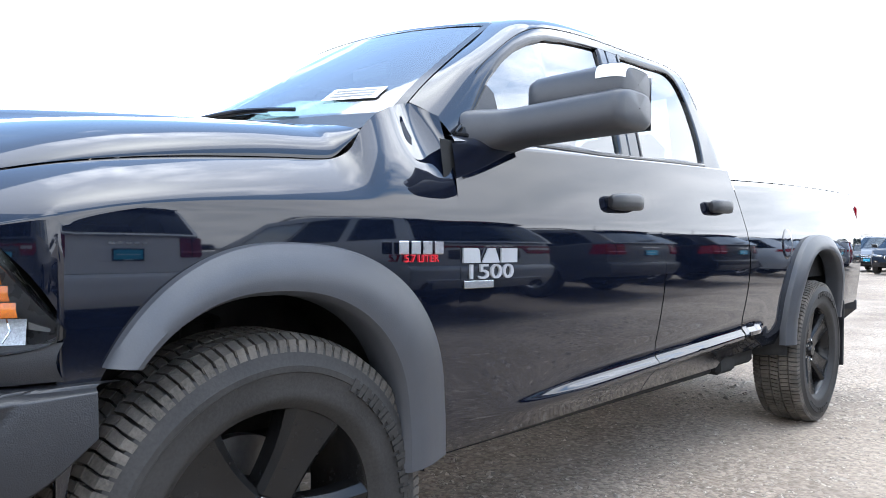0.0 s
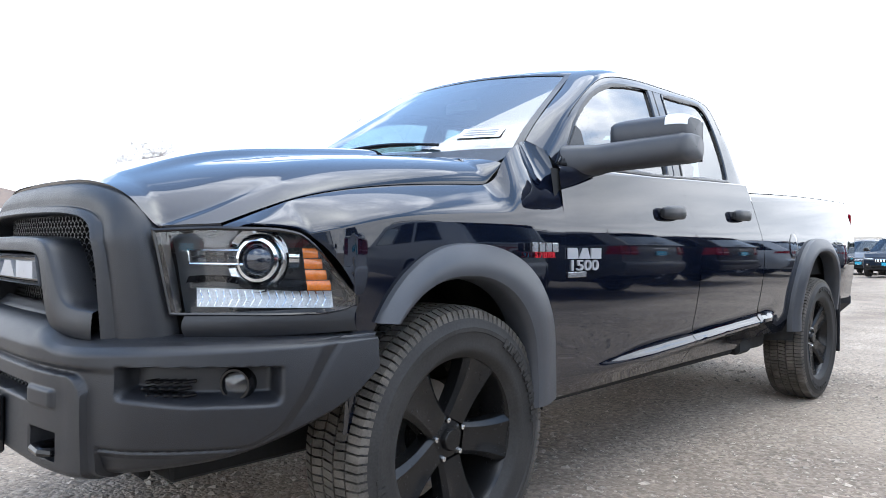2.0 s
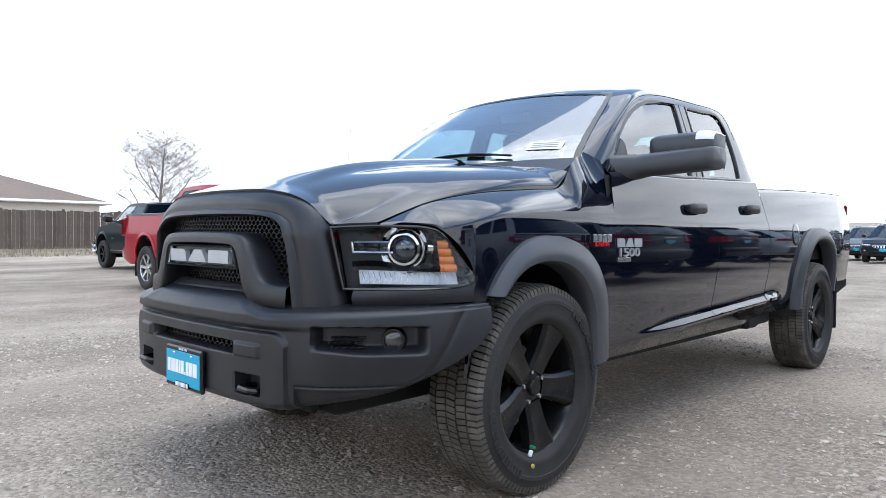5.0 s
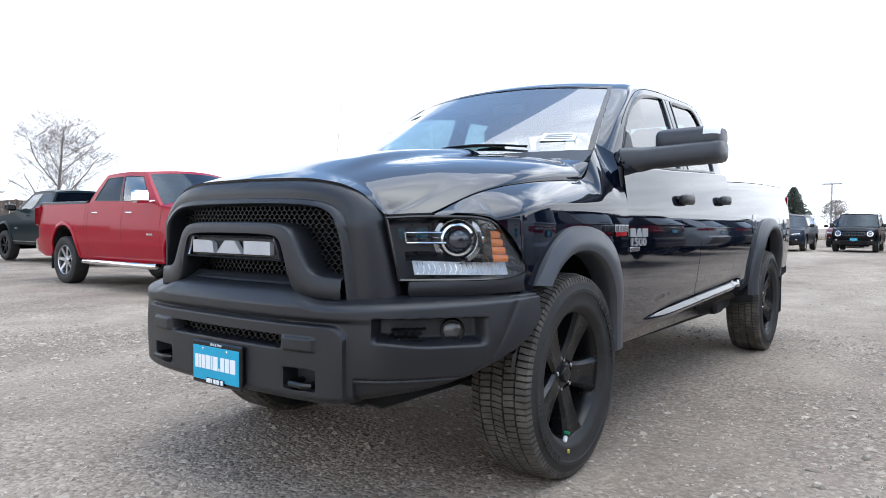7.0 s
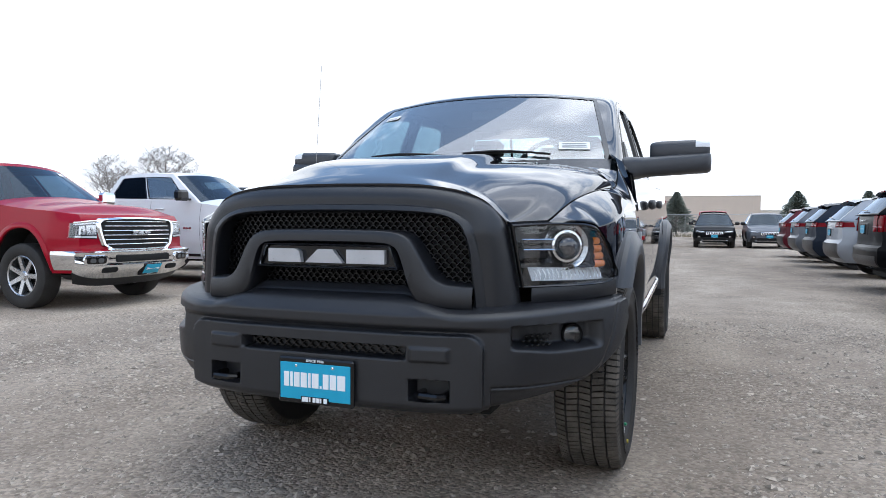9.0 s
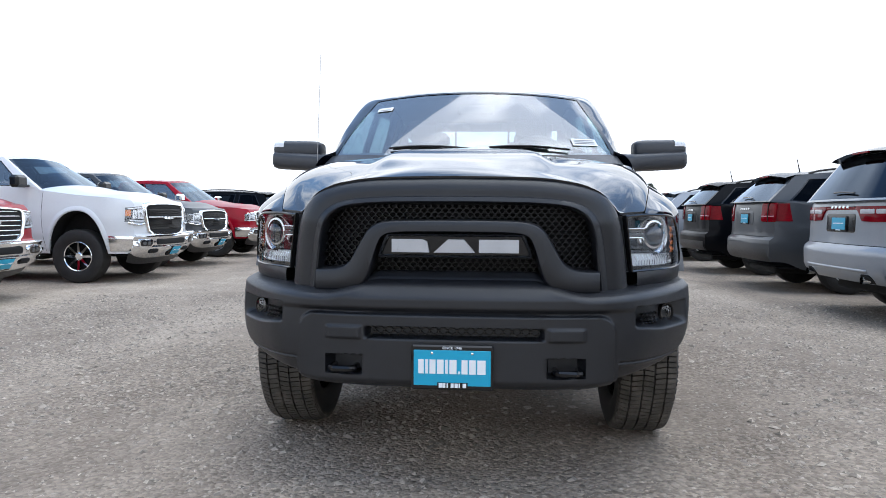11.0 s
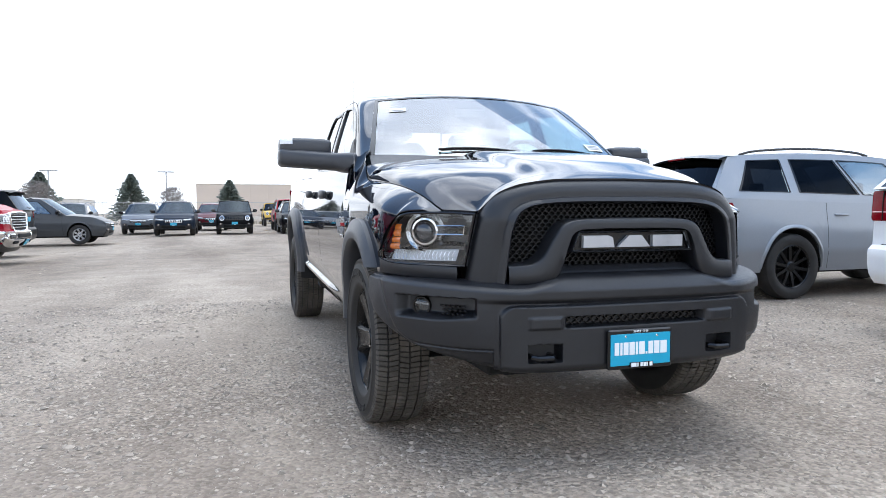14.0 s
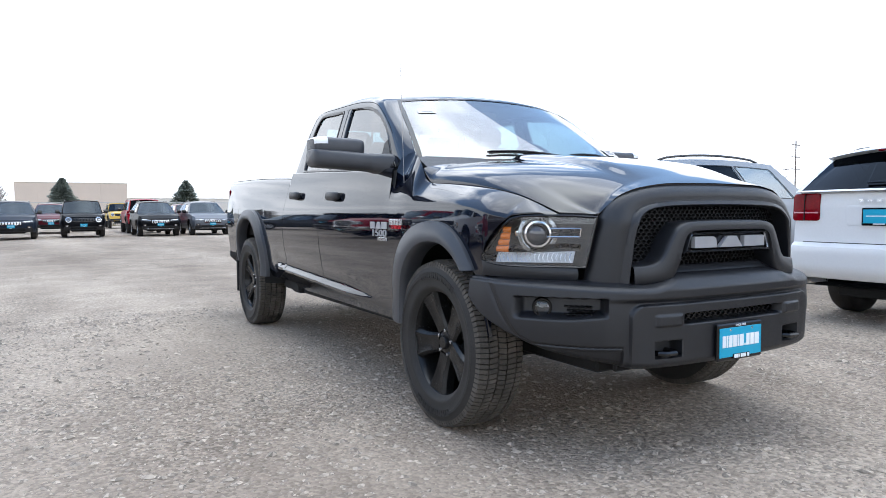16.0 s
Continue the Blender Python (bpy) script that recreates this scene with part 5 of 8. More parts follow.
def bump_relief(x, z):
    mid = 1 - step(0.50, 0.72, x)
    d = 0.022 * inside(z, 0.712, 0.90, 0.010) * mid + 0.026 * (1 - mid) * math.sin(math.pi * min(max((z - 0.42) / 0.42, 0), 1)) ** 0.8
    # the hump leans back over its upper edge
    d -= 0.062 * (1 - step(0.30, 0.50, x)) * max(0.0, (z - 0.752) / 0.068) ** 1.2
    d += 0.017 * slab(x, z, 0.583, 0.2, 0.694, 0.055, 0.005)
    d -= 0.055 * inside(x, -1, 0.322, 0.006) * inside(z, 0.606, 0.647, 0.004)
    d += 0.011 * inside(x, 0.345, 0.473, 0.004) * inside(z, 0.602, 0.648, 0.004)
    d -= 0.060 * inside(x, 0.343, 0.473, 0.006) * inside(z, 0.470, 0.536, 0.005)
    floor_ = 0.628 + 0.016 * step(0.80, 0.66, x)
    d -= 0.060 * inside(x, 0.668, 0.905, 0.009) * step(floor_ - 0.004, floor_ + 0.030, z) * (1 - step(0.716, 0.726, z))
    if x > 0.605:
        # the joint over the lower valance and up to the corner; what lies outside it is set back
        zj, e = JOINT(x), 0.003
        wide = 0.0048 * math.hypot(1, (JOINT(x + e) - JOINT(x - e)) / (2 * e))
        d -= 0.008 * math.exp(-((z - zj) / wide) ** 2) + 0.010 * step(0.0, 0.02, zj - z) + 0.02 * step(0.0, 0.10, zj - z) * (1 - step(0.86, 0.93, x))
    return d


def bump_point(x, v, depth=0.0):
    a = abs(x)
    z0, z1 = BUMP_LO(a), BUMP_HI(a)
    z = z0 + (z1 - z0) * min(max(v, 0), 1)
    e = 0.004
    dy = (BUMP_Y(min(a + e, 0.985)) - BUMP_Y(max(a - e, 0))) / (min(a + e, 0.985) - max(a - e, 0))
    nrm = Vector((dy, -1.0)).normalized()
    d = bump_relief(a, z) + depth
    d -= 0.05 * max(0.0, (0.10 - v) / 0.10) ** 2
    if v > 0.93:
        d -= 0.018 * ((v - 0.93) / 0.07) ** 2
    sg = 1 if x >= 0 else -1
    return (sg * (a + nrm.x * d), BUMP_Y(a) + nrm.y * d, z)


xs = sorted(set([round(q, 4) for q in span(-0.60, 0.60, 170)] + [round(s * q, 4) for s in (-1, 1) for q in span(0.60, 0.90, 70)] + [round(s * q, 4) for s in (-1, 1) for q in span(0.90, 0.984, 34)]))
bumper = part("front_bumper", Geo().grid(bump_point, xs, span(0, 1, 92)), PLASTIC, truck, "matte black plastic front bumper", angle=50)


def shelf(x, v):
    a = Vector(bump_point(x, 1.0))
    raise_ = 1 - step(0.29, 0.42, abs(x))
    back_ = Vector((x * (0.98 if abs(x) < 0.66 else 0.985), FACE_Y(min(abs(x), 0.97)) + 0.03, 0.785 + 0.060 * raise_))
    t = step(0, 1, v)
    p = a + (back_ - a) * v
    p.z = a.z + (back_.z - a.z) * t + 0.006 * math.sin(min(v * 4, 1) * math.pi / 2)
    return p


part("bumper_shelf", Geo().grid(shelf, xs, span(0, 1, 14)), PLASTIC, bumper, angle=60)


def screen_keep(x, z):
    return abs(x) < 0.325 and 0.604 < z < 0.650


g = mesh_screen(-0.36, 0.36, 0.598, 0.655, screen_keep, -0.030, px=0.034, pz=0.017)
part("lower_grille_mesh", g, GLOSS_BLACK, bumper, kind="stuff")
g = Geo()
for j in range(4):
    for i in range(5):
        x = 0.70 + 0.016 * i + 0.008 * (j % 2)
        z = 0.635 + 0.017 * j
        g.box((x - 0.005, BUMP_Y(x) + 0.002, z - 0.005), (x + 0.005, BUMP_Y(x) + 0.036, z + 0.005), 0.003)
both_sides("fog_lamp_mesh", g, GLOSS_BLACK, bumper)
fog_turn = pose(0.832, -0.765, 0.675, 0, 0, 36)
for sx in (1, -1):
    m = fog_turn if sx > 0 else pose(-0.832, -0.765, 0.675, 0, 0, -36)
    fog = part("fog_lamp", Geo().spin([(0.042, 0.05), (0.042, 0.0), (0.038, -0.008), (0.033, -0.008), (0.030, 0.002), (0.028, 0.03), (0.001, 0.035)], 36, axis='y'), GLOSS_BLACK, bumper, at=m)
    part("fog_reflector", Geo().spin([(0.031, 0.0), (0.022, 0.020), (0.001, 0.028)], 28, axis='y'), surface("fog_bowl", (0.06, 0.062, 0.065), rough=0.2, metal=0.7), fog, "smoked reflector")
    part("fog_lens", Geo().spin([(0.033, -0.004), (0.018, -0.012), (0.001, -0.014)], 28, axis='y'), CLEAR, fog, "clear round lens")
# tow hooks
for sx in (1, -1):
    c = sx * 0.416
    hook = [(c - 0.042, -0.99, 0.487), (c - 0.045, -1.055, 0.487), (c - 0.03, -1.072, 0.487), (c + 0.03, -1.072, 0.487), (c + 0.045, -1.055, 0.487), (c + 0.045, -0.99, 0.487)]
    part("tow_hook", Geo().tube(hook, 0.012, 8), GLOSS_BLACK, bumper, "black steel tow hook")
# licence plate with plain bars for its print
plate = part("licence_plate_frame", Geo().box((-0.152, -1.098, 0.423), (0.148, -1.078, 0.588), 0.006), GLOSS_BLACK, truck, "black dealer plate frame")
part("plate", Geo().box((-0.142, -1.101, 0.440), (0.138, -1.097, 0.570), 0.001), PLATE_BLUE, plate, "bright blue dealer plate")
g = Geo()
x = -0.125
for w in (0.020, 0.010, 0.022, 0.024, 0.010, 0.026, 0.007, 0.022, 0.024, 0.030):
    g.box((x, -1.1035, 0.484), (x + w, -1.1005, 0.536 if w > 0.008 else 0.494), 0.0)
    x += w + 0.0055
part("plate_bar", g, WHITE_INK, plate, "white printed bars")
g = Geo().box((-0.055, -1.104, 0.432), (0.055, -1.1005, 0.452), 0.0)
part("frame_tab", g, GLOSS_BLACK, plate)
g = Geo()
for k, w in enumerate((0.014, 0.010, 0.005, 0.011, 0.012, 0.005, 0.013)):
    g.box((-0.050 + 0.0145 * k, -1.1065, 0.434), (-0.050 + 0.0145 * k + w, -1.1035, 0.450), 0.0)
part("frame_bar", g, WHITE_INK, plate, "white printed bars")
words("SINCE 1946", 0.0125, WHITE_INK, plate, pose(-0.002, -1.0985, 0.5785, 90, 0, 0), 0.0008, 1.1)
for sx in (-0.075, 0.071):
    part("plate_screw", Geo().spin([(0.001, -1.105), (0.005, -1.104), (0.006, -1.10)], 10, axis='y', centre=(sx, 0, 0.560)), CHROME, plate)

# headlights
HL = spline((0.0, 0.25, 0.5, 0.75, 1.0), (0.640, 0.735, 0.825, 0.900, 0.952))
HL_TOP = curve((0.0, 0.30, 0.54, 0.68, 0.77, 0.87, 0.95, 1.0), (1.066, 1.074, 1.073, 1.063, 1.030, 0.967, 0.915, 0.888))
HL_BOT = curve((0.0, 0.1, 0.5, 0.8, 0.92, 1.0), (0.843, 0.842, 0.842, 0.846, 0.856, 0.874))


def lamp(u, v, depth=0.0):
    x = HL(u) + 0.034 * (1 - v) * (1 - min(u, 1.0)) ** 3
    z = HL_BOT(u) + (HL_TOP(u) - HL_BOT(u)) * v
    e = 0.004
    dy = (FACE_Y(x + e) - FACE_Y(x - e)) / (2 * e)
    n = Vector((dy, -1)).normalized()
    return (x + n.x * depth, FACE_Y(x) + n.y * depth + 0.05 * max(0, z - 1.04), z)


def lamp_pt(u, z, depth):
    v = (z - HL_BOT(u)) / (HL_TOP(u) - HL_BOT(u))
    return lamp(u, v, depth)


for sx in (1, -1):
    def half(geo):
        return geo if sx > 0 else geo.flip_x()
    g = Geo().grid(lambda u, v: lamp(u, v, -0.085), span(0.02, 0.99, 30), span(0, 1, 12))
    for e in (0, 1):
        g.grid(lambda u, t: lamp(u, e, -0.085 + 0.073 * t), span(0.03, 0.99, 30), span(0, 1, 3))
        g.grid(lambda v, t: lamp(e, v, -0.085 + 0.073 * t), span(0.02, 0.98, 12), span(0, 1, 3))
    head = part("headlight", half(g), surface("lamp_housing", (0.075, 0.078, 0.083), rough=0.28, metal=0.3), truck, "clear headlight with projector, amber corner and bright lower strip")
    # bezel with a bright bar, projector and rings
    g = Geo().grid(lambda u, v: lamp(u, v, -0.050 - 0.02 * v), span(0.10, 0.95, 20), span(0.30, 0.42, 4))
    part("lamp_bezel", half(g), GLOSS_BLACK, head, "black inner bezel")
    c = Vector(lamp_pt(0.49, 0.988, -0.042))
    yaw = 33
    m = pose(c.x * sx, c.y, c.z, 0, 0, yaw * sx)
    part("projector_ring", Geo().spin([(0.058, 0.06), (0.060, 0.0), (0.057, -0.012), (0.049, -0.014), (0.045, -0.004), (0.044, 0.05)], 44, axis='y'), CHROME, head, "chrome projector ring", at=m)
    part("projector_lens", Geo().spin([(0.0445, 0.0), (0.040, -0.014), (0.028, -0.026), (0.012, -0.031), (0.001, -0.032)], 36, axis='y'), surface("projector_glass", (0.015, 0.02, 0.03), rough=0.03, coat=1.0, ior=1.7), head, "dark glass projector lens", at=m)
    part("halo_ring", Geo().spin([(0.068, 0.03), (0.070, 0.004), (0.066, -0.006), (0.062, 0.004), (0.062, 0.03)], 44, axis='y'), CHROME, head, "bright ring round the projector", at=m)
    g = Geo()
    for z in (0.975, 1.012):
        g.tube([lamp_pt(u, z, -0.045) for u in span(0.12, 0.40, 6)], 0.004, 6)
    g.tube([lamp_pt(0.12, z, -0.045) for z in (0.975, 1.012)], 0.004, 6)
    part("bright_bezel", half(g), CHROME, head)
    g = Geo()
    for u in (0.15, 0.24, 0.33):
        for z in (0.985, 1.003):
            p = lamp_pt(u, z, -0.058)
            g.box((p[0] - 0.022, p[1] - 0.004, p[2] - 0.007), (p[0] + 0.022, p[1] + 0.02, p[2] + 0.007), 0.003)
    part("reflector_cell", half(g), SMOKED, head)
    g = Geo().grid(lambda u, v: lamp_pt(u, 0.864 - 0.004 * u + (0.050 - 0.008 * u) * v, -0.026 - 0.02 * v), span(0.14, 0.88, 50), span(0, 1, 5))
    part("light_strip", half(g), surface("frosted_strip", (0.58, 0.60, 0.61), rough=0.25, coat=0.4, grain=260.0, vary=0.45, bump=0.6), head, "frosted lower light strip")
    g = Geo()
    for k in range(17):
        u0 = 0.16 + 0.041 * k
        g.tube([lamp_pt(u0, 0.866, -0.018), lamp_pt(u0 + 0.020, 0.885, -0.022), lamp_pt(u0 + 0.006, 0.906, -0.030)], 0.0016, 5)
    part("strip_rib", half(g), CHROME, head, kind="stuff")
    g = Geo()
    for j in range(4):
        z0 = 0.908 + 0.0285 * j
        g.grid(lambda u, t: lamp_pt(0.735 - 0.007 * j - 0.006 * t + (0.125 - 0.016 * j) * u, z0 + 0.026 * t, -0.016 + 0.006 * math.sin(math.pi * t)), span(0, 1, 6), span(0, 1, 4))
    part("amber_marker", half(g), AMBER, head, "ribbed amber corner marker", kind="stuff")
    edge = [(u, 0.0) for u in span(0, 1, 30)] + [(1.0, v) for v in span(0.1, 0.9, 6)] + [(u, 1.0) for u in span(1, 0, 30)] + [(0.0, v) for v in span(0.9, 0.1, 6)]
    inner_ = [(min(max(u, 0.018), 0.982), min(max(v, 0.035), 0.955)) for u, v in edge]
    part("lamp_edge", half(Geo().ribbon(edge, inner_, [(0, -0.01), (0, 0.006), (0.5, 0.009), (1, 0.005), (1, -0.02)], lambda p, d: lamp(p[0], p[1], d), closed=True)), GLOSS_BLACK, head)
    g = Geo().grid(lambda u, v: lamp_pt(u, 0.918 + 0.012 * math.sin(u * 7.0) + 0.016 * v, -0.028 - 0.03 * v), span(0.10, 0.72, 30), span(0, 1, 4))
    part("lower_bezel", half(g), GLOSS_BLACK, head, "black wavy bezel")
    bowl = Geo().spin([(0.085, -0.004), (0.078, 0.012), (0.062, 0.03)], 40, axis='y')
    part("projector_bowl", bowl, CHROME, head, "bright bowl round the projector", at=m)
    g = Geo().grid(lambda u, v: lamp_pt(u, 0.965 + 0.055 * v, -0.060 + 0.02 * math.sin(3.0 * v)), span(0.59, 0.70, 8), span(0, 1, 6))
    part("side_reflector", half(g), CHROME, head, "bright side reflector")
    part("headlight_lens", half(Geo().grid(lambda u, v: lamp(u, v, 0.004), span(0, 1, 40), span(0, 1, 16))), CLEAR, head, "clear outer lens")
    # strip under the lamp
    g = Geo().grid(lambda u, v: (lambda p: (p[0], p[1] - 0.004 - 0.012 * math.sin(math.pi * v), 0.780 + 0.066 * v + 0.020 * u))(lamp(min(u, 1.0), 0, 0.0)), span(0.10, 1.0, 24), span(0, 1, 6))
    part("lamp_filler", half(g), PLASTIC, truck, "matte black strip under the headlight")

# ---- side details ----
g_arm = Geo()
for s0, s1, h0, h1, yy in ((0.0, 1.0, 0.0, 0.0, 0.0),):
    def arm(u, v):
        x = 0.84 + 0.465 * u
        a = 2 * math.pi * v
        yc = 0.715 + 0.105 * u
        zc = 1.378 + 0.036 * u
        hy = 0.072 + 0.016 * u
        foot = 1 - step(0.05, 0.30, u)
        hz = 0.052 + 0.004 * u + 0.014 * foot
        hy += 0.030 * foot
        zc -= 0.006 * foot
        yc -= 0.020 * foot
        if u > 0.94:
            k = max(0.02, math.sqrt(max(0.0, 1 - ((u - 0.94) / 0.06) ** 2)) * 0.45 + 0.55) if u < 0.999 else 0.02
            hy *= k; hz *= k
        c, s = math.cos(a), math.sin(a)
        return (x, yc + hy * math.copysign(abs(c) ** 0.6, c), zc + hz * math.copysign(abs(s) ** 0.6, s))
    g_arm.grid(arm, span(0, 0.94, 16) + [0.96, 0.98, 0.995, 1.0], span(0, 1, 28))
mirrors = both_sides("door_mirror", g_arm, FLARE, truck, "large satin black towing mirror")


def head_shell(u, v, grow=0.0):
    x = 0.985 + 0.312 * u
    a = 2 * math.pi * v
    k = (1 - abs(2 * u - 1) ** 6) ** 0.5 * 0.35 + 0.65 if 0.001 < u < 0.999 else 0.02
    c, s = math.cos(a), math.sin(a)
    yc, zc = 0.815 + 0.01 * u, 1.476 + 0.004 * u
    return (x, yc + (0.085 + grow) * k * math.copysign(abs(c) ** 0.55, c), zc + (0.058 + grow) * k * math.copysign(abs(s) ** 0.55, s))


g = Geo().grid(head_shell, [0, 0.002, 0.02] + span(0.05, 0.95, 14) + [0.98, 0.998, 1.0], span(0, 1, 28))
for k, mo in enumerate(mirrors):
    part("mirror_head", g.flip_x() if k else g, FLARE, mo, "satin black mirror housing")
    gl = Geo().grid(lambda u, v: (1.03 + 0.25 * u, 0.912 + 0.01 * u, 1.37 + 0.16 * v), (0, 1), (0, 1))
    part("mirror_glass", gl.flip_x() if k else gl, CHROME, mo, "mirror glass")
    s = Geo().grid(lambda u, v: head_shell(u, v, 0.002), span(0.76, 0.97, 10) + [0.985, 0.998], span(0.17, 0.49, 14))
    part("mirror_lamp", s.flip_x() if k else s, WHITE_PLASTIC, mo, "white corner lamp")
for yy, zz, ds in ((1.325, 1.200, doors_f), (2.150, 1.223, doors_r)):
    def grip(u, v):
        a = 2 * math.pi * v
        c, s = math.cos(a), math.sin(a)
        k = (1 - abs(2 * u - 1) ** 5) ** 0.5 * 0.5 + 0.5 if 0 < u < 1 else 0.02
        return (side_x(yy, zz) + 0.030 + 0.018 * k * math.copysign(abs(c) ** 0.7, c) - 0.012 * abs(2 * u - 1) ** 3, yy - 0.103 + 0.206 * u, zz + 0.031 * k * math.copysign(abs(s) ** 0.7, s) + 0.006 * (u - 0.5))
    g = Geo().grid(grip, [0, 0.001, 0.02] + span(0.06, 0.94, 16) + [0.98, 0.999, 1], span(0, 1, 18))
    cup = Geo().spin([(0.001, side_x(yy, zz) + 0.002), (0.048, side_x(yy, zz) + 0.004), (0.052, side_x(yy, zz) - 0.004)], 24, axis='x', centre=(0, yy, zz))
    for k, d in enumerate(ds):
        part("door_handle", g.flip_x() if k else g, PLASTIC, d, "matte black door handle")
ring = [(3.02 + 0.080 * math.cos(a), 1.062 + 0.084 * math.sin(a)) for a in span(0, 2 * math.pi, 44)[:-1]]
g = Geo().ribbon(ring, [(3.02, 1.062)] * 44, [(0.0, -0.008), (0.0, -0.0045), (0.04, -0.0035), (0.3, -0.0035), (0.6, -0.0035), (0.999, -0.0035)], lambda p, d: (side_x(p[0], p[1]) + d, p[0], p[1]), closed=True)
part("fuel_door", g, BLACK_PAINT, bed_sides[0], "round fuel door")
# antenna on the passenger's fender
ant = native(part("antenna", Geo().tube([(-0.893, 0.425, 1.12), (-0.890, 0.425, 1.17), (-0.886, 0.428, 1.215)], [0.026, 0.016, 0.006], 10), PLASTIC, truck, "thin whip antenna"))
native(part("antenna_rod", Geo().tube([(-0.886, 0.428, 1.20), (-0.875, 0.49, 1.96)], 0.0016, 6), STEEL, ant))


# door and fender badges
def side_badge(sx):
    def at(y, z):
        return pose(sx * (side_x(y, z) + 0.003), y, z, 90, 0, 90 * sx)
    d = doors_f[0 if sx > 0 else 1]
    for k, o in enumerate(letter_blocks(0.226)):
        part("badge_block", Geo().prism(o, lambda p, q: (p[0], p[1] * 1.70, q), 0.0, 0.005), LETTER, d, "bright metal block", at=at(0.632, 1.010))
    words("1500", 0.056, LETTER, d, at(0.632, 0.962), 0.003, 1.85, "badge_number", "bright metal number")
    plate_ = part("badge_bar", Geo().box((-0.060, -0.0105, -0.001), (0.060, 0.0105, 0.004), 0.002), BRUSHED, d, "small silver badge", at=at(0.590, 0.929))
    f = front_fenders[0 if sx > 0 else 1]
    b = Geo()
    for k in range(4):
        b.box((-0.076 + 0.039 * k, -0.016, 0), (-0.076 + 0.039 * k + 0.031, 0.016, 0.005), 0.002)
    part("badge_block", b, BRUSHED, f, "bright metal blocks", at=at(0.375, 1.008))
    words("5.7 LITER", 0.026, RED_INK, f, at(0.375, 0.981), 0.003, 1.12, "badge_number", "red engine size")


side_badge(1)
side_badge(-1)

# bring the drawn panels to the true proportions
for ob in truck.children_recursive:
    up = [ob] + ([ob.parent] if ob.parent is not truck else []) + ([ob.parent.parent] if ob.parent is not truck and ob.parent.parent is not truck else [])
    if any(q in fixed for q in up) or any(q.matrix_basis.translation.length > 1e-6 for q in up[1:]):
        continue
    m = ob.matrix_basis.copy()
    if m.translation.length > 1e-6:
        m.translation = true(m.translation)
        ob.matrix_basis = m
    else:
        for vert in ob.data.vertices:
            vert.co = true(vert.co)
        ob.data.update()


# ---- the other parked vehicles ----
CAR_PAINT = {
    "red": paint("deep_red_paint", (0.32, 0.0008, 0.014), flake=0.05, coat=0.38),
    "white": paint("white_paint", (0.72, 0.73, 0.74)),
    "silver": paint("silver_metallic_paint", (0.285, 0.305, 0.332), metal=0.4, flake=0.05),
    "grey": paint("granite_grey_paint", (0.062, 0.066, 0.071), metal=0.3, flake=0.08, coat=0.3),
    "steel": paint("steel_grey_paint", (0.115, 0.125, 0.142), metal=0.35, flake=0.06, coat=0.3),
    "black": paint("black_paint", (0.003, 0.0035, 0.005), coat=0.10),
    "navy": paint("dark_blue_grey_paint", (0.014, 0.021, 0.034), metal=0.1, coat=0.14),
    "teal": paint("dark_teal_paint", (0.006, 0.016, 0.020), coat=0.16),
    "maroon": paint("maroon_paint", (0.085, 0.004, 0.012), coat=0.3),
    "yellow": paint("yellow_paint", (0.62, 0.40, 0.06)),
}
TYRE_R, RIM_R = 0.385, 0.245


def simple_wheel(r, w, rim_r, rim_mat, spokes, name):
    """A road wheel: tyre mesh and spoked rim mesh, outer face +x."""
    h = w / 2
    ty = Geo().spin([(rim_r - 0.01, -h * 0.8), (rim_r + 0.02, -h * 0.95), (r - 0.05, -h), (r - 0.012, -h * 0.85), (r, -h * 0.6), (r, h * 0.6), (r - 0.012, h * 0.85), (r - 0.05, h), (rim_r + 0.02, h * 0.95), (rim_r - 0.01, h * 0.8)], 40)
    rm = Geo().spin([(rim_r, h * 0.80), (rim_r - 0.012, h * 0.86), (rim_r - 0.022, h * 0.78), (rim_r - 0.03, 0.0), (rim_r - 0.03, -h * 0.7)], 40)
    rm.spin([(0.001, h * 0.72), (0.045, h * 0.72), (0.062, h * 0.62), (0.065, h * 0.2)], 24)
    one = Geo()
    for k in range(1):
        th = 0.0

        def sp(u, v):
            rr = 0.05 + (rim_r - 0.02 - 0.05) * u
            half = (0.030 - 0.004 * u) * (1.0 if spokes < 8 else 0.62)
            t = 2 * v - 1
            x = h * (0.60 + 0.16 * u) - (0.03 if abs(t) > 0.99 else 0.0)
            return (x, rr * math.cos(th) - t * half * math.sin(th), rr * math.sin(th) + t * half * math.cos(th))
        one.grid(sp, span(0, 1, 5), (0, 0.005, 0.5, 0.995, 1))
    back = Geo().spin([(0.001, -0.02), (rim_r - 0.03, -0.02)], 24)
    return rm.mesh("wheel", rim_mat, 30), ty.mesh("tyre", RUBBER, 40), back.mesh("brake_backing", DARK, 30), one.mesh("spoke", rim_mat, 30), spokes


WHEELS = {k: simple_wheel(*a) for k, a in {
    "truck_silver": (0.415, 0.275, 0.262, SILVER_RIM, 7, ""), "truck_chrome": (0.42, 0.27, 0.235, CHROME, 8, ""), "truck_dark": (0.415, 0.275, 0.262, RIM, 6, ""),
    "suv_black": (0.392, 0.265, 0.262, RIM, 10, ""), "suv_silver": (0.36, 0.23, 0.225, SILVER_RIM, 7, ""), "suv_dark": (0.36, 0.23, 0.225, RIM, 7, "")}.items()}


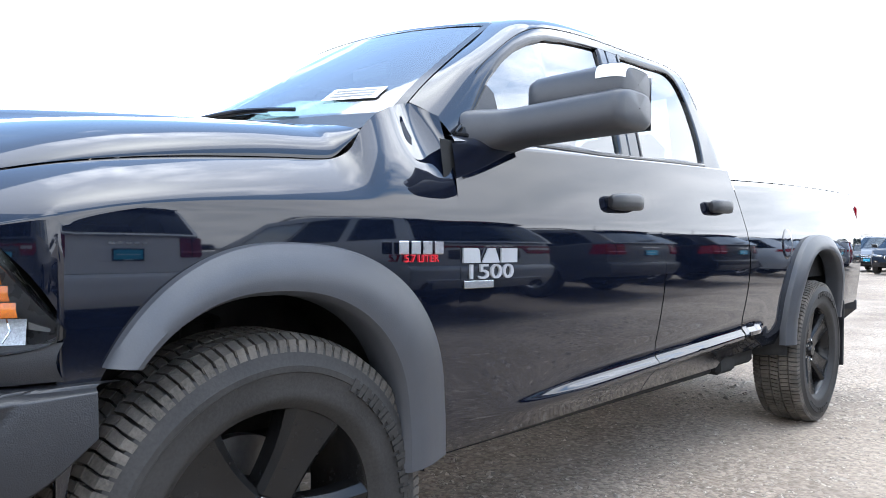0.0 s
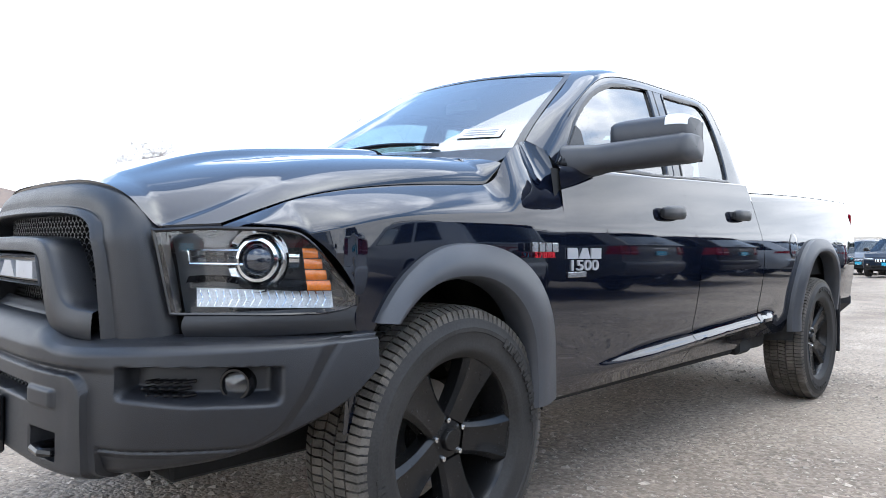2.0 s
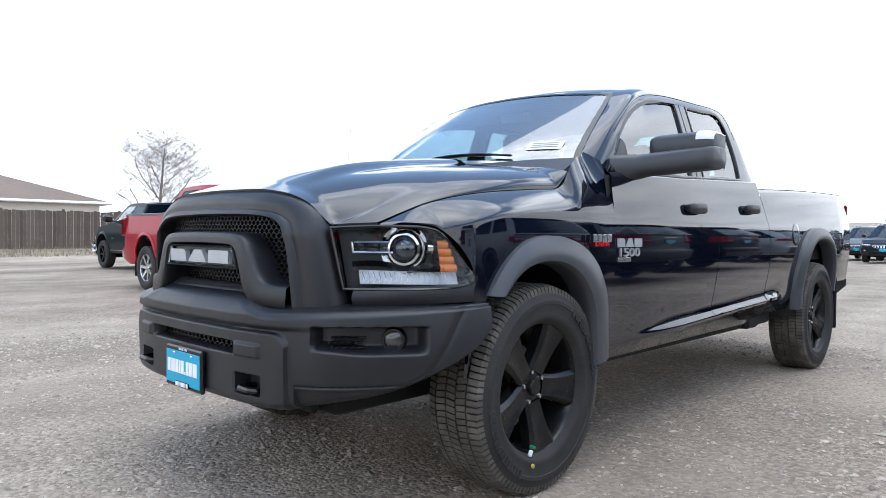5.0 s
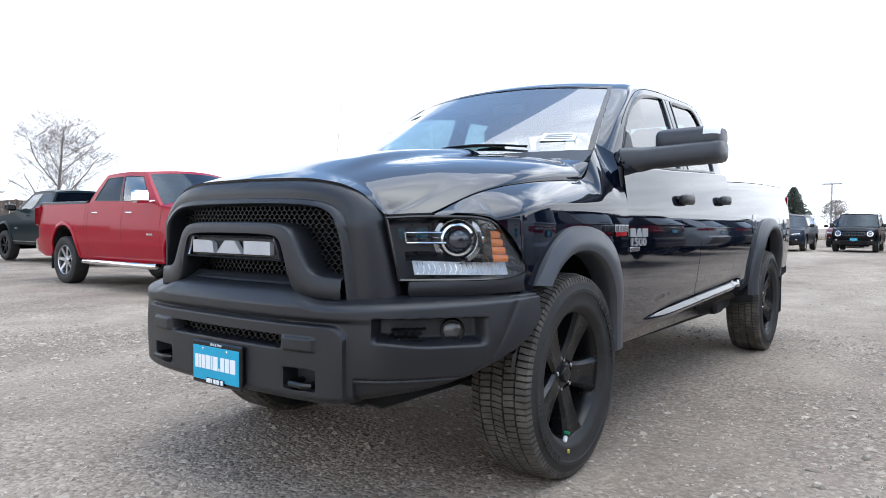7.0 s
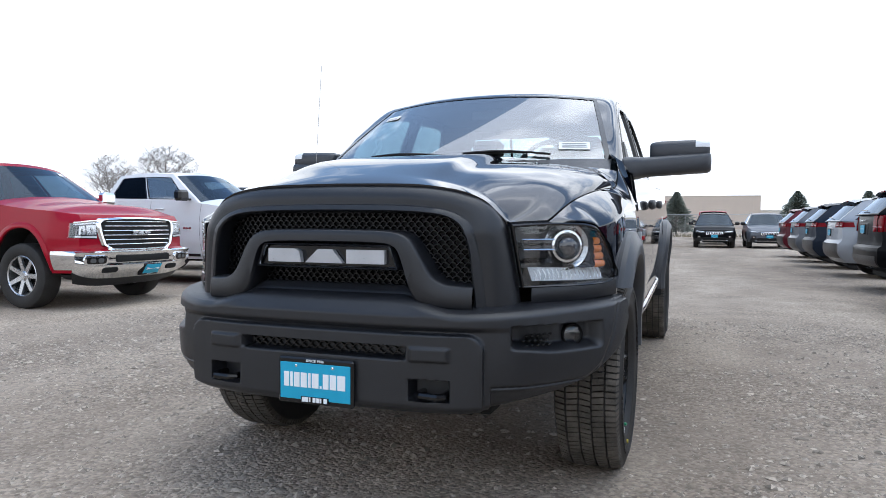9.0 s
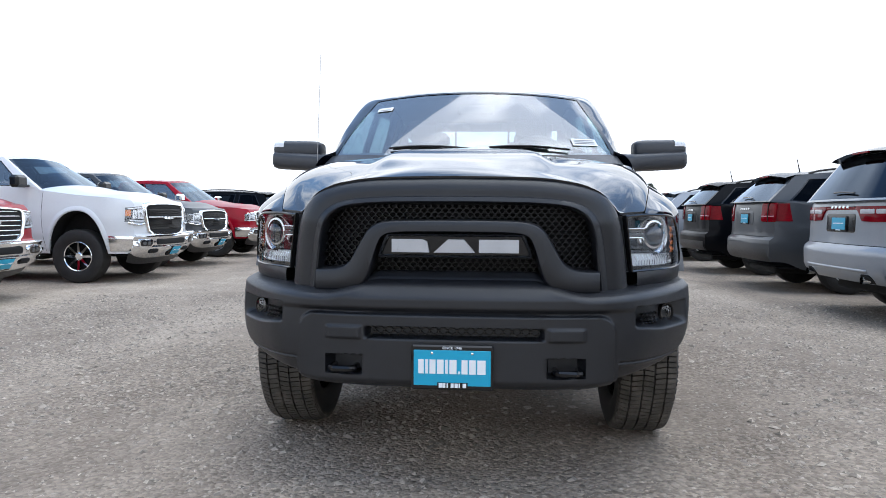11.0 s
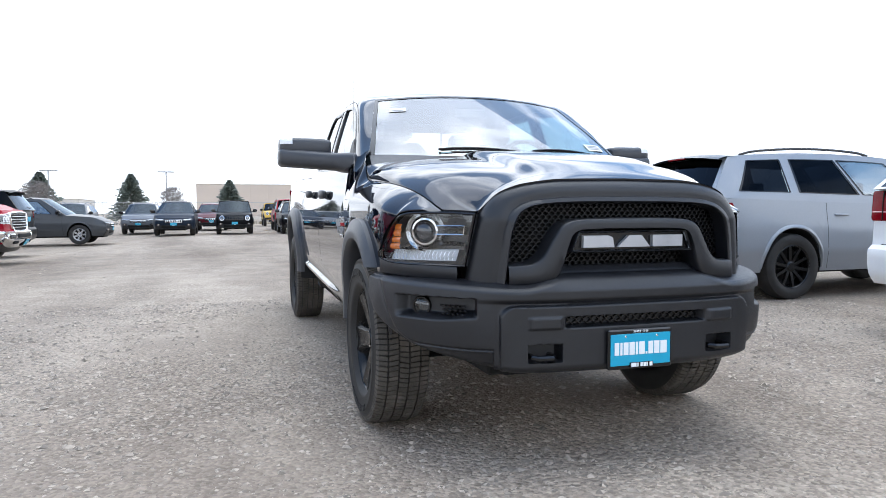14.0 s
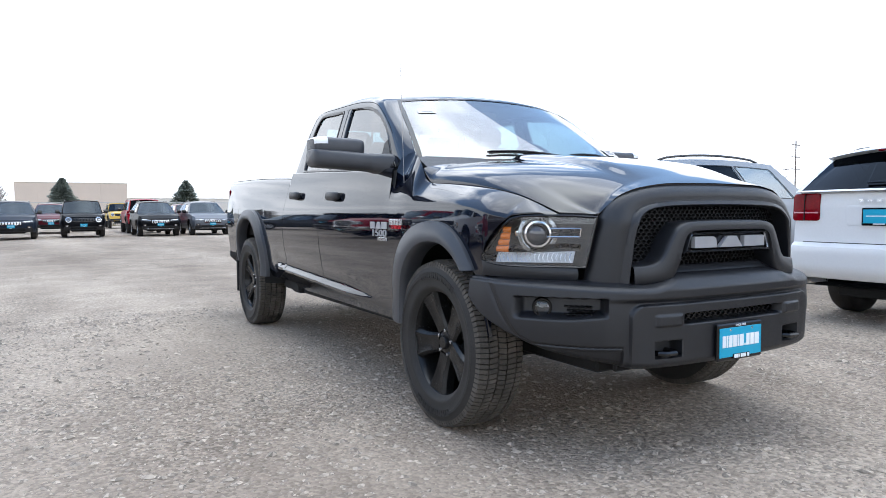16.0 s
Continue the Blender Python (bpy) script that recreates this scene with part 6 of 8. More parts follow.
def rounded(x0, x1, z0, z1, r, n=5):
    pts = []
    for cx, cz, a in ((x1 - r, z1 - r, 0), (x0 + r, z1 - r, 90), (x0 + r, z0 + r, 180), (x1 - r, z0 + r, 270)):
        for k in range(n + 1):
            t = radians(a + 90 * k / n)
            pts.append((cx + r * math.cos(t), cz + r * math.sin(t)))
    return pts


class Car:
    """A car from a few sizes: front axle at the origin, nose towards -y."""

    def __init__(self, name, label, category, at, colour, wheel, group="", **s):
        self.s = s
        self.root = thing(name, label, category, group, at)
        self.mat = CAR_PAINT[colour]
        self.wb, self.fo, self.ro, self.W = s["wb"], s["fo"], s["ro"], s["W"]
        self.belt = curve(*zip(*s["belt"]))
        self.sill = s.get("sill", 0.30)
        self.y0, self.y1 = -self.fo, self.wb + self.ro
        self.low = s.get("rear_sill", self.sill)
        self.front_p = curve(*zip(*s["front"]))
        self.rear_p = curve(*zip(*s["rear"]))
        self.arch = s["arch"]
        self.detail = s.get("detail", 2)
        self.build(wheel)

    def x(self, y, z):
        w = self.W
        f = max(0.0, (-self.fo + 0.55 - y) / 0.55)
        b = max(0.0, (y - self.y1 + 0.5) / 0.5)
        zb = self.belt(y)
        t = (z - self.sill) / max(zb - self.sill, 0.1)
        return w - 0.13 * f ** 2 - 0.07 * b ** 2 - 0.055 * max(0.0, 0.30 - t) / 0.30 - 0.045 * max(0.0, t - 0.62) / 0.38 * 1.0 - 0.012 * abs(t - 0.55)

    def end_y(self, y, x, z):
        """Moves the ends in and out by their profiles and rounds them in plan."""
        f = step(-self.fo + 0.5, -self.fo, y)
        b = step(self.y1 - 0.45, self.y1, y)
        a = min(abs(x) / self.W, 1.0)
        return y - f * (self.front_p(z) - self.s.get("bow", 0.16) * a ** 2.6) + b * (self.rear_p(z) - 0.11 * a ** 3)

    def skin(self, y, z, d=0.0):
        x = self.x(y, z)
        return (x + d, self.end_y(y, x, z), z)

    def nose(self, x, z, d=0.0):
        return (x, self.end_y(self.y0, x, z) - d, z)

    def tail(self, x, z, d=0.0):
        return (x, self.end_y(self.y1, x, z) + d, z)

    def bottom(self, y):
        z = self.sill + (self.low - self.sill) * step(self.wb + 0.45, self.y1 - 0.1, y)
        a, b = self.arch
        for yc in (0.0, self.wb):
            q = arch_z(y, yc, a, b, 0.30, 2.2)
            if q is not None:
                z = max(z, q)
        return z

    def build(self, wheel):
        s, R, M = self.s, self.root, self.mat
        k = self.detail
        a, b = self.arch
        ys = columns(self.y0, self.y1, 28 + 22 * k, [yc + sg * a for yc in (0, self.wb) for sg in (-1, 1)])

        def sidep(u, v):
            zb = self.bottom(u)
            z = zb + (self.belt(u) - zb) * v
            return self.skin(u, z)
        g = Geo().grid(sidep, ys, span(0, 1, 10 + 5 * k))
        both_sides("body_side", g, M, R)
        A, D = s["A"], s["D"]
        wr = s["wr"]
        # hood
        ya = A[0]

        def hoodp(u, v):
            y = self.y0 + (ya + 0.06 - self.y0) * v
            z = self.belt(y)
            x = u * self.x(y, z)
            crown = s.get("crown", 0.05) * (1 - abs(u) ** 2.5) * step(0, 0.25, v)
            return (x, self.end_y(y, x, z) + (-(s.get("wbow", 0.22)) * (1 - u * u) * step(0.5, 1, v)), z + crown)
        part("hood", Geo().grid(hoodp, span(-1, 1, 20), span(0, 1, 18)), M, R)
        part("front_fascia", Geo().grid(lambda u, v: self.nose(u * self.x(self.y0, self.sill + (self.belt(self.y0) - self.sill) * v), self.sill + (self.belt(self.y0) - self.sill) * v), span(-1, 1, 24), span(0, 1, 22)), s.get("nose_mat", M), R)
        part("rear_panel", Geo().grid(lambda u, v: self.tail(u * self.x(self.y1, self.low + (self.belt(self.y1) - self.low) * v), self.low + (self.belt(self.y1) - self.low) * v), span(-1, 1, 24), span(0, 1, 22)), M, R)
        # greenhouse
        roof_z = s["roof"]

        def gh(u, v, d=0.0):
            ya_, yd_ = A[0] + (A[2] - A[0]) * v, D[0] + (D[2] - D[0]) * v
            y = ya_ + (yd_ - ya_) * u
            yb = A[0] + (D[0] - A[0]) * u
            zb = self.belt(yb)
            zr = roof_z - 0.05 - s.get("drop", 0.03) * (2 * u - 0.9) ** 2
            z = zb + (zr - zb) * v
            xb = self.x(min(max(yb, self.y0 + 0.6), self.y1 - 0.02), zb)
            return (xb + (wr - xb) * v ** 1.15 + d, y, z)
        self.gh = gh
        wins = s["wins"]
        top = s.get("wtop", 0.86)
        low = s.get("wlow", 0.07)
        vs = span(low, top, 8)
        both_sides("belt_panel", Geo().grid(lambda u, v: gh(u, v), span(0, 1, 24), span(0, low, 3)), M, R)
        both_sides("roof_side", Geo().grid(lambda u, v: gh(u, v), span(0, 1, 24), span(top, 1.0, 5)), M, R)
        edges = [(0.0, 0.0)]
        for w in wins:
            edges += [(w[0], w[2]), (w[1], w[3])]
        edges.append((1.0, 1.0))
        for i in range(0, len(edges), 2):
            e0, e1 = edges[i], edges[i + 1]
            both_sides("pillar", Geo().grid(lambda u, v: gh((e0[0] + (e0[1] - e0[0]) * v) * (1 - u) + (e1[0] + (e1[1] - e1[0]) * v) * u, v, 0.001), span(0, 1, 3), vs), M, R)
        for i, w in enumerate(wins):
            def pane(u, v):
                return gh((w[0] + (w[2] - w[0]) * v) * (1 - u) + (w[1] + (w[3] - w[1]) * v) * u, v, -0.004)
            p = both_sides("side_window", Geo().grid(pane, span(0, 1, 5), vs), GLASS if i == 0 else PRIVACY, R)
            fr = Geo()
            for u0, u1, v0, v1 in ((-0.01, 1.01, low - 0.005, low + 0.015), (-0.01, 1.01, top - 0.015, top + 0.005)):
                fr.grid(lambda u, v: Vector(pane(u, v)) + Vector((0.008, 0, 0)), span(u0, u1, 6), (v0, v1))
            q = 0.03 / max(0.2, (w[1] - w[0]) * (D[0] - A[0]))
            for u0 in (-q, 1.0):
                fr.grid(lambda u, v: Vector(pane(u, v)) + Vector((0.008, 0, 0)), (u0, u0 + q), vs)
            for kk, o in enumerate(p):
                part("window_frame", fr.flip_x() if kk else fr, s.get("frame_mat", GLOSS_BLACK), o)

        def across(e, bow, rise):
            def f(u, v):
                p = gh(e, v)
                return (u * p[0], p[1] + bow(v) * (1 - u * u), p[2] + rise * v * (1 - u * u))
            return f
        ws = across(0.0, lambda v: -s.get("wbow", 0.22) * (1 - 0.5 * v), s.get("rcrown", 0.05))
        self.ws = ws
        part("windshield", Geo().grid(ws, span(-0.95, 0.95, 16), span(0.03, 0.93, 10)), CAR_GLASS, R, "tinted windshield")
        g = Geo().grid(ws, span(-1, 1, 16), (0.93, 1.0)).grid(ws, span(-1, 1, 16), (0.0, 0.03))
        for sg in (-1, 1):
            g.grid(ws, (sg * 0.95, sg * 1.0), span(0, 1, 10))
        part("windshield_frame", g, M, R)
        g = Geo()
        bl = across(1.0, lambda v: s.get("rbow", 0.07) * (1 - 0.4 * v), s.get("rcrown", 0.05))
        self.bl = bl
        g.grid(bl, span(-1, 1, 16), (0.90, 0.95, 1.0)).grid(bl, span(-1, 1, 16), (0.0, 0.04))
        for sg in (-1, 1):
            g.grid(bl, (sg * 0.93, sg * 1.0), span(0, 1, 10))
        part("rear_frame", g, M, R)
        part("rear_glass", Geo().grid(bl, span(-0.93, 0.93, 12), span(0.04, 0.90, 8)), PRIVACY, R, "dark rear glass")
        part("roof", Geo().grid(lambda u, v: (lambda p, q: (u * p[0], p[1] + ((-s.get("wbow", 0.22) * 0.5) * (1 - v) ** 3 + s.get("rbow", 0.07) * 0.6 * v ** 3) * (1 - u * u), p[2] + s.get("rcrown", 0.05) * (1 - u * u)))(gh(v, 1.0), 0), span(-1, 1, 16), span(0, 1, 20)), M, R)
        # inside, underside, arches
        g = Geo().grid(lambda u, v: (u * (self.W - 0.10), self.y0 + 0.25 + (self.y1 - self.y0 - 0.45) * v, self.sill + 0.03), (-1, 1), (0, 1))
        g.box((-self.W * 0.55, self.y0 + 0.2, self.sill - 0.06), (self.W * 0.55, self.y1 - 0.25, self.sill + 0.05), 0.02)
        g.grid(lambda u, v: (u * (self.W - 0.16), A[0] - 0.05 + 0.5 * v, self.belt(A[0]) - 0.02 - 0.02 * v), (-1, 1), (0, 1))
        part("underbody", g, DARK, R)
        if k >= 1:
            rows_ = [A[2] + 0.05] + ([A[2] + 0.95] if D[2] - A[2] > 1.0 else [])
            for yy in rows_:
                for sg in (-1, 1):
                    zb = self.belt(yy)
                    st = Geo().box((sg * 0.38 - 0.23, yy + 0.02, zb - 0.45), (sg * 0.38 + 0.23, yy + 0.18, zb + 0.12), 0.06).box((sg * 0.38 - 0.12, yy + 0.06, zb + 0.13), (sg * 0.38 + 0.12, yy + 0.15, zb + 0.28), 0.03)
                    part("seat", st, SEAT, R)
        for yc in (0.0, self.wb):
            o = arch_outline(yc, a + 0.003, b + 0.003, 0.30, 2.2, (self.sill, self.sill), 28)
            g = Geo().grid(lambda u, v: (self.x(o[u][0], o[u][1]) - 0.004 - 0.32 * v, o[u][0], o[u][1]), range(len(o)), (0, 1))
            g.grid(lambda u, v: (self.W - 0.34, yc - a + 2 * a * u, self.sill + (b + 0.3 - self.sill) * v), (0, 1), (0, 1))
            both_sides("wheel_housing", g, DARK, R)
            if s.get("flare"):
                w_ = s["flare"]
                o2 = arch_outline(yc, a + w_, b + w_, 0.30, 2.2, (self.sill, self.sill), 28)
                g = Geo().ribbon(o2, o, [(0, -0.01), (0.02, 0.004), (0.3, 0.016), (0.8, 0.020), (1.0, 0.012), (1.0, -0.03)], lambda p, d: (self.x(p[0], p[1]) + d, self.end_y(p[0], self.W, p[1]), p[1]))
                both_sides("wheel_lip", g, s.get("flare_mat", M), R)
        rm, ty, bk, spk, nsp = WHEELS[wheel]
        rad = max(v.co.z for v in ty.vertices)
        for sx in (1, -1):
            for yc in (0.0, self.wb):
                w = part("wheel", rm, None, R, at=pose(sx * (self.W - 0.135), yc, rad - 0.003, 20 * yc, 0, 0 if sx > 0 else 180))
                part("tyre", ty, None, w)
                part("brake_backing", bk, None, w)
                for q in range(nsp):
                    part("spoke", spk, None, w, at=pose(0, 0, 0, 360 * q / nsp, 0, 0))

    # pieces on the skin
    def on(self, where, outline, mat, name, d0=-0.004, d1=0.012, parent=None, label=""):
        f = {"nose": self.nose, "tail": self.tail}[where]
        g = Geo()
        n = len(outline)
        cx, cz = sum(p[0] for p in outline) / n, sum(p[1] for p in outline) / n
        g.ribbon(outline, [(cx, cz)] * n, [(0, d0), (0.0, d1 * 0.6), (0.04, d1), (0.2, d1), (0.4, d1), (0.6, d1), (0.8, d1), (0.999, d1)], lambda p, d: f(p[0], p[1], d), closed=True)
        return part(name, g, mat, parent or self.root, label)

    def bar(self, where, x0, x1, z, h, d, mat, name, parent=None, n=14, label=""):
        f = {"nose": self.nose, "tail": self.tail}[where]
        zz = z if callable(z) else (lambda x: z)
        g = Geo().grid(lambda x, t: f(x, zz(x) + h / 2 * math.sin(t), d * (0.2 + 0.8 * math.cos(t)) - 0.002), span(x0, x1, n), span(-math.pi / 2, math.pi / 2, 6))
        return part(name, g, mat, parent or self.root, label)

    def strip(self, y0, y1, z, h, d, mat, name, label="", n=16):
        zz = z if callable(z) else (lambda y: z)
        g = Geo().grid(lambda y, t: self.skin(y, zz(y) + h / 2 * math.sin(t), d * math.cos(t) - 0.001), span(y0, y1, n), span(-math.pi / 2, math.pi / 2, 6))
        return both_sides(name, g, mat, self.root, label)

    def plate(self, where, x, z, w=0.31, h=0.16, mat=None, lift=0.0):
        p = self.on(where, rounded(x - w / 2, x + w / 2, z - h / 2, z + h / 2, 0.008, 2), GLOSS_BLACK, "licence_plate_frame", 0.0, 0.02 + lift)
        self.on(where, rounded(x - w / 2 + 0.012, x + w / 2 - 0.012, z - h / 2 + 0.02, z + h / 2 - 0.014, 0.004, 2), mat or PLATE_BLUE, "plate", 0.015, 0.024 + lift, p, "blue dealer plate")
        self.bar(where, x - w * 0.36, x + w * 0.36, z + 0.006, h * 0.30, 0.027 + lift, WHITE_INK, "plate_bar", p, 3)
        self.bar(where, x - w * 0.16, x + w * 0.16, z - h * 0.40, h * 0.12, 0.026 + lift, WHITE_INK, "frame_bar", p, 3)

    def seams(self, ys, z0=None):
        g = Geo()
        for y in ys:
            zb = self.bottom(y) + 0.03
            g.grid(lambda t, v: self.skin(y + 0.006 * v + 0.04 * math.sin(t * 2.2), zb + (self.belt(y) - 0.01 - zb) * t, 0.0012), span(0, 1, 12), (0, 1))
        return both_sides("door_seam", g, DARK, self.root)

    def handles(self, ys, z, mat=None):
        for y in ys:
            g = Geo().tube([self.skin(y + t, z, 0.004 + 0.028 * math.sin(math.pi * (t / 0.2))) for t in span(0, 0.2, 8)], 0.013, 8)
            both_sides("door_handle", g, mat or self.mat, self.root)

    def mirrors(self, y, z, mat=None, tow=False):
        x0 = self.x(y, z)
        g = Geo().box((x0 - 0.02, y - 0.02, z - 0.02), (x0 + 0.10, y + 0.04, z + 0.02), 0.012)
        g.box((x0 + 0.07, y - 0.06, z - 0.03), (x0 + (0.32 if tow else 0.27), y + 0.10, z + (0.16 if tow else 0.13)), 0.04)
        both_sides("door_mirror", g, mat or GLOSS_BLACK, self.root)

    def rails(self, mat=None, v=0.93):
        g = Geo().tube([Vector(self.gh(u, 1.0)) + Vector((-0.03, 0, 0.045 * math.sin(math.pi * min(1, max(0, (u - 0.12) / 0.8))) ** 0.4 + 0.01)) for u in span(0.12, 0.92, 14)], 0.016, 8)
        both_sides("roof_rail", g, mat or GLOSS_BLACK, self.root)

    def spoiler(self, mat=None):
        p = self.gh(1.0, 1.0)
        g = Geo().grid(lambda u, v: (u * (p[0] + 0.01), p[1] - 0.10 + 0.24 * v + 0.05 * (1 - u * u), p[2] + 0.055 * (1 - u * u) + 0.012 - 0.05 * v * v), span(-1, 1, 16), span(0, 1, 6))
        g.grid(lambda u, v: (u * (p[0] + 0.01), p[1] + 0.14 - 0.2 * v + 0.05 * (1 - u * u), p[2] + 0.055 * (1 - u * u) - 0.038 - 0.02 * math.sin(3.1 * v)), span(-1, 1, 16), span(0, 1, 4))
        part("roof_spoiler", g, mat or self.mat, self.root)
        part("brake_lamp", Geo().box((-0.16, p[1] + 0.165, p[2] - 0.005), (0.16, p[1] + 0.192, p[2] + 0.015), 0.005), REDLENS, self.root)

    def wiper(self):
        g = Geo().tube([Vector(self.bl(u, 0.10 + 0.05 * math.sin(3.14 * (u + 0.5)))) + Vector((0, 0.02, 0.01)) for u in span(-0.35, 0.15, 8)], 0.010, 6)
        part("rear_wiper", g, GLOSS_BLACK, self.root)

    def whip(self):
        p = Vector(self.gh(0.86, 1.0))
        part("antenna", Geo().tube([(0, p.y, p.z + 0.05), (0, p.y + 0.05, p.z + 0.26)], [0.012, 0.004], 6), GLOSS_BLACK, self.root)


def pickup(label, at, colour, wheel, style, group="trucks in the west row", tall=0.0, detail=2):
    t = tall
    c = Car("pickup_truck", label, "pickup truck", at, colour, wheel, group, wb=3.57 + t * 0.8, fo=0.92, ro=1.20, W=1.0, sill=0.46, arch=(0.475, 0.72 + t), detail=detail,
            belt=[(-0.94, 1.19 + t), (-0.7, 1.215 + t), (0.0, 1.265 + t), (0.6, 1.335 + t), (0.9, 1.36 + t), (2.0, 1.385 + t), (2.8, 1.40 + t), (3.2, 1.395 + t), (4.9, 1.40 + t)],
            front=[(0.40, -0.02), (0.50, 0.06), (0.64, 0.085), (0.72, 0.08), (0.765, 0.03), (1.0, 0.02), (1.12 + t, 0.0), (1.2 + t, -0.06)], rear=[(0.46, -0.1), (0.56, 0.12), (0.74, 0.12), (0.78, 0.0), (1.4 + t, 0.0)],
            A=(0.60, 0, 1.36, 0), D=(2.74, 0, 2.58, 0), roof=1.95 + t * 0.9, wr=0.72, crown=0.10, wins=[(0.13, 0.50, 0.10, 0.50), (0.54, 0.93, 0.54, 0.90)], flare=0.075, bow=0.14,
            frame_mat=GLOSS_BLACK)
    R = c.root
    # grille
    shape = polyline([(-0.50, 0.735), (-0.60, 0.80), (-0.655, 0.98 + t * 0.5), (-0.665, 1.10 + t), (-0.61, 1.145 + t), (-0.30, 1.165 + t), (0.0, 1.170 + t), (0.30, 1.165 + t), (0.61, 1.145 + t), (0.665, 1.10 + t), (0.655, 0.98 + t * 0.5), (0.60, 0.80), (0.50, 0.735), (0.0, 0.728)], 84, smooth=False, closed=True)
    inner = [(x * 0.90, (z - 0.96 - t * 0.5) * 0.84 + 0.96 + t * 0.5) for x, z in shape]
    gr = part("grille", Geo().ribbon(shape, inner, [(-0.02, 0.0), (0, 0.015), (0.3, 0.035), (0.8, 0.030), (1.0, 0.0), (1.0, -0.02)], lambda p, d: c.nose(p[0], p[1], d), closed=True), CHROME, R, "chrome grille surround")
    c.on("nose", inner, DARK, "grille_opening", -0.004, 0.007, gr)
    if style == "billet":
        for i in range(6):
            z = 0.815 + 0.058 * i
            w = 0.52 + 0.05 * math.sin(i / 5 * 3.14)
            c.bar("nose", -w, w, z, 0.020, 0.022, CHROME, "grille_bar", gr)
    else:
        g = Geo()
        for j in range(7 + int(t * 30)):
            z = 0.85 + 0.036 * j
            if z > 1.07 + t:
                break
            for sgn in (-1, 1):
                pts = [c.nose(x, z + sgn * 0.014 * (1 if (k % 2) else -1), 0.014) for k, x in enumerate(span(-0.54, 0.54, 26))]
                g.tube(pts, 0.005, 4)
        part("grille_mesh", g, GLOSS_BLACK, gr, kind="stuff")
        c.bar("nose", -0.56, 0.56, 0.975 + t * 0.5, 0.030, 0.030, CHROME, "grille_bar", gr)
    for o in letter_blocks(0.30):
        part("badge_block", Geo().prism([(x, 0.965 + t * 0.5 + z * 1.35) for x, z in o], lambda p, d: c.nose(p[0], p[1], d), 0.02, 0.045), CHROME, gr, "bright metal block")
    # lamps
    for sx in (1, -1):
        def lampf(u, v, d):
            x = 0.650 + 0.315 * u
            z = 0.885 + t * 0.55 + 0.014 * u + (0.220 + t * 0.40 - 0.040 * u) * v
            p = c.nose(min(x, c.x(c.y0, z)), z, d)
            if u > 0.78:
                q = c.skin(c.y0 + 0.11 * (u - 0.78) / 0.22, z, d)
                k2 = (u - 0.78) / 0.22
                p = tuple(p[i] + (q[i] - p[i]) * k2 for i in range(3))
            return (p[0] * sx, p[1], p[2])

        def patch(u0, u1, v0, v1, d, mat, name, parent):
            return part(name, Geo().grid(lambda u, v: lampf(u, v, d), span(u0, u1, 10), span(v0, v1, 5)), mat, parent)
        hl = part("headlight", Geo().grid(lambda u, v: lampf(u, v, 0.002), span(0, 1, 14), span(0, 1, 6)), LAMP_INSIDE, R, "clear headlight")
        patch(0.05, 0.44, 0.22, 0.82, 0.012, LAMP_CHROME, "lamp_reflector", hl)
        patch(0.48, 0.86, 0.24, 0.80, 0.012, LAMP_CHROME, "lamp_reflector", hl)
        for u0 in (0.16, 0.57):
            patch(u0, u0 + 0.15, 0.36, 0.68, 0.017, CLEAR, "projector_lens", hl)
            patch(u0 + 0.02, u0 + 0.13, 0.40, 0.62, 0.015, SMOKED, "projector", hl)
        patch(0.04, 0.92, 0.05, 0.16, 0.014, WHITE_PLASTIC, "lamp_strip", hl)
        patch(0.03, 0.96, 0.88, 0.97, 0.014, LAMP_CHROME, "lamp_brow", hl)
        patch(0.90, 0.99, 0.40, 0.85, 0.013, AMBER if tall else LAMP_INSIDE, "side_marker", hl)
        part("headlight_lens", Geo().grid(lambda u, v: lampf(u, v, 0.022), span(0, 1, 14), span(0, 1, 6)), CLEAR, hl)
        brow = Geo()
        if style == "billet":
            brow.tube([lampf(u, 1.03, 0.014) for u in span(0.0, 0.95, 12)], 0.013, 6)
        else:
            brow.tube([lampf(u, -0.06 - 0.10 * math.sin(3.14 * u), 0.012) for u in span(0.0, 0.95, 12)], 0.016, 6)
        part("lamp_trim", brow, CHROME, hl, "chrome lamp trim")
    # bumper, lower in the middle, with a rolled top edge
    def bump(x, v):
        lo = 0.375 + 0.11 * (abs(x) / 0.985) ** 5
        roll = 0.030 * math.exp(-((v - 0.93) / 0.07) ** 2) + 0.016 * math.exp(-((v - 0.42) / 0.10) ** 2)
        return c.nose(x, lo + (0.735 - lo) * v, 0.018 + 0.012 * math.sin(3.14 * v) + roll - 0.012 * (1 - v) ** 3)
    g = Geo().grid(bump, span(-0.985, 0.985, 48), span(0, 1, 18))
    for sx in (-1, 1):
        g.grid(lambda y, v: (lambda p: (sx * p[0], p[1], p[2]))(c.skin(y, 0.50 + 0.235 * v, 0.010 + 0.014 * math.sin(3.14 * v))), span(-0.94, -0.52, 10), span(0, 1, 8))
    bu = part("front_bumper", g, CHROME, R, "chrome front bumper")
    c.on("nose", rounded(-0.47, 0.47, 0.585, 0.675, 0.03), DARK, "bumper_opening", 0.0, 0.046, bu)
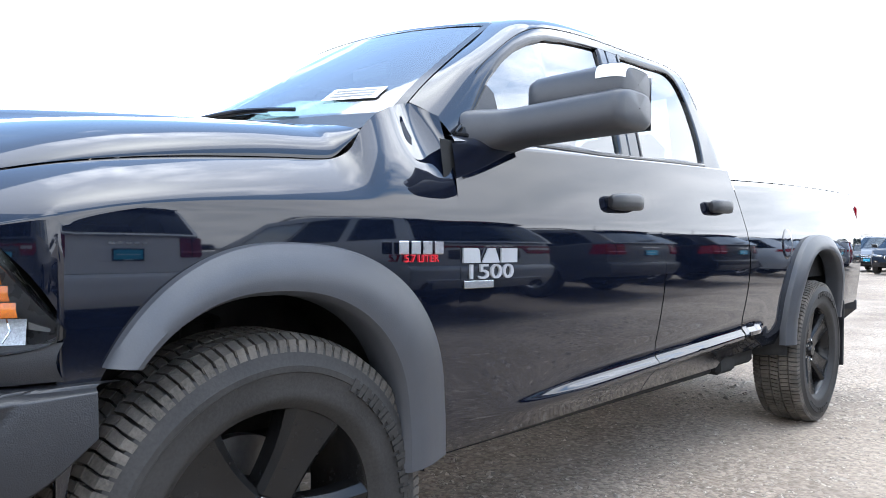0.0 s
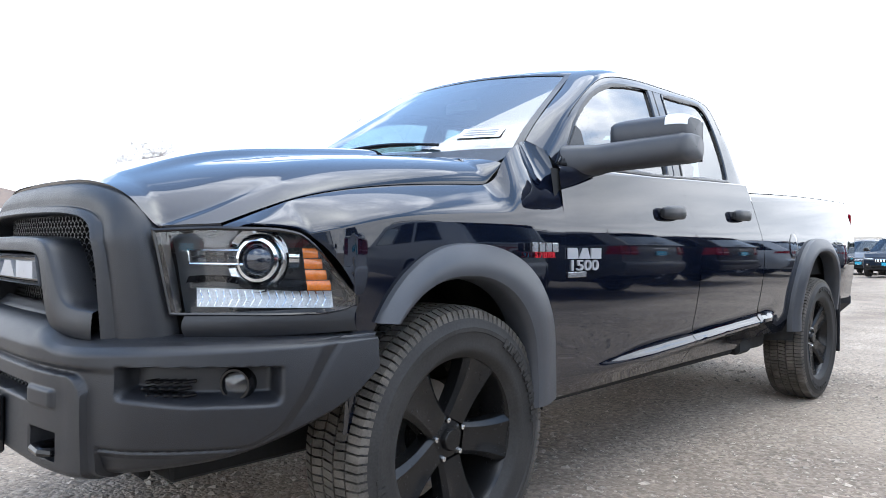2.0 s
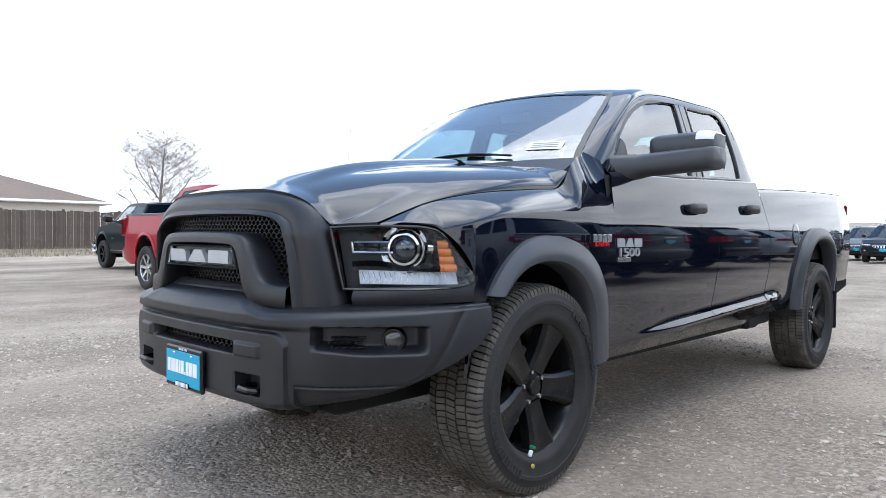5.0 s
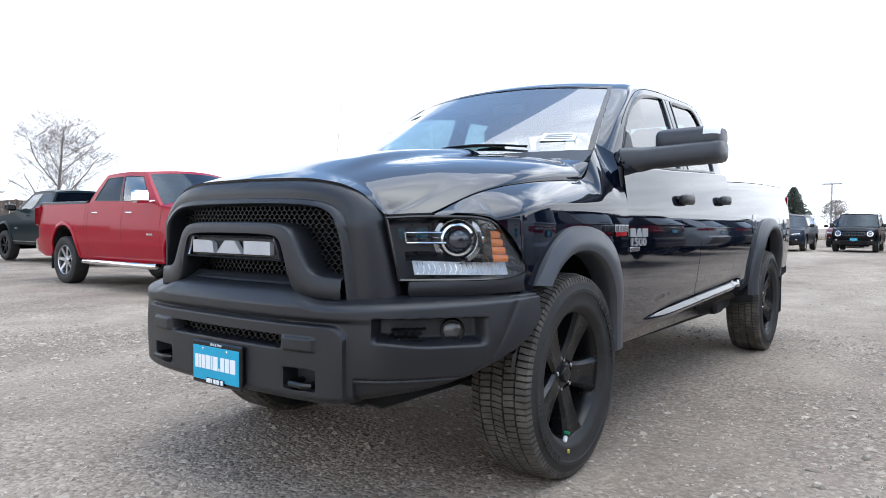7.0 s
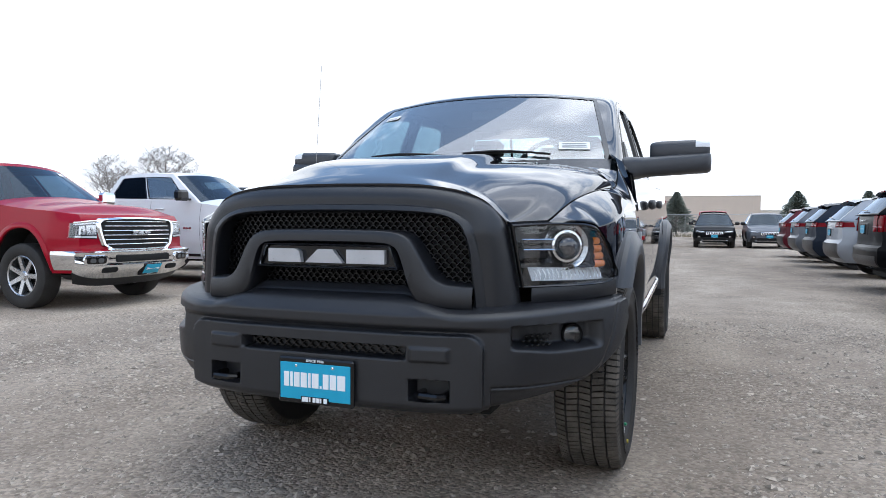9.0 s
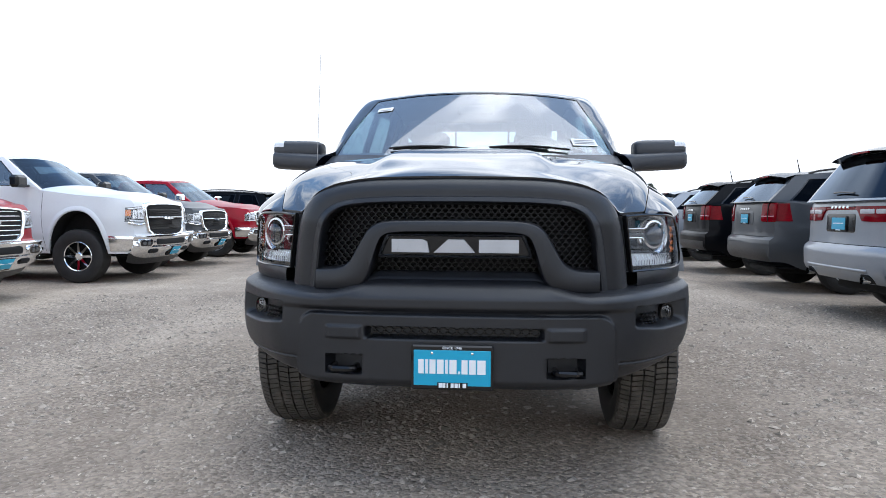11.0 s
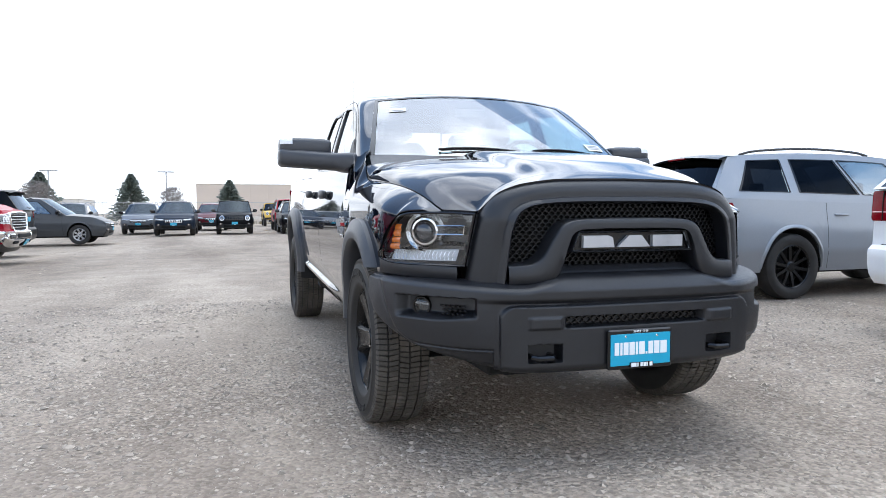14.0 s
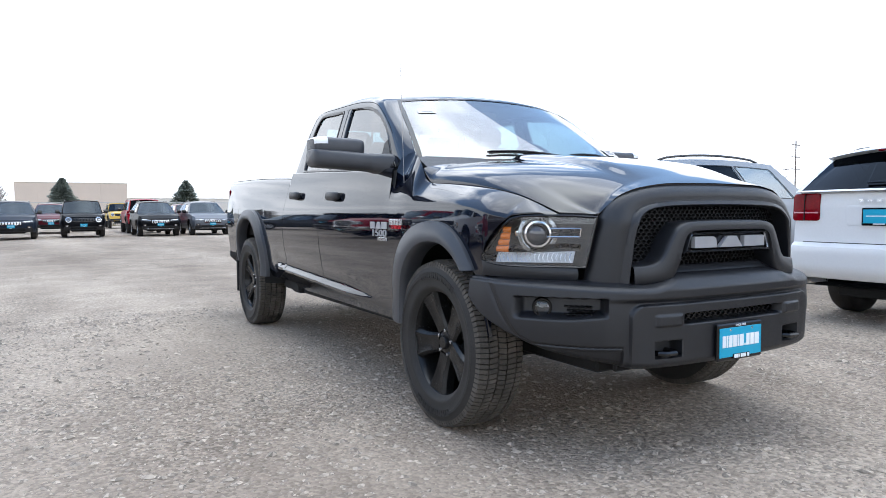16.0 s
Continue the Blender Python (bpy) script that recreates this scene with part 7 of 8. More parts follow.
    for sx in (-1, 1):
        rim_ = c.on("nose", rounded(sx * 0.735 - 0.155, sx * 0.735 + 0.155, 0.560, 0.680, 0.045), CHROME, "fog_lamp_bezel", 0.0, 0.048, bu)
        c.on("nose", rounded(sx * 0.735 - 0.130, sx * 0.735 + 0.130, 0.575, 0.665, 0.035), GLOSS_BLACK, "fog_lamp_recess", 0.0, 0.051, rim_)
        for k in (-1, 1):
            c.on("nose", rounded(sx * 0.735 + k * 0.05 - 0.036, sx * 0.735 + k * 0.05 + 0.036, 0.592, 0.648, 0.02), SMOKED, "fog_lamp", 0.02, 0.054, rim_)
        c.on("nose", rounded(sx * 0.53 - 0.105, sx * 0.53 + 0.105, 0.455, 0.525, 0.033), DARK, "tow_hook_opening", 0.0, 0.050, bu)
    g = Geo().grid(lambda x, v: c.nose(x * (1 - 0.10 * (1 - v)), 0.27 + 0.15 * v + 0.06 * (abs(x) / 0.95) ** 4, -0.045), span(-0.95, 0.95, 24), span(0, 1, 4))
    part("air_dam", g, PLASTIC, R)
    c.plate("nose", 0.15, 0.47, lift=0.045)
    c.seams([0.52, 1.62, 2.70, 2.80])
    c.handles([1.36, 2.42], 1.235 + t, CHROME if style == "billet" else None)
    c.mirrors(0.80, 1.40 + t, CHROME if style == "billet" else None, True)
    if style == "billet":
        g = Geo().tube([(1.0, 0.62, 0.42), (1.04, 0.70, 0.42), (1.04, 2.75, 0.42), (1.0, 2.83, 0.42)], 0.045, 10)
        both_sides("running_board", g, CHROME, R)
    else:
        c.strip(0.56, 2.95, 0.53, 0.05, 0.02, GLOSS_BLACK, "sill_trim")
    g = Geo().box((-0.93, 4.70 + t * 0.8, 0.56), (0.93, 4.84 + t * 0.8, 0.76), 0.04)
    part("rear_bumper", g, CHROME, R)
    g = Geo().box((0.72, c.wb + 0.49, 0.24), (0.98, c.wb + 0.505, 0.62), 0.005)
    both_sides("mud_flap", g, PLASTIC, R)
    g = Geo().grid(lambda u, v: (u * 0.9, 2.80 + (c.y1 - 0.1 - 2.80) * v, 0.95), (-1, 1), (0, 1))
    for sg in (-1, 1):
        g.grid(lambda u, v: (sg * 0.90, 2.80 + (c.y1 - 0.1 - 2.80) * u, 0.95 + (0.43 + t) * v), (0, 1), (0, 1))
    part("bed_floor", g, DARK, R)
    g = Geo().tube([(c.x(y, 1.39) - 0.03, y, c.belt(y) + 0.004) for y in span(2.84, c.y1 - 0.1, 8)], 0.035, 6)
    both_sides("bed_rail_cap", g, PLASTIC, R)
    g = Geo().box((0.86, c.y1 - 0.20, 1.0), (0.965, c.y1 + 0.01, 1.36 + t), 0.03)
    both_sides("tail_light", g, REDLENS, R)
    for o in letter_blocks(0.17):
        gg = Geo().prism(o, lambda p, d: c.skin(0.82 + p[0], 0.90 + t + p[1] * 1.6, d), 0.001, 0.006)
        both_sides("badge_block", gg, BRUSHED, R)
    for u, v in ((0.72, 0.80),):
        part("windshield_sticker", Geo().grid(lambda a_, b_: Vector(c.ws(a_, b_)) + Vector((0, -0.01, 0.004)), (u, u + 0.13), (v, v + 0.07)), PAPER, R)
    return c


SUV = dict(
    durango=dict(wb=3.04, fo=0.90, ro=1.12, W=0.965, sill=0.33, rear_sill=0.39, arch=(0.435, 0.545), roof=1.80, wr=0.70, flare=0.045, drop=0.05,
                 belt=[(-0.90, 0.98), (-0.6, 1.05), (0.3, 1.10), (0.7, 1.115), (2.0, 1.14), (3.4, 1.18), (4.16, 1.20)], A=(0.55, 0, 1.35, 0), D=(4.13, 0, 3.80, 0),
                 wins=[(0.12, 0.36, 0.08, 0.37), (0.39, 0.65, 0.40, 0.65), (0.70, 0.91, 0.715, 0.885)]),
    journey=dict(wb=2.89, fo=0.93, ro=1.06, W=0.92, sill=0.30, rear_sill=0.42, arch=(0.40, 0.475), roof=1.71, wr=0.64, flare=0.04, drop=0.05,
                 belt=[(-0.93, 0.84), (-0.7, 0.93), (0.1, 1.02), (0.6, 1.05), (2.0, 1.09), (3.2, 1.16), (3.6, 1.215), (3.95, 1.235)], A=(0.42, 0, 1.25, 0), D=(3.92, 0, 3.52, 0),
                 wins=[(0.13, 0.37, 0.09, 0.38), (0.40, 0.65, 0.41, 0.65), (0.69, 0.93, 0.69, 0.90)]),
    cherokee=dict(wb=2.71, fo=0.93, ro=0.98, W=0.93, sill=0.31, arch=(0.41, 0.50), roof=1.68, wr=0.64, flare=0.05, drop=0.06,
                  belt=[(-0.93, 0.83), (-0.80, 0.90), (-0.5, 0.955), (0.1, 1.015), (0.6, 1.05), (2.0, 1.09), (3.0, 1.14), (3.69, 1.15)], A=(0.40, 0, 1.22, 0), D=(3.66, 0, 3.22, 0),
                  wins=[(0.13, 0.38, 0.09, 0.40), (0.41, 0.68, 0.43, 0.68), (0.72, 0.92, 0.72, 0.86)], flare_mat=PLASTIC),
    boxy=dict(wb=2.57, fo=0.80, ro=0.84, W=0.90, sill=0.32, arch=(0.41, 0.50), roof=1.71, wr=0.72, flare=0.05, drop=0.02,
              belt=[(-0.80, 0.93), (-0.66, 1.0), (-0.2, 1.03), (0.1, 1.05), (0.6, 1.07), (2.0, 1.09), (3.41, 1.12)], A=(0.42, 0, 0.92, 0), D=(3.38, 0, 3.22, 0),
              wins=[(0.10, 0.38, 0.07, 0.39), (0.42, 0.70, 0.42, 0.70), (0.74, 0.93, 0.74, 0.92)], flare_mat=PLASTIC, bow=0.08),
    jeep=dict(wb=2.95, fo=0.62, ro=0.66, W=0.90, sill=0.52, arch=(0.50, 0.66), roof=1.86, wr=0.70, flare=0.12, drop=0.01,
              belt=[(-0.62, 1.12), (-0.4, 1.15), (0.3, 1.18), (0.6, 1.20), (2.0, 1.22), (3.61, 1.22)], A=(0.62, 0, 0.92, 0), D=(3.58, 0, 3.50, 0),
              wins=[(0.07, 0.34, 0.05, 0.34), (0.38, 0.66, 0.38, 0.66), (0.70, 0.95, 0.70, 0.94)], flare_mat=PLASTIC, bow=0.03))


PINK_LENS = surface("pale_pink_lens", (0.55, 0.22, 0.25), rough=0.2, coat=0.5)
GREY_LENS = surface("grey_lens", (0.42, 0.40, 0.41), rough=0.2, coat=0.4)


def suv(kind, label, at, colour, wheel, group, rear=None, detail=1, rear_plate=None):
    """An estate-like car; kind names its sizes, rear its tail-lamp pattern."""
    s = dict(SUV[kind])
    zt = s["belt"][-1][1]
    zf = s["belt"][0][1]
    s["front"] = [(s["sill"], -0.05), (0.45, 0.02), (0.62, 0.04), (0.74, 0.03), (zf - 0.02, -0.03), (zf + 0.02, -0.06)]
    s["rear"] = [(s["sill"], -0.12), (0.42, 0.0), (0.52, 0.055), (0.70, 0.06), (0.76, 0.0), (zt - 0.1, -0.01), (zt, -0.03)]
    s["wlow"], s["wtop"] = (0.17, 0.87) if kind == "durango" else (0.07, 0.82)
    c = Car("parked_car" if kind in ("cherokee", "journey", "boxy") else "sport_utility_vehicle", label, "car", at, colour, wheel, group, detail=detail, **s)
    R = c.root
    W = c.W
    c.seams([0.50, 1.50, 2.50])
    c.handles([1.25, 2.22], c.belt(1.5) - 0.13)
    c.mirrors(0.62, c.belt(0.62) + 0.05)
    c.rails()
    lo = PLASTIC if colour not in ("white", "silver") or kind == "cherokee" else c.mat
    # front: lower cladding, lamps, grille
    if kind != "durango":
        g = Geo().grid(lambda x, v: c.nose(x, c.sill + (0.20 - 0.05 * abs(x)) * v, 0.010), span(-0.86 * W, 0.86 * W, 24), span(0, 1, 4))
        part("lower_fascia", g, PLASTIC if colour != "white" else c.mat, R)
    round_lamps = kind in ("boxy", "jeep")
    for sx in (-1, 1):
        if round_lamps:
            xc, zc = sx * 0.60, zf - 0.13
            hl = c.on("nose", rounded(xc - 0.125, xc + 0.125, zc - 0.125, zc + 0.125, 0.12, 6), LAMP_CHROME, "headlight", -0.004, 0.020, label="round headlight with a bright ring")
            c.on("nose", rounded(xc - 0.088, xc + 0.088, zc - 0.088, zc + 0.088, 0.085, 6), SMOKED, "lamp_reflector", 0.0, 0.026, hl)
            c.on("nose", rounded(xc - 0.045, xc + 0.045, zc - 0.045, zc + 0.045, 0.043, 6), CLEAR, "lamp_glass", 0.0, 0.030, hl)
        else:
            wide_ = polyline([(sx * 0.40, zf - 0.130), (sx * 0.42, zf - 0.062), (sx * 0.60, zf - 0.038), (sx * 0.80, zf - 0.015), (sx * 0.82, zf - 0.080), (sx * 0.62, zf - 0.125)][::sx], 30, smooth=False, closed=True)
            hl = c.on("nose", wide_, SMOKED, "headlight", -0.004, 0.016, label="slim dark headlight")
            c.bar("nose", min(sx * 0.45, sx * 0.78), max(sx * 0.45, sx * 0.78), lambda x: zf - 0.075 + 0.10 * (abs(x) - 0.45), 0.026, 0.022, LAMP_CHROME, "lamp_strip", hl, 6)
            c.on("nose", rounded(sx * 0.52 - 0.04, sx * 0.52 + 0.04, zf - 0.118, zf - 0.070, 0.02), CLEAR, "lamp_glass", 0.0, 0.024, hl)
        fog = c.on("nose", rounded(sx * 0.66 - 0.09, sx * 0.66 + 0.09, 0.47, 0.57, 0.04), GLOSS_BLACK, "fog_lamp_recess", -0.002, 0.013)
        c.on("nose", rounded(sx * 0.66 - 0.035, sx * 0.66 + 0.035, 0.488, 0.552, 0.03), LAMP_CHROME, "fog_lamp", 0.0, 0.018, fog)
    half = 0.44 if round_lamps else 0.39
    gr = c.on("nose", rounded(-half, half, zf - 0.235, zf - 0.055, 0.05), GLOSS_BLACK, "grille", -0.002, 0.012)
    if kind in ("cherokee", "boxy", "jeep"):
        for i in range(7):
            x = (i - 3) * half * 0.268
            h = half * 0.118
            c.on("nose", rounded(x - h, x + h, zf - 0.218, zf - 0.072, h * 0.6), GLOSS_BLACK if round_lamps else CHROME, "grille_ring", 0.0, 0.017, gr)
            c.on("nose", rounded(x - h * 0.62, x + h * 0.62, zf - 0.200, zf - 0.090, h * 0.4), DARK, "grille_slot", 0.0, 0.021, gr)
    else:
        for z in (zf - 0.105, zf - 0.185):
            c.bar("nose", -0.38, 0.38, z, 0.030, 0.024, CHROME, "grille_bar", gr)
    c.on("nose", rounded(-0.52, 0.52, 0.37, 0.50, 0.05), DARK, "lower_opening", -0.002, 0.016)
    c.bar("nose", -0.60, 0.60, 0.355, 0.03, 0.024, LAMP_CHROME if kind == "cherokee" and colour in ("black", "steel") else PLASTIC, "skid_trim")
    c.plate("nose", 0.0, 0.55)
    # tail
    deep, x_in = {"cherokee": (0.13, 0.50), "jeep": (0.22, 0.76), "journey": (0.275, 0.56)}.get(kind, (0.20, 0.56))
    for sx in (-1, 1):
        if rear == "racetrack":
            edge_ = polyline([(sx * 0.28, zt - 0.055), (sx * 0.29, zt - 0.085), (sx * 0.34, zt - 0.10), (sx * 0.42, zt - 0.205), (sx * 0.60, zt - 0.212), (sx * 0.87, zt - 0.205), (sx * 0.88, zt - 0.055)][::sx], 40, smooth=False, closed=True)
            tl = c.on("tail", edge_, REDLENS, "tail_light", -0.004, 0.016, label="wide red tail lamp")
            for x0, x1 in ((0.40, 0.62), (0.64, 0.84)):
                c.on("tail", rounded(min(sx * x0, sx * x1), max(sx * x0, sx * x1), zt - 0.130, zt - 0.085, 0.012), GREY_LENS, "lamp_window", 0.0, 0.021, tl)
        else:
            tl = c.on("tail", rounded(min(sx * x_in, sx * 0.87), max(sx * x_in, sx * 0.87), zt - deep, zt - 0.015, 0.03), REDLENS, "tail_light", -0.004, 0.016, label="red tail lamp")
            c.bar("tail", min(sx * 0.57, sx * 0.85), max(sx * 0.57, sx * 0.85), zt - deep * 0.72, 0.026, 0.020, PINK_LENS, "lamp_window", tl, 4)
            c.on("tail", rounded(sx * 0.725 - 0.006, sx * 0.725 + 0.006, zt + 0.006 - deep, zt - 0.02, 0.003, 1), DARK, "lamp_joint", 0.0, 0.023, tl)
        g = Geo().grid(lambda y, v: (lambda p: (sx * p[0], p[1], p[2]))(c.skin(c.y1 - 0.27 + 0.27 * y + 0.05 * v * (1 - y), (zt + 0.01 - deep + (deep - 0.035) * v) if rear != "racetrack" else (zt - 0.15 - 0.055 * y + (0.095 + 0.055 * y) * v), 0.008)), span(0, 1, 8), span(0, 1, 4))
        part("side_lamp", g, REDLENS, tl)
    if rear == "racetrack":
        c.bar("tail", -0.34, 0.34, zt - 0.075, 0.035, 0.016, REDLENS, "lamp_band", n=16)
    c.on("tail", rounded(-0.30, 0.30, zt - 0.32, zt - 0.13, 0.03), GLOSS_BLACK if rear == "racetrack" else c.mat, "plate_recess", -0.004, 0.004)
    c.plate("tail", 0.0, zt - 0.235, mat=rear_plate)
    g = Geo().grid(lambda x, v: c.tail(x, max(0.40, c.low + 0.01) + (0.30 if kind == "cherokee" else 0.16) * v, 0.008), span(-W * 0.86, W * 0.86, 24), span(0, 1, 4))
    part("lower_bumper", g, lo, R)
    g = Geo().grid(lambda x, v: c.tail(x, 0.755 + 0.006 * v, 0.003), span(-W * 0.8, W * 0.8, 24), (0, 1))
    part("tailgate_seam", g, DARK, R)
    if detail > 1:
        g = Geo()
        for k in range(5):
            x = -0.16 + 0.08 * k
            g.grid(lambda u, v: c.tail(x - 0.022 + 0.044 * u, zt - 0.105 + 0.026 * v + (0.03 if rear == "racetrack" else 0), 0.022), (0, 1), (0, 1))
        part("badge_bar", g, BRUSHED, R)
        if rear == "racetrack":
            for sx in (-1, 1):
                rec = c.on("tail", rounded(sx * 0.58 - 0.085, sx * 0.58 + 0.085, 0.395, 0.485, 0.042), DARK, "exhaust_recess", -0.002, 0.012)
                part("exhaust_tip", Geo().spin([(0.030, 0.06), (0.030, 0.0), (0.034, -0.008), (0.037, 0.06)], 20, axis='y', centre=(sx * 0.58, c.tail(sx * 0.58, 0.43)[1] + 0.01, 0.43)), CHROME, rec)
            c.bar("tail", -0.62, 0.62, 0.515, 0.035, 0.020, c.mat, "bumper_step", n=16)
    c.spoiler(GLOSS_BLACK if rear == "racetrack" else None)
    c.wiper()
    return c


def facing(x, y, turn):
    return pose(x, y, dip(x), 0, 0, turn)


# west row, noses to the lane
pickup("deep red crew pickup with chrome grille, bumper and steps", facing(-6.76, 4.13, 90), "red", "truck_silver", "billet")
pickup("white heavy pickup with chrome bumper and black grille", facing(-6.33, 7.58, 90), "white", "truck_chrome", "mesh", tall=0.10)
pickup("dark grey pickup with chrome bumper", facing(-6.86, 10.78, 90), "grey", "truck_dark", "mesh")
pickup("deep red pickup with chrome grille farther along the row", facing(-6.95, 14.14, 90), "red", "truck_silver", "billet")
pickup("dark teal pickup parked by the wooden fence", facing(-19.2, 6.55, -90), "teal", "truck_dark", "mesh", group="", detail=1)
suv("durango", "black sport utility vehicle, tail to the lane", facing(-10.86, 17.67, -90), "black", "suv_dark", "", None, 1)
suv("journey", "dark grey family car with silver wheels", facing(-6.66, 24.87, 90), "grey", "suv_silver", "", None, 1)

# east row, tails to the lane
EAST = "cars in the east row"
for kind, label, y, colour, wheel, rear, det in (
        ("journey", "black family car with red tail lamps", -5.44, "black", "suv_dark", None, 1),
        ("durango", "dark grey sport utility vehicle with a red lamp band", -2.80, "grey", "suv_dark", "racetrack", 1),
        ("journey", "white family car with red tail lamps and rear wiper", 0.36, "white", "suv_dark", None, 2),
        ("durango", "silver sport utility vehicle with black wheels and red lamp band", 4.02, "silver", "suv_black", "racetrack", 2),
        ("journey", "grey family car with red tail lamps", 6.96, "grey", "suv_silver", None, 2),
        ("journey", "black family car with roof antenna", 9.86, "black", "suv_silver", None, 2),
        ("cherokee", "silver compact car with black lower bumper", 13.43, "silver", "suv_silver", None, 1),
        ("cherokee", "dark blue-grey compact car, tail to the lane", 16.70, "navy", "suv_silver", None, 1),
        ("cherokee", "steel grey compact car, tail to the lane", 19.81, "steel", "suv_silver", None, 1),
        ("cherokee", "maroon compact car at the row's end", 23.04, "maroon", "suv_silver", None, 1)):
    wb = SUV[kind]["wb"]
    c = suv(kind, label, facing(4.79 + wb, y, 90), colour, wheel, EAST, rear, det)
    if kind == "journey":
        c.whip()

# far row, noses to the camera's side
FAR = "cars in the far row"
for kind, label, x, y, colour in (
        ("journey", "blue-grey family car in the far row", -9.60, 36.77, "steel"), ("journey", "silver-grey family car in the far row", -6.05, 36.65, "steel"),
        ("cherokee", "dark blue-grey compact car in the far row", -3.98, 31.75, "navy"), ("cherokee", "maroon compact car behind the far row", -2.50, 40.7, "maroon"),
        ("boxy", "black boxy compact car with round lamps", -1.24, 32.60, "black"), ("cherokee", "black compact car in the far row", 1.88, 31.95, "black"),
        ("cherokee", "steel grey compact car in the far row", 4.20, 31.9, "steel"), ("cherokee", "dark grey compact car in the far row", 7.22, 33.69, "grey")):
    suv(kind, label, facing(x, y, 0), colour, "suv_silver", FAR, None, 0)
suv("jeep", "yellow boxy off-road car far off", facing(2.0, 52.6, 0), "yellow", "suv_dark", "", None, 0)
suv("jeep", "red boxy off-road car far off", facing(1.92, 41.0, 180), "red", "suv_dark", "", None, 0)
suv("journey", "maroon family car behind the far row", facing(5.31, 43.55, 0), "maroon", "suv_silver", "", None, 0)


# ---- fence, trees, buildings ----
WOOD = surface("weathered_fence_board", (0.105, 0.080, 0.064), rough=0.85, grain=30.0, vary=0.3, bump=0.3, object_vary=0.25)
BARK = surface("grey_bark", (0.17, 0.145, 0.13), rough=0.9, grain=30.0, vary=0.25)
TWIG = surface("pale_grey_twigs", (0.25, 0.225, 0.21), rough=0.9, grain=30.0, vary=0.25)
NEEDLES = surface("spruce_needles", (0.150, 0.172, 0.140), rough=0.85, grain=14.0, vary=0.5)
GALV = surface("galvanised_wire", (0.40, 0.41, 0.42), rough=0.5, metal=0.6)
STUCCO = surface("tan_wall", (0.60, 0.505, 0.42), rough=0.9, grain=3.0, vary=0.06)
SHINGLE = surface("brown_shingle_roof", (0.20, 0.145, 0.11), rough=0.9, grain=6.0, vary=0.2)
SIDING = surface("cream_siding", (0.62, 0.58, 0.52), rough=0.8, grain=8.0, vary=0.08)
GRASS = surface("dry_grass", (0.24, 0.20, 0.12), rough=0.95, grain=10.0, vary=0.4)

# board fence along the west side
fence = thing("wooden_fence", "weathered brown board fence on a low bank", "fence", at=pose(-32.1, 0, 0))
board = Geo().box((-0.012, 0, 0), (0.012, 0.138, 1.78), 0.004).mesh("fence_board", WOOD, 30)
rngf = random.Random(4)
y = -9.0
while y < 31.5:
    z = ground_z(-32.1, y) - 0.02
    part("fence_board", board, None, fence, at=pose(rngf.uniform(-0.006, 0.006), y, z + rngf.uniform(-0.03, 0.03), 0, rngf.uniform(-0.6, 0.6), 0))
    y += 0.148
post = Geo().box((-0.05, -0.05, 0), (0.05, 0.05, 1.85), 0.008).mesh("fence_post", WOOD, 30)
for k in range(17):
    y = -9 + 2.5 * k
    part("fence_post", post, None, fence, at=pose(-0.08, y, ground_z(-32.1, y) - 0.02))
for h in (0.35, 1.0, 1.55):
    part("fence_rail", Geo().tube([(-0.05, y, ground_z(-32.1, y) + h) for y in span(-9, 31, 12)], 0.035, 4), WOOD, fence)
# dry weeds on the bank
g = Geo()
rg = np.random.RandomState(8)
for _ in range(9000):
    x, y = -31.6 + 3.2 * rg.rand(), rg.uniform(-9, 32)
    z = ground_z(x, y)
    h = rg.uniform(0.05, 0.28)
    a = rg.uniform(0, 6.28)
    dx, dy = 0.012 * math.cos(a), 0.012 * math.sin(a)
    b = len(g.v)
    lx, ly = rg.uniform(-0.08, 0.08), rg.uniform(-0.08, 0.08)
    g.v += [(x - dx, y - dy, z), (x + dx, y + dy, z), (x + lx, y + ly, z + h)]
    g.f.append((b, b + 1, b + 2))
tagged(part("dry_weeds", g, GRASS, None), "pale dry weeds along the fence", "grass", kind="stuff")


def house(label, x, y, w, d, h, rise, hip):
    H = thing("house", label, "house", at=pose(x, y, -0.75))
    part("wall", Geo().box((-w / 2, -d / 2, -0.5), (w / 2, d / 2, h), 0.0), SIDING, H, "cream wall")
    e = 0.6
    X, Y = w / 2 + e, d / 2 + e
    g = Geo()
    for lift in (0.0, 0.16):
        b = len(g.v)
        g.v += [(-X, -Y, h - 0.1 + lift), (X, -Y, h - 0.1 + lift), (X, Y, h - 0.1 + lift), (-X, Y, h - 0.1 + lift), (0, -Y + hip, h + rise + lift), (0, Y - hip, h + rise + lift)]
        g.f += [(b, b + 1, b + 4), (b + 1, b + 2, b + 5, b + 4), (b + 2, b + 3, b + 5), (b + 3, b, b + 4, b + 5)]
    part("roof", g, SHINGLE, H, "brown hipped shingle roof")
    for p, q in (((X, -Y), (X, Y)), ((-X, Y), (X, Y))):
        part("eaves_board", Geo().tube([(*p, h), (*q, h)], 0.11, 4), WHITE_PLASTIC, H, "white eaves board")
    for yy in (-d / 4, 0.0, d / 4):
        wd = part("window", Geo().box((w / 2 - 0.02, yy - 0.6, 1.9), (w / 2 + 0.05, yy + 0.6, 3.0), 0.01), WHITE_PLASTIC, H)
        part("pane", Geo().box((w / 2 + 0.03, yy - 0.52, 1.98), (w / 2 + 0.06, yy + 0.52, 2.92), 0.0), GLOSS_BLACK, wd)


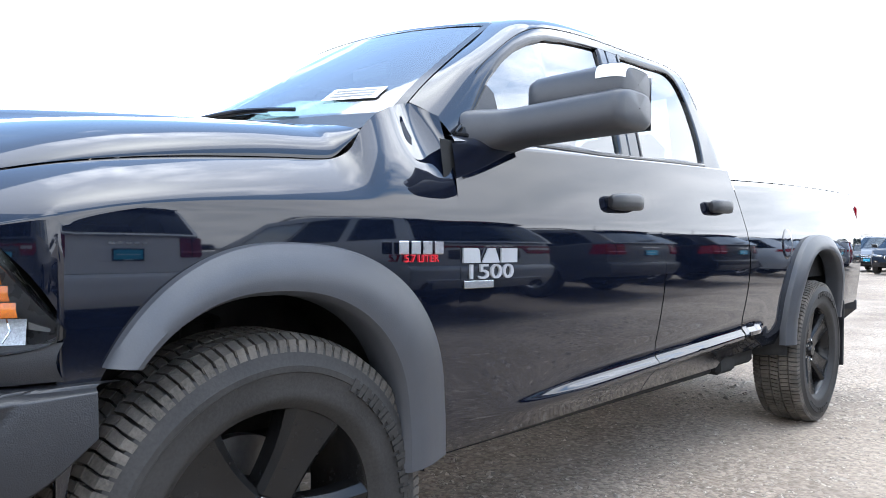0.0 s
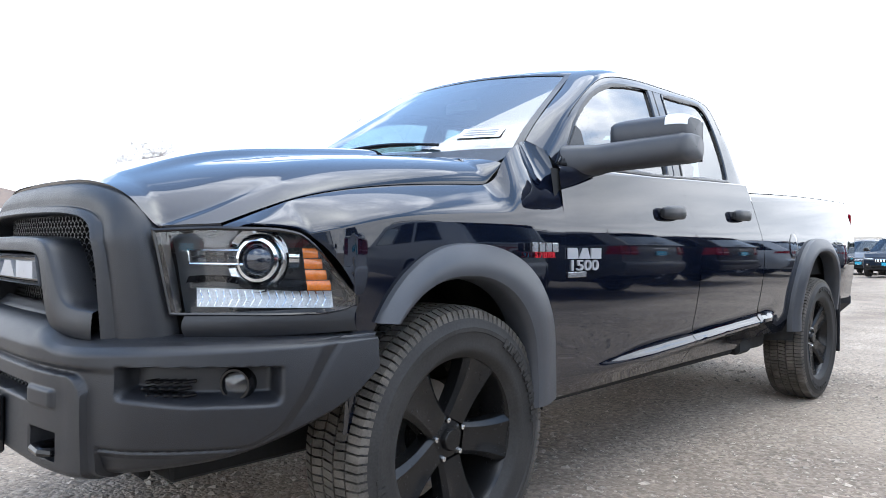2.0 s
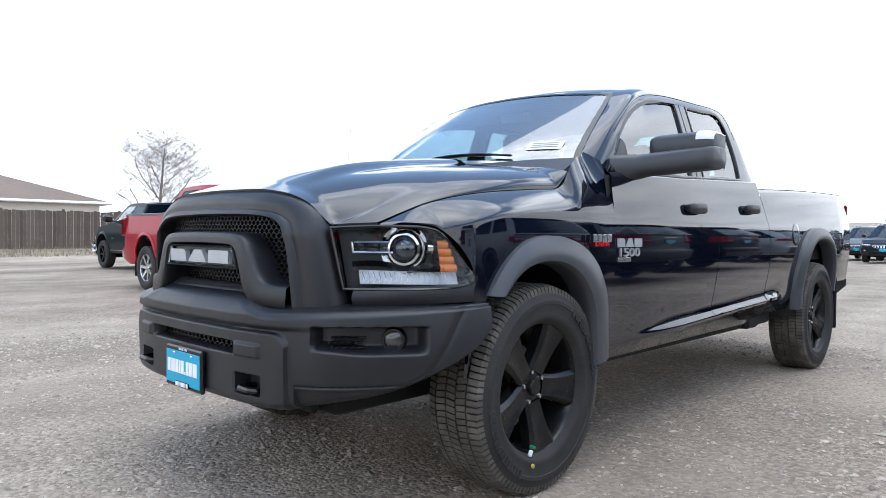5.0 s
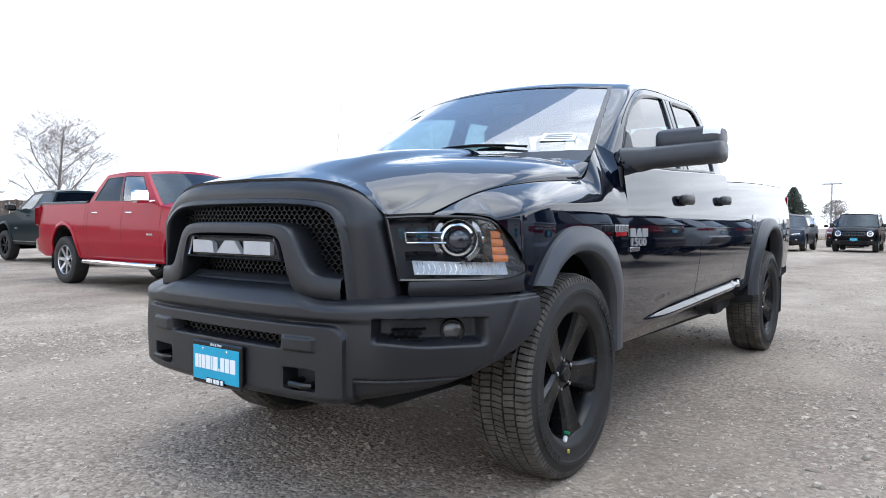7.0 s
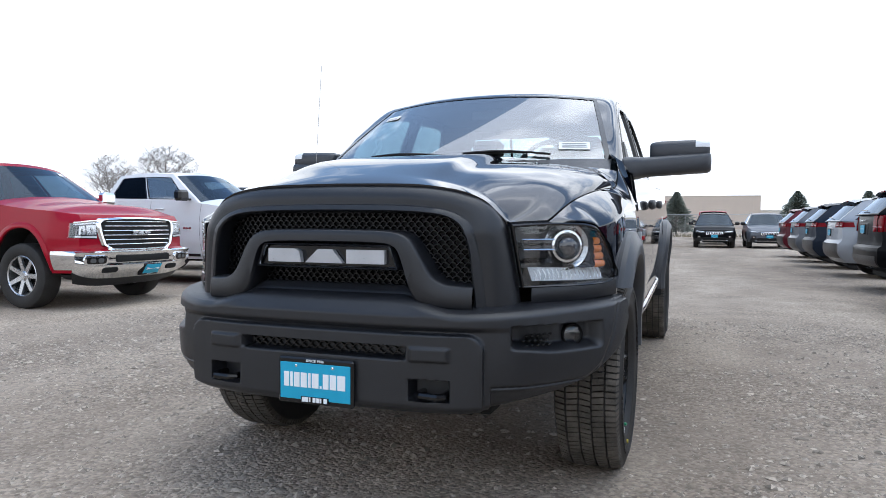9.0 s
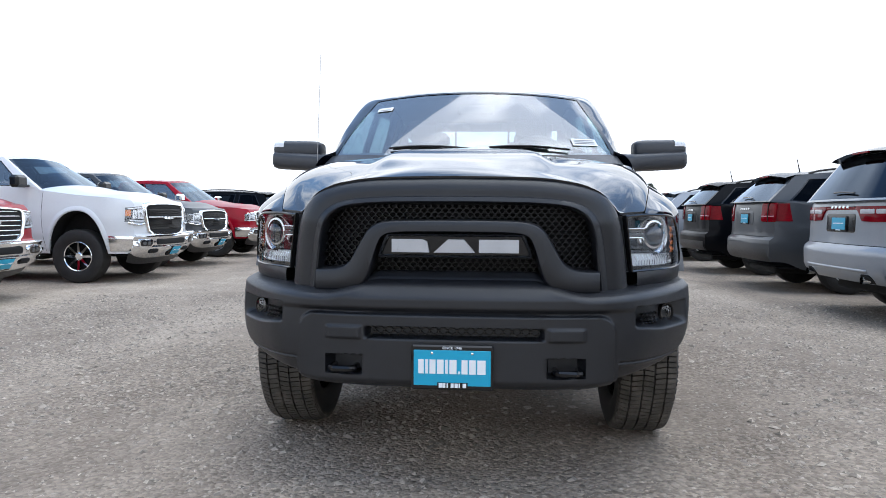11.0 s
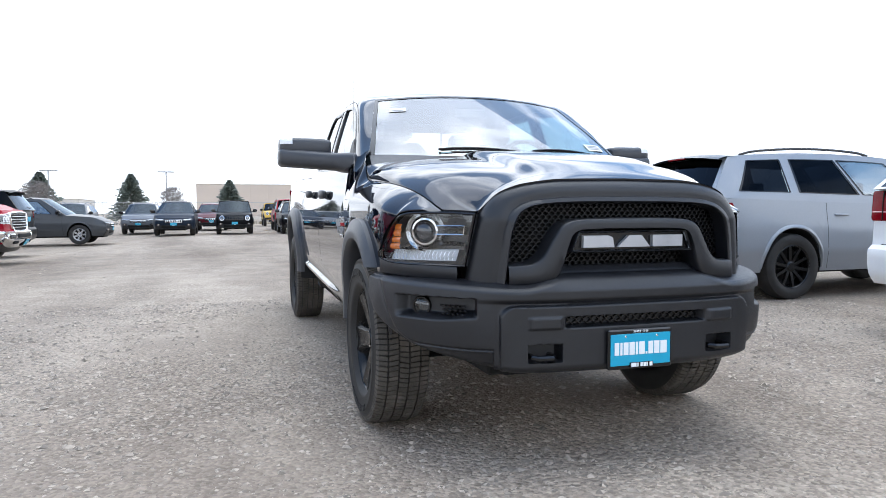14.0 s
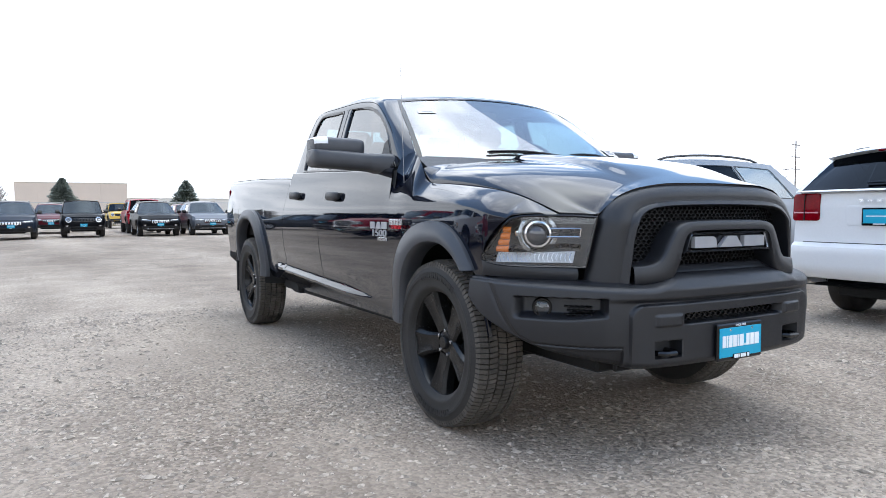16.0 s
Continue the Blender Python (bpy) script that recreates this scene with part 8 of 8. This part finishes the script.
house("low house with a brown hipped roof behind the fence", -52.9, 1.6, 11.5, 27.6, 3.7, 2.35, 7.6)


def bare_tree(label, x, y, height, seed, z0=0.0, spread=1.0):
    rn = random.Random(seed)
    T = thing("bare_tree", label, "tree", at=pose(x, y, z0))
    trunk, twigs = Geo(), Geo()

    def grow(p, d, length, r, level):
        pts, rs = [p], [r]
        q, dd = p.copy(), d.copy()
        n = (7, 5, 4, 4, 3, 3)[level]
        sway = 0.07 if level == 0 else 0.2
        for k in range(n):
            if level and (math.hypot(q.x, q.y) / (height * 0.40 * spread)) ** 2 + ((q.z - height * 0.56) / (height * 0.44)) ** 2 > 1.0:
                break
            dd = (dd + Vector((rn.uniform(-sway, sway), rn.uniform(-sway, sway), rn.uniform(-0.03, 0.14)))).normalized()
            q = q + dd * (length / n)
            pts.append(q.copy())
            rs.append(r * (1 - (0.8 if level == 0 else 0.55) * (k + 1) / n))
        if len(pts) < 2:
            return
        (trunk if level < 2 else twigs).tube(pts, rs, 6 if level < 2 else 3)
        if level < 5:
            for k in range((15, 6, 5, 4, 3)[level]):
                i = 1 + k % 7 if level == 0 else rn.choice((1, 2, 3, 4, 5))
                i = min(len(pts) - 1, i)
                a = 2.4 * k + rn.uniform(-0.4, 0.4) if level == 0 else rn.uniform(0, 6.28)
                side = Vector((math.cos(a), math.sin(a), rn.uniform(-0.10, 0.30))) * spread
                nd = (dd * rn.uniform(0.35, 0.75) + side * rn.uniform(0.6, 0.95)).normalized()
                grow(pts[i], nd, length * (rn.uniform(0.42, 0.60) if level == 0 else rn.uniform(0.55, 0.80)), max(rs[i] * 0.46, 0.0100), level + 1)
    grow(Vector((0, 0, 0)), Vector((0, 0, 1)), height * 0.86, height * 0.020, 0)
    part("trunk", trunk, BARK, T, "grey bare trunk and limbs")
    part("crown", twigs, TWIG, T, "leafless fine twigs", kind="stuff")


bare_tree("large leafless tree behind the fence", -48.13, 20.0, 8.6, 3, 0.2, 1.15)
bare_tree("leafless tree beyond the yard", -48.36, 44.65, 6.7, 7, 0.3, 1.0)
bare_tree("leafless tree beyond the yard", -48.32, 51.2, 8.3, 11, 0.3, 1.0)
bare_tree("small leafless tree beyond the far row", -19.04, 70.98, 4.2, 15, 0.0)
bare_tree("small leafless tree beside the tan building", -7.1, 75.78, 3.9, 21, 0.0, 0.9)
bare_tree("leafless tree beyond the east row", 60.48, 54.64, 6.2, 27, 0.0)


def spruce(label, x, y, h, w, seed):
    rn = random.Random(seed)
    T = thing("spruce_tree", label, "tree", at=pose(x, y, 0))
    part("trunk", Geo().tube([(0, 0, -0.1), (0, 0, h * 0.5), (0.03, 0, h * 0.97)], [0.14, 0.09, 0.015], 7), BARK, T)
    g = Geo()
    for _ in range(3600):
        t = rn.random() ** 0.85
        z = 0.25 + (h - 0.25) * t
        a = rn.uniform(0, 6.28)
        tier = 0.5 + 0.5 * math.sin(z * 7.0 + 2 * math.sin(a * 2 + seed))
        edge = w * 1.28 * (1 - t) ** 0.80 * (0.82 + 0.18 * tier) * (1 + 0.16 * math.sin(a * 3 + z * 2.2 + seed))
        r = edge * rn.uniform(0.40, 1.16) + 0.02
        c, s = math.cos(a), math.sin(a)
        l = rn.uniform(0.20, 0.42)
        p = Vector((r * c, r * s, z))
        d = Vector((c, s, rn.uniform(-0.15, 0.5))).normalized()
        sd = Vector((-s, c, rn.uniform(-0.4, 0.4))) * rn.uniform(0.06, 0.13)
        b = len(g.v)
        up = Vector((0, 0, 0.07))
        for q in (p - d * l, p + sd, p + d * l * 0.7, p - sd, p + up):
            g.v.append(tuple(q))
        g.f += [(b, b + 1, b + 4), (b + 1, b + 2, b + 4), (b + 2, b + 3, b + 4), (b + 3, b, b + 4)]
    part("crown", g, NEEDLES, T, "dense blue-green needles", kind="stuff", angle=10)


for x, y, h, w, sd in ((-21.0, 80.9, 5.55, 2.15, 1), (-11.9, 81.0, 5.45, 1.95, 2), (-1.3, 80.8, 4.85, 1.75, 3), (11.2, 80.7, 4.80, 1.95, 5), (17.9, 80.5, 4.75, 1.75, 6), (28.2, 80.2, 5.10, 1.95, 9)):
    spruce("blue-green spruce beyond the chain-link fence", x, y, h, w, sd)

# chain-link fence behind the far row
cf = thing("chain_link_fence", "grey chain-link fence behind the far row", "fence", at=pose(0, 63.0, 0))
for k in range(31):
    part("fence_post", Geo().tube([(-45 + 3 * k, 0, -0.1), (-45 + 3 * k, 0, 2.05)], 0.03, 6), GALV, cf)
part("fence_rail", Geo().tube([(-45, 0, 2.03), (45, 0, 2.03)], 0.022, 6), GALV, cf)
g = Geo()
for k in range(430):
    x = -45 + 0.21 * k
    for sg in (-1, 1):
        b = len(g.v)
        x2 = x + sg * 1.8
        g.v += [(x - 0.006, 0, 0.05), (x + 0.006, 0, 0.05), (x2 + 0.006, 0, 2.01), (x2 - 0.006, 0, 2.01)]
        g.f.append((b, b + 1, b + 2, b + 3))
part("fence_mesh", g, GALV, cf, kind="stuff")
g = Geo()
for _ in range(4000):
    x, y = rg.uniform(-45, 45), 62.4 + 2.5 * rg.rand()
    h = rg.uniform(0.1, 0.5)
    b = len(g.v)
    a = rg.uniform(0, 6.28)
    g.v += [(x - 0.03 * math.cos(a), y - 0.03 * math.sin(a), 0), (x + 0.03 * math.cos(a), y + 0.03 * math.sin(a), 0), (x + rg.uniform(-0.1, 0.1), y, h)]
    g.f.append((b, b + 1, b + 2))
tagged(part("dry_weeds", g, GRASS, None), "pale dry weeds under the chain-link fence", "grass", kind="stuff")


def warehouse(label, x0, x1, y, h, mat, d=30.0):
    B = thing("warehouse", label, "building", at=pose((x0 + x1) / 2, y, 0))
    w = (x1 - x0) / 2
    part("wall", Geo().box((-w, 0, -0.5), (w, d, h), 0.0), mat, B)
    part("parapet", Geo().box((-w - 0.15, -0.15, h), (w + 0.15, d, h + 0.25), 0.02), SIDING, B, "pale parapet cap")
    for k in range(int(2 * w / 6)):
        x = -w + 3 + 6 * k
        part("wall_panel", Geo().box((x - 2.9, -0.06, 0.1), (x + 2.9, 0.02, h - 0.35), 0.02), mat, B)


warehouse("long tan flat-roofed building in the distance", -11.8, 20.3, 248.6, 11.0, STUCCO)
warehouse("low pale flat building in the distance", 20.8, 82.0, 255.0, 6.2, SIDING)
warehouse("low pale flat building in the distance", -93.0, -50.0, 258.0, 5.9, SIDING)


def pole(label, x, y, h, arms):
    P = thing("street_lamp" if arms == 1 else "utility_pole", label, "pole", at=pose(x, y, 0))
    part("post", Geo().tube([(0, 0, 0), (0, 0, h)], [0.11, 0.07], 8), GALV if arms == 1 else BARK, P)
    if arms == 1:
        part("lamp_head", Geo().box((-0.9, -0.15, h), (0.9, 0.15, h + 0.14), 0.03), GALV, P)
    else:
        for k in range(arms - 1):
            part("crossarm", Geo().box((-0.9, -0.06, h - 0.6 - 1.6 * k), (0.9, 0.06, h - 0.48 - 1.6 * k), 0.01), BARK, P)


pole("grey parking lamp on a pole", -8.15, 80.51, 5.67, 1)
pole("grey parking lamp on a pole", -20.01, 80.42, 5.67, 1)
pole("brown wooden utility pole far off", 84.10, 53.34, 10.28, 4)
pole("brown wooden utility pole far off", 135.83, 89.08, 10.38, 4)
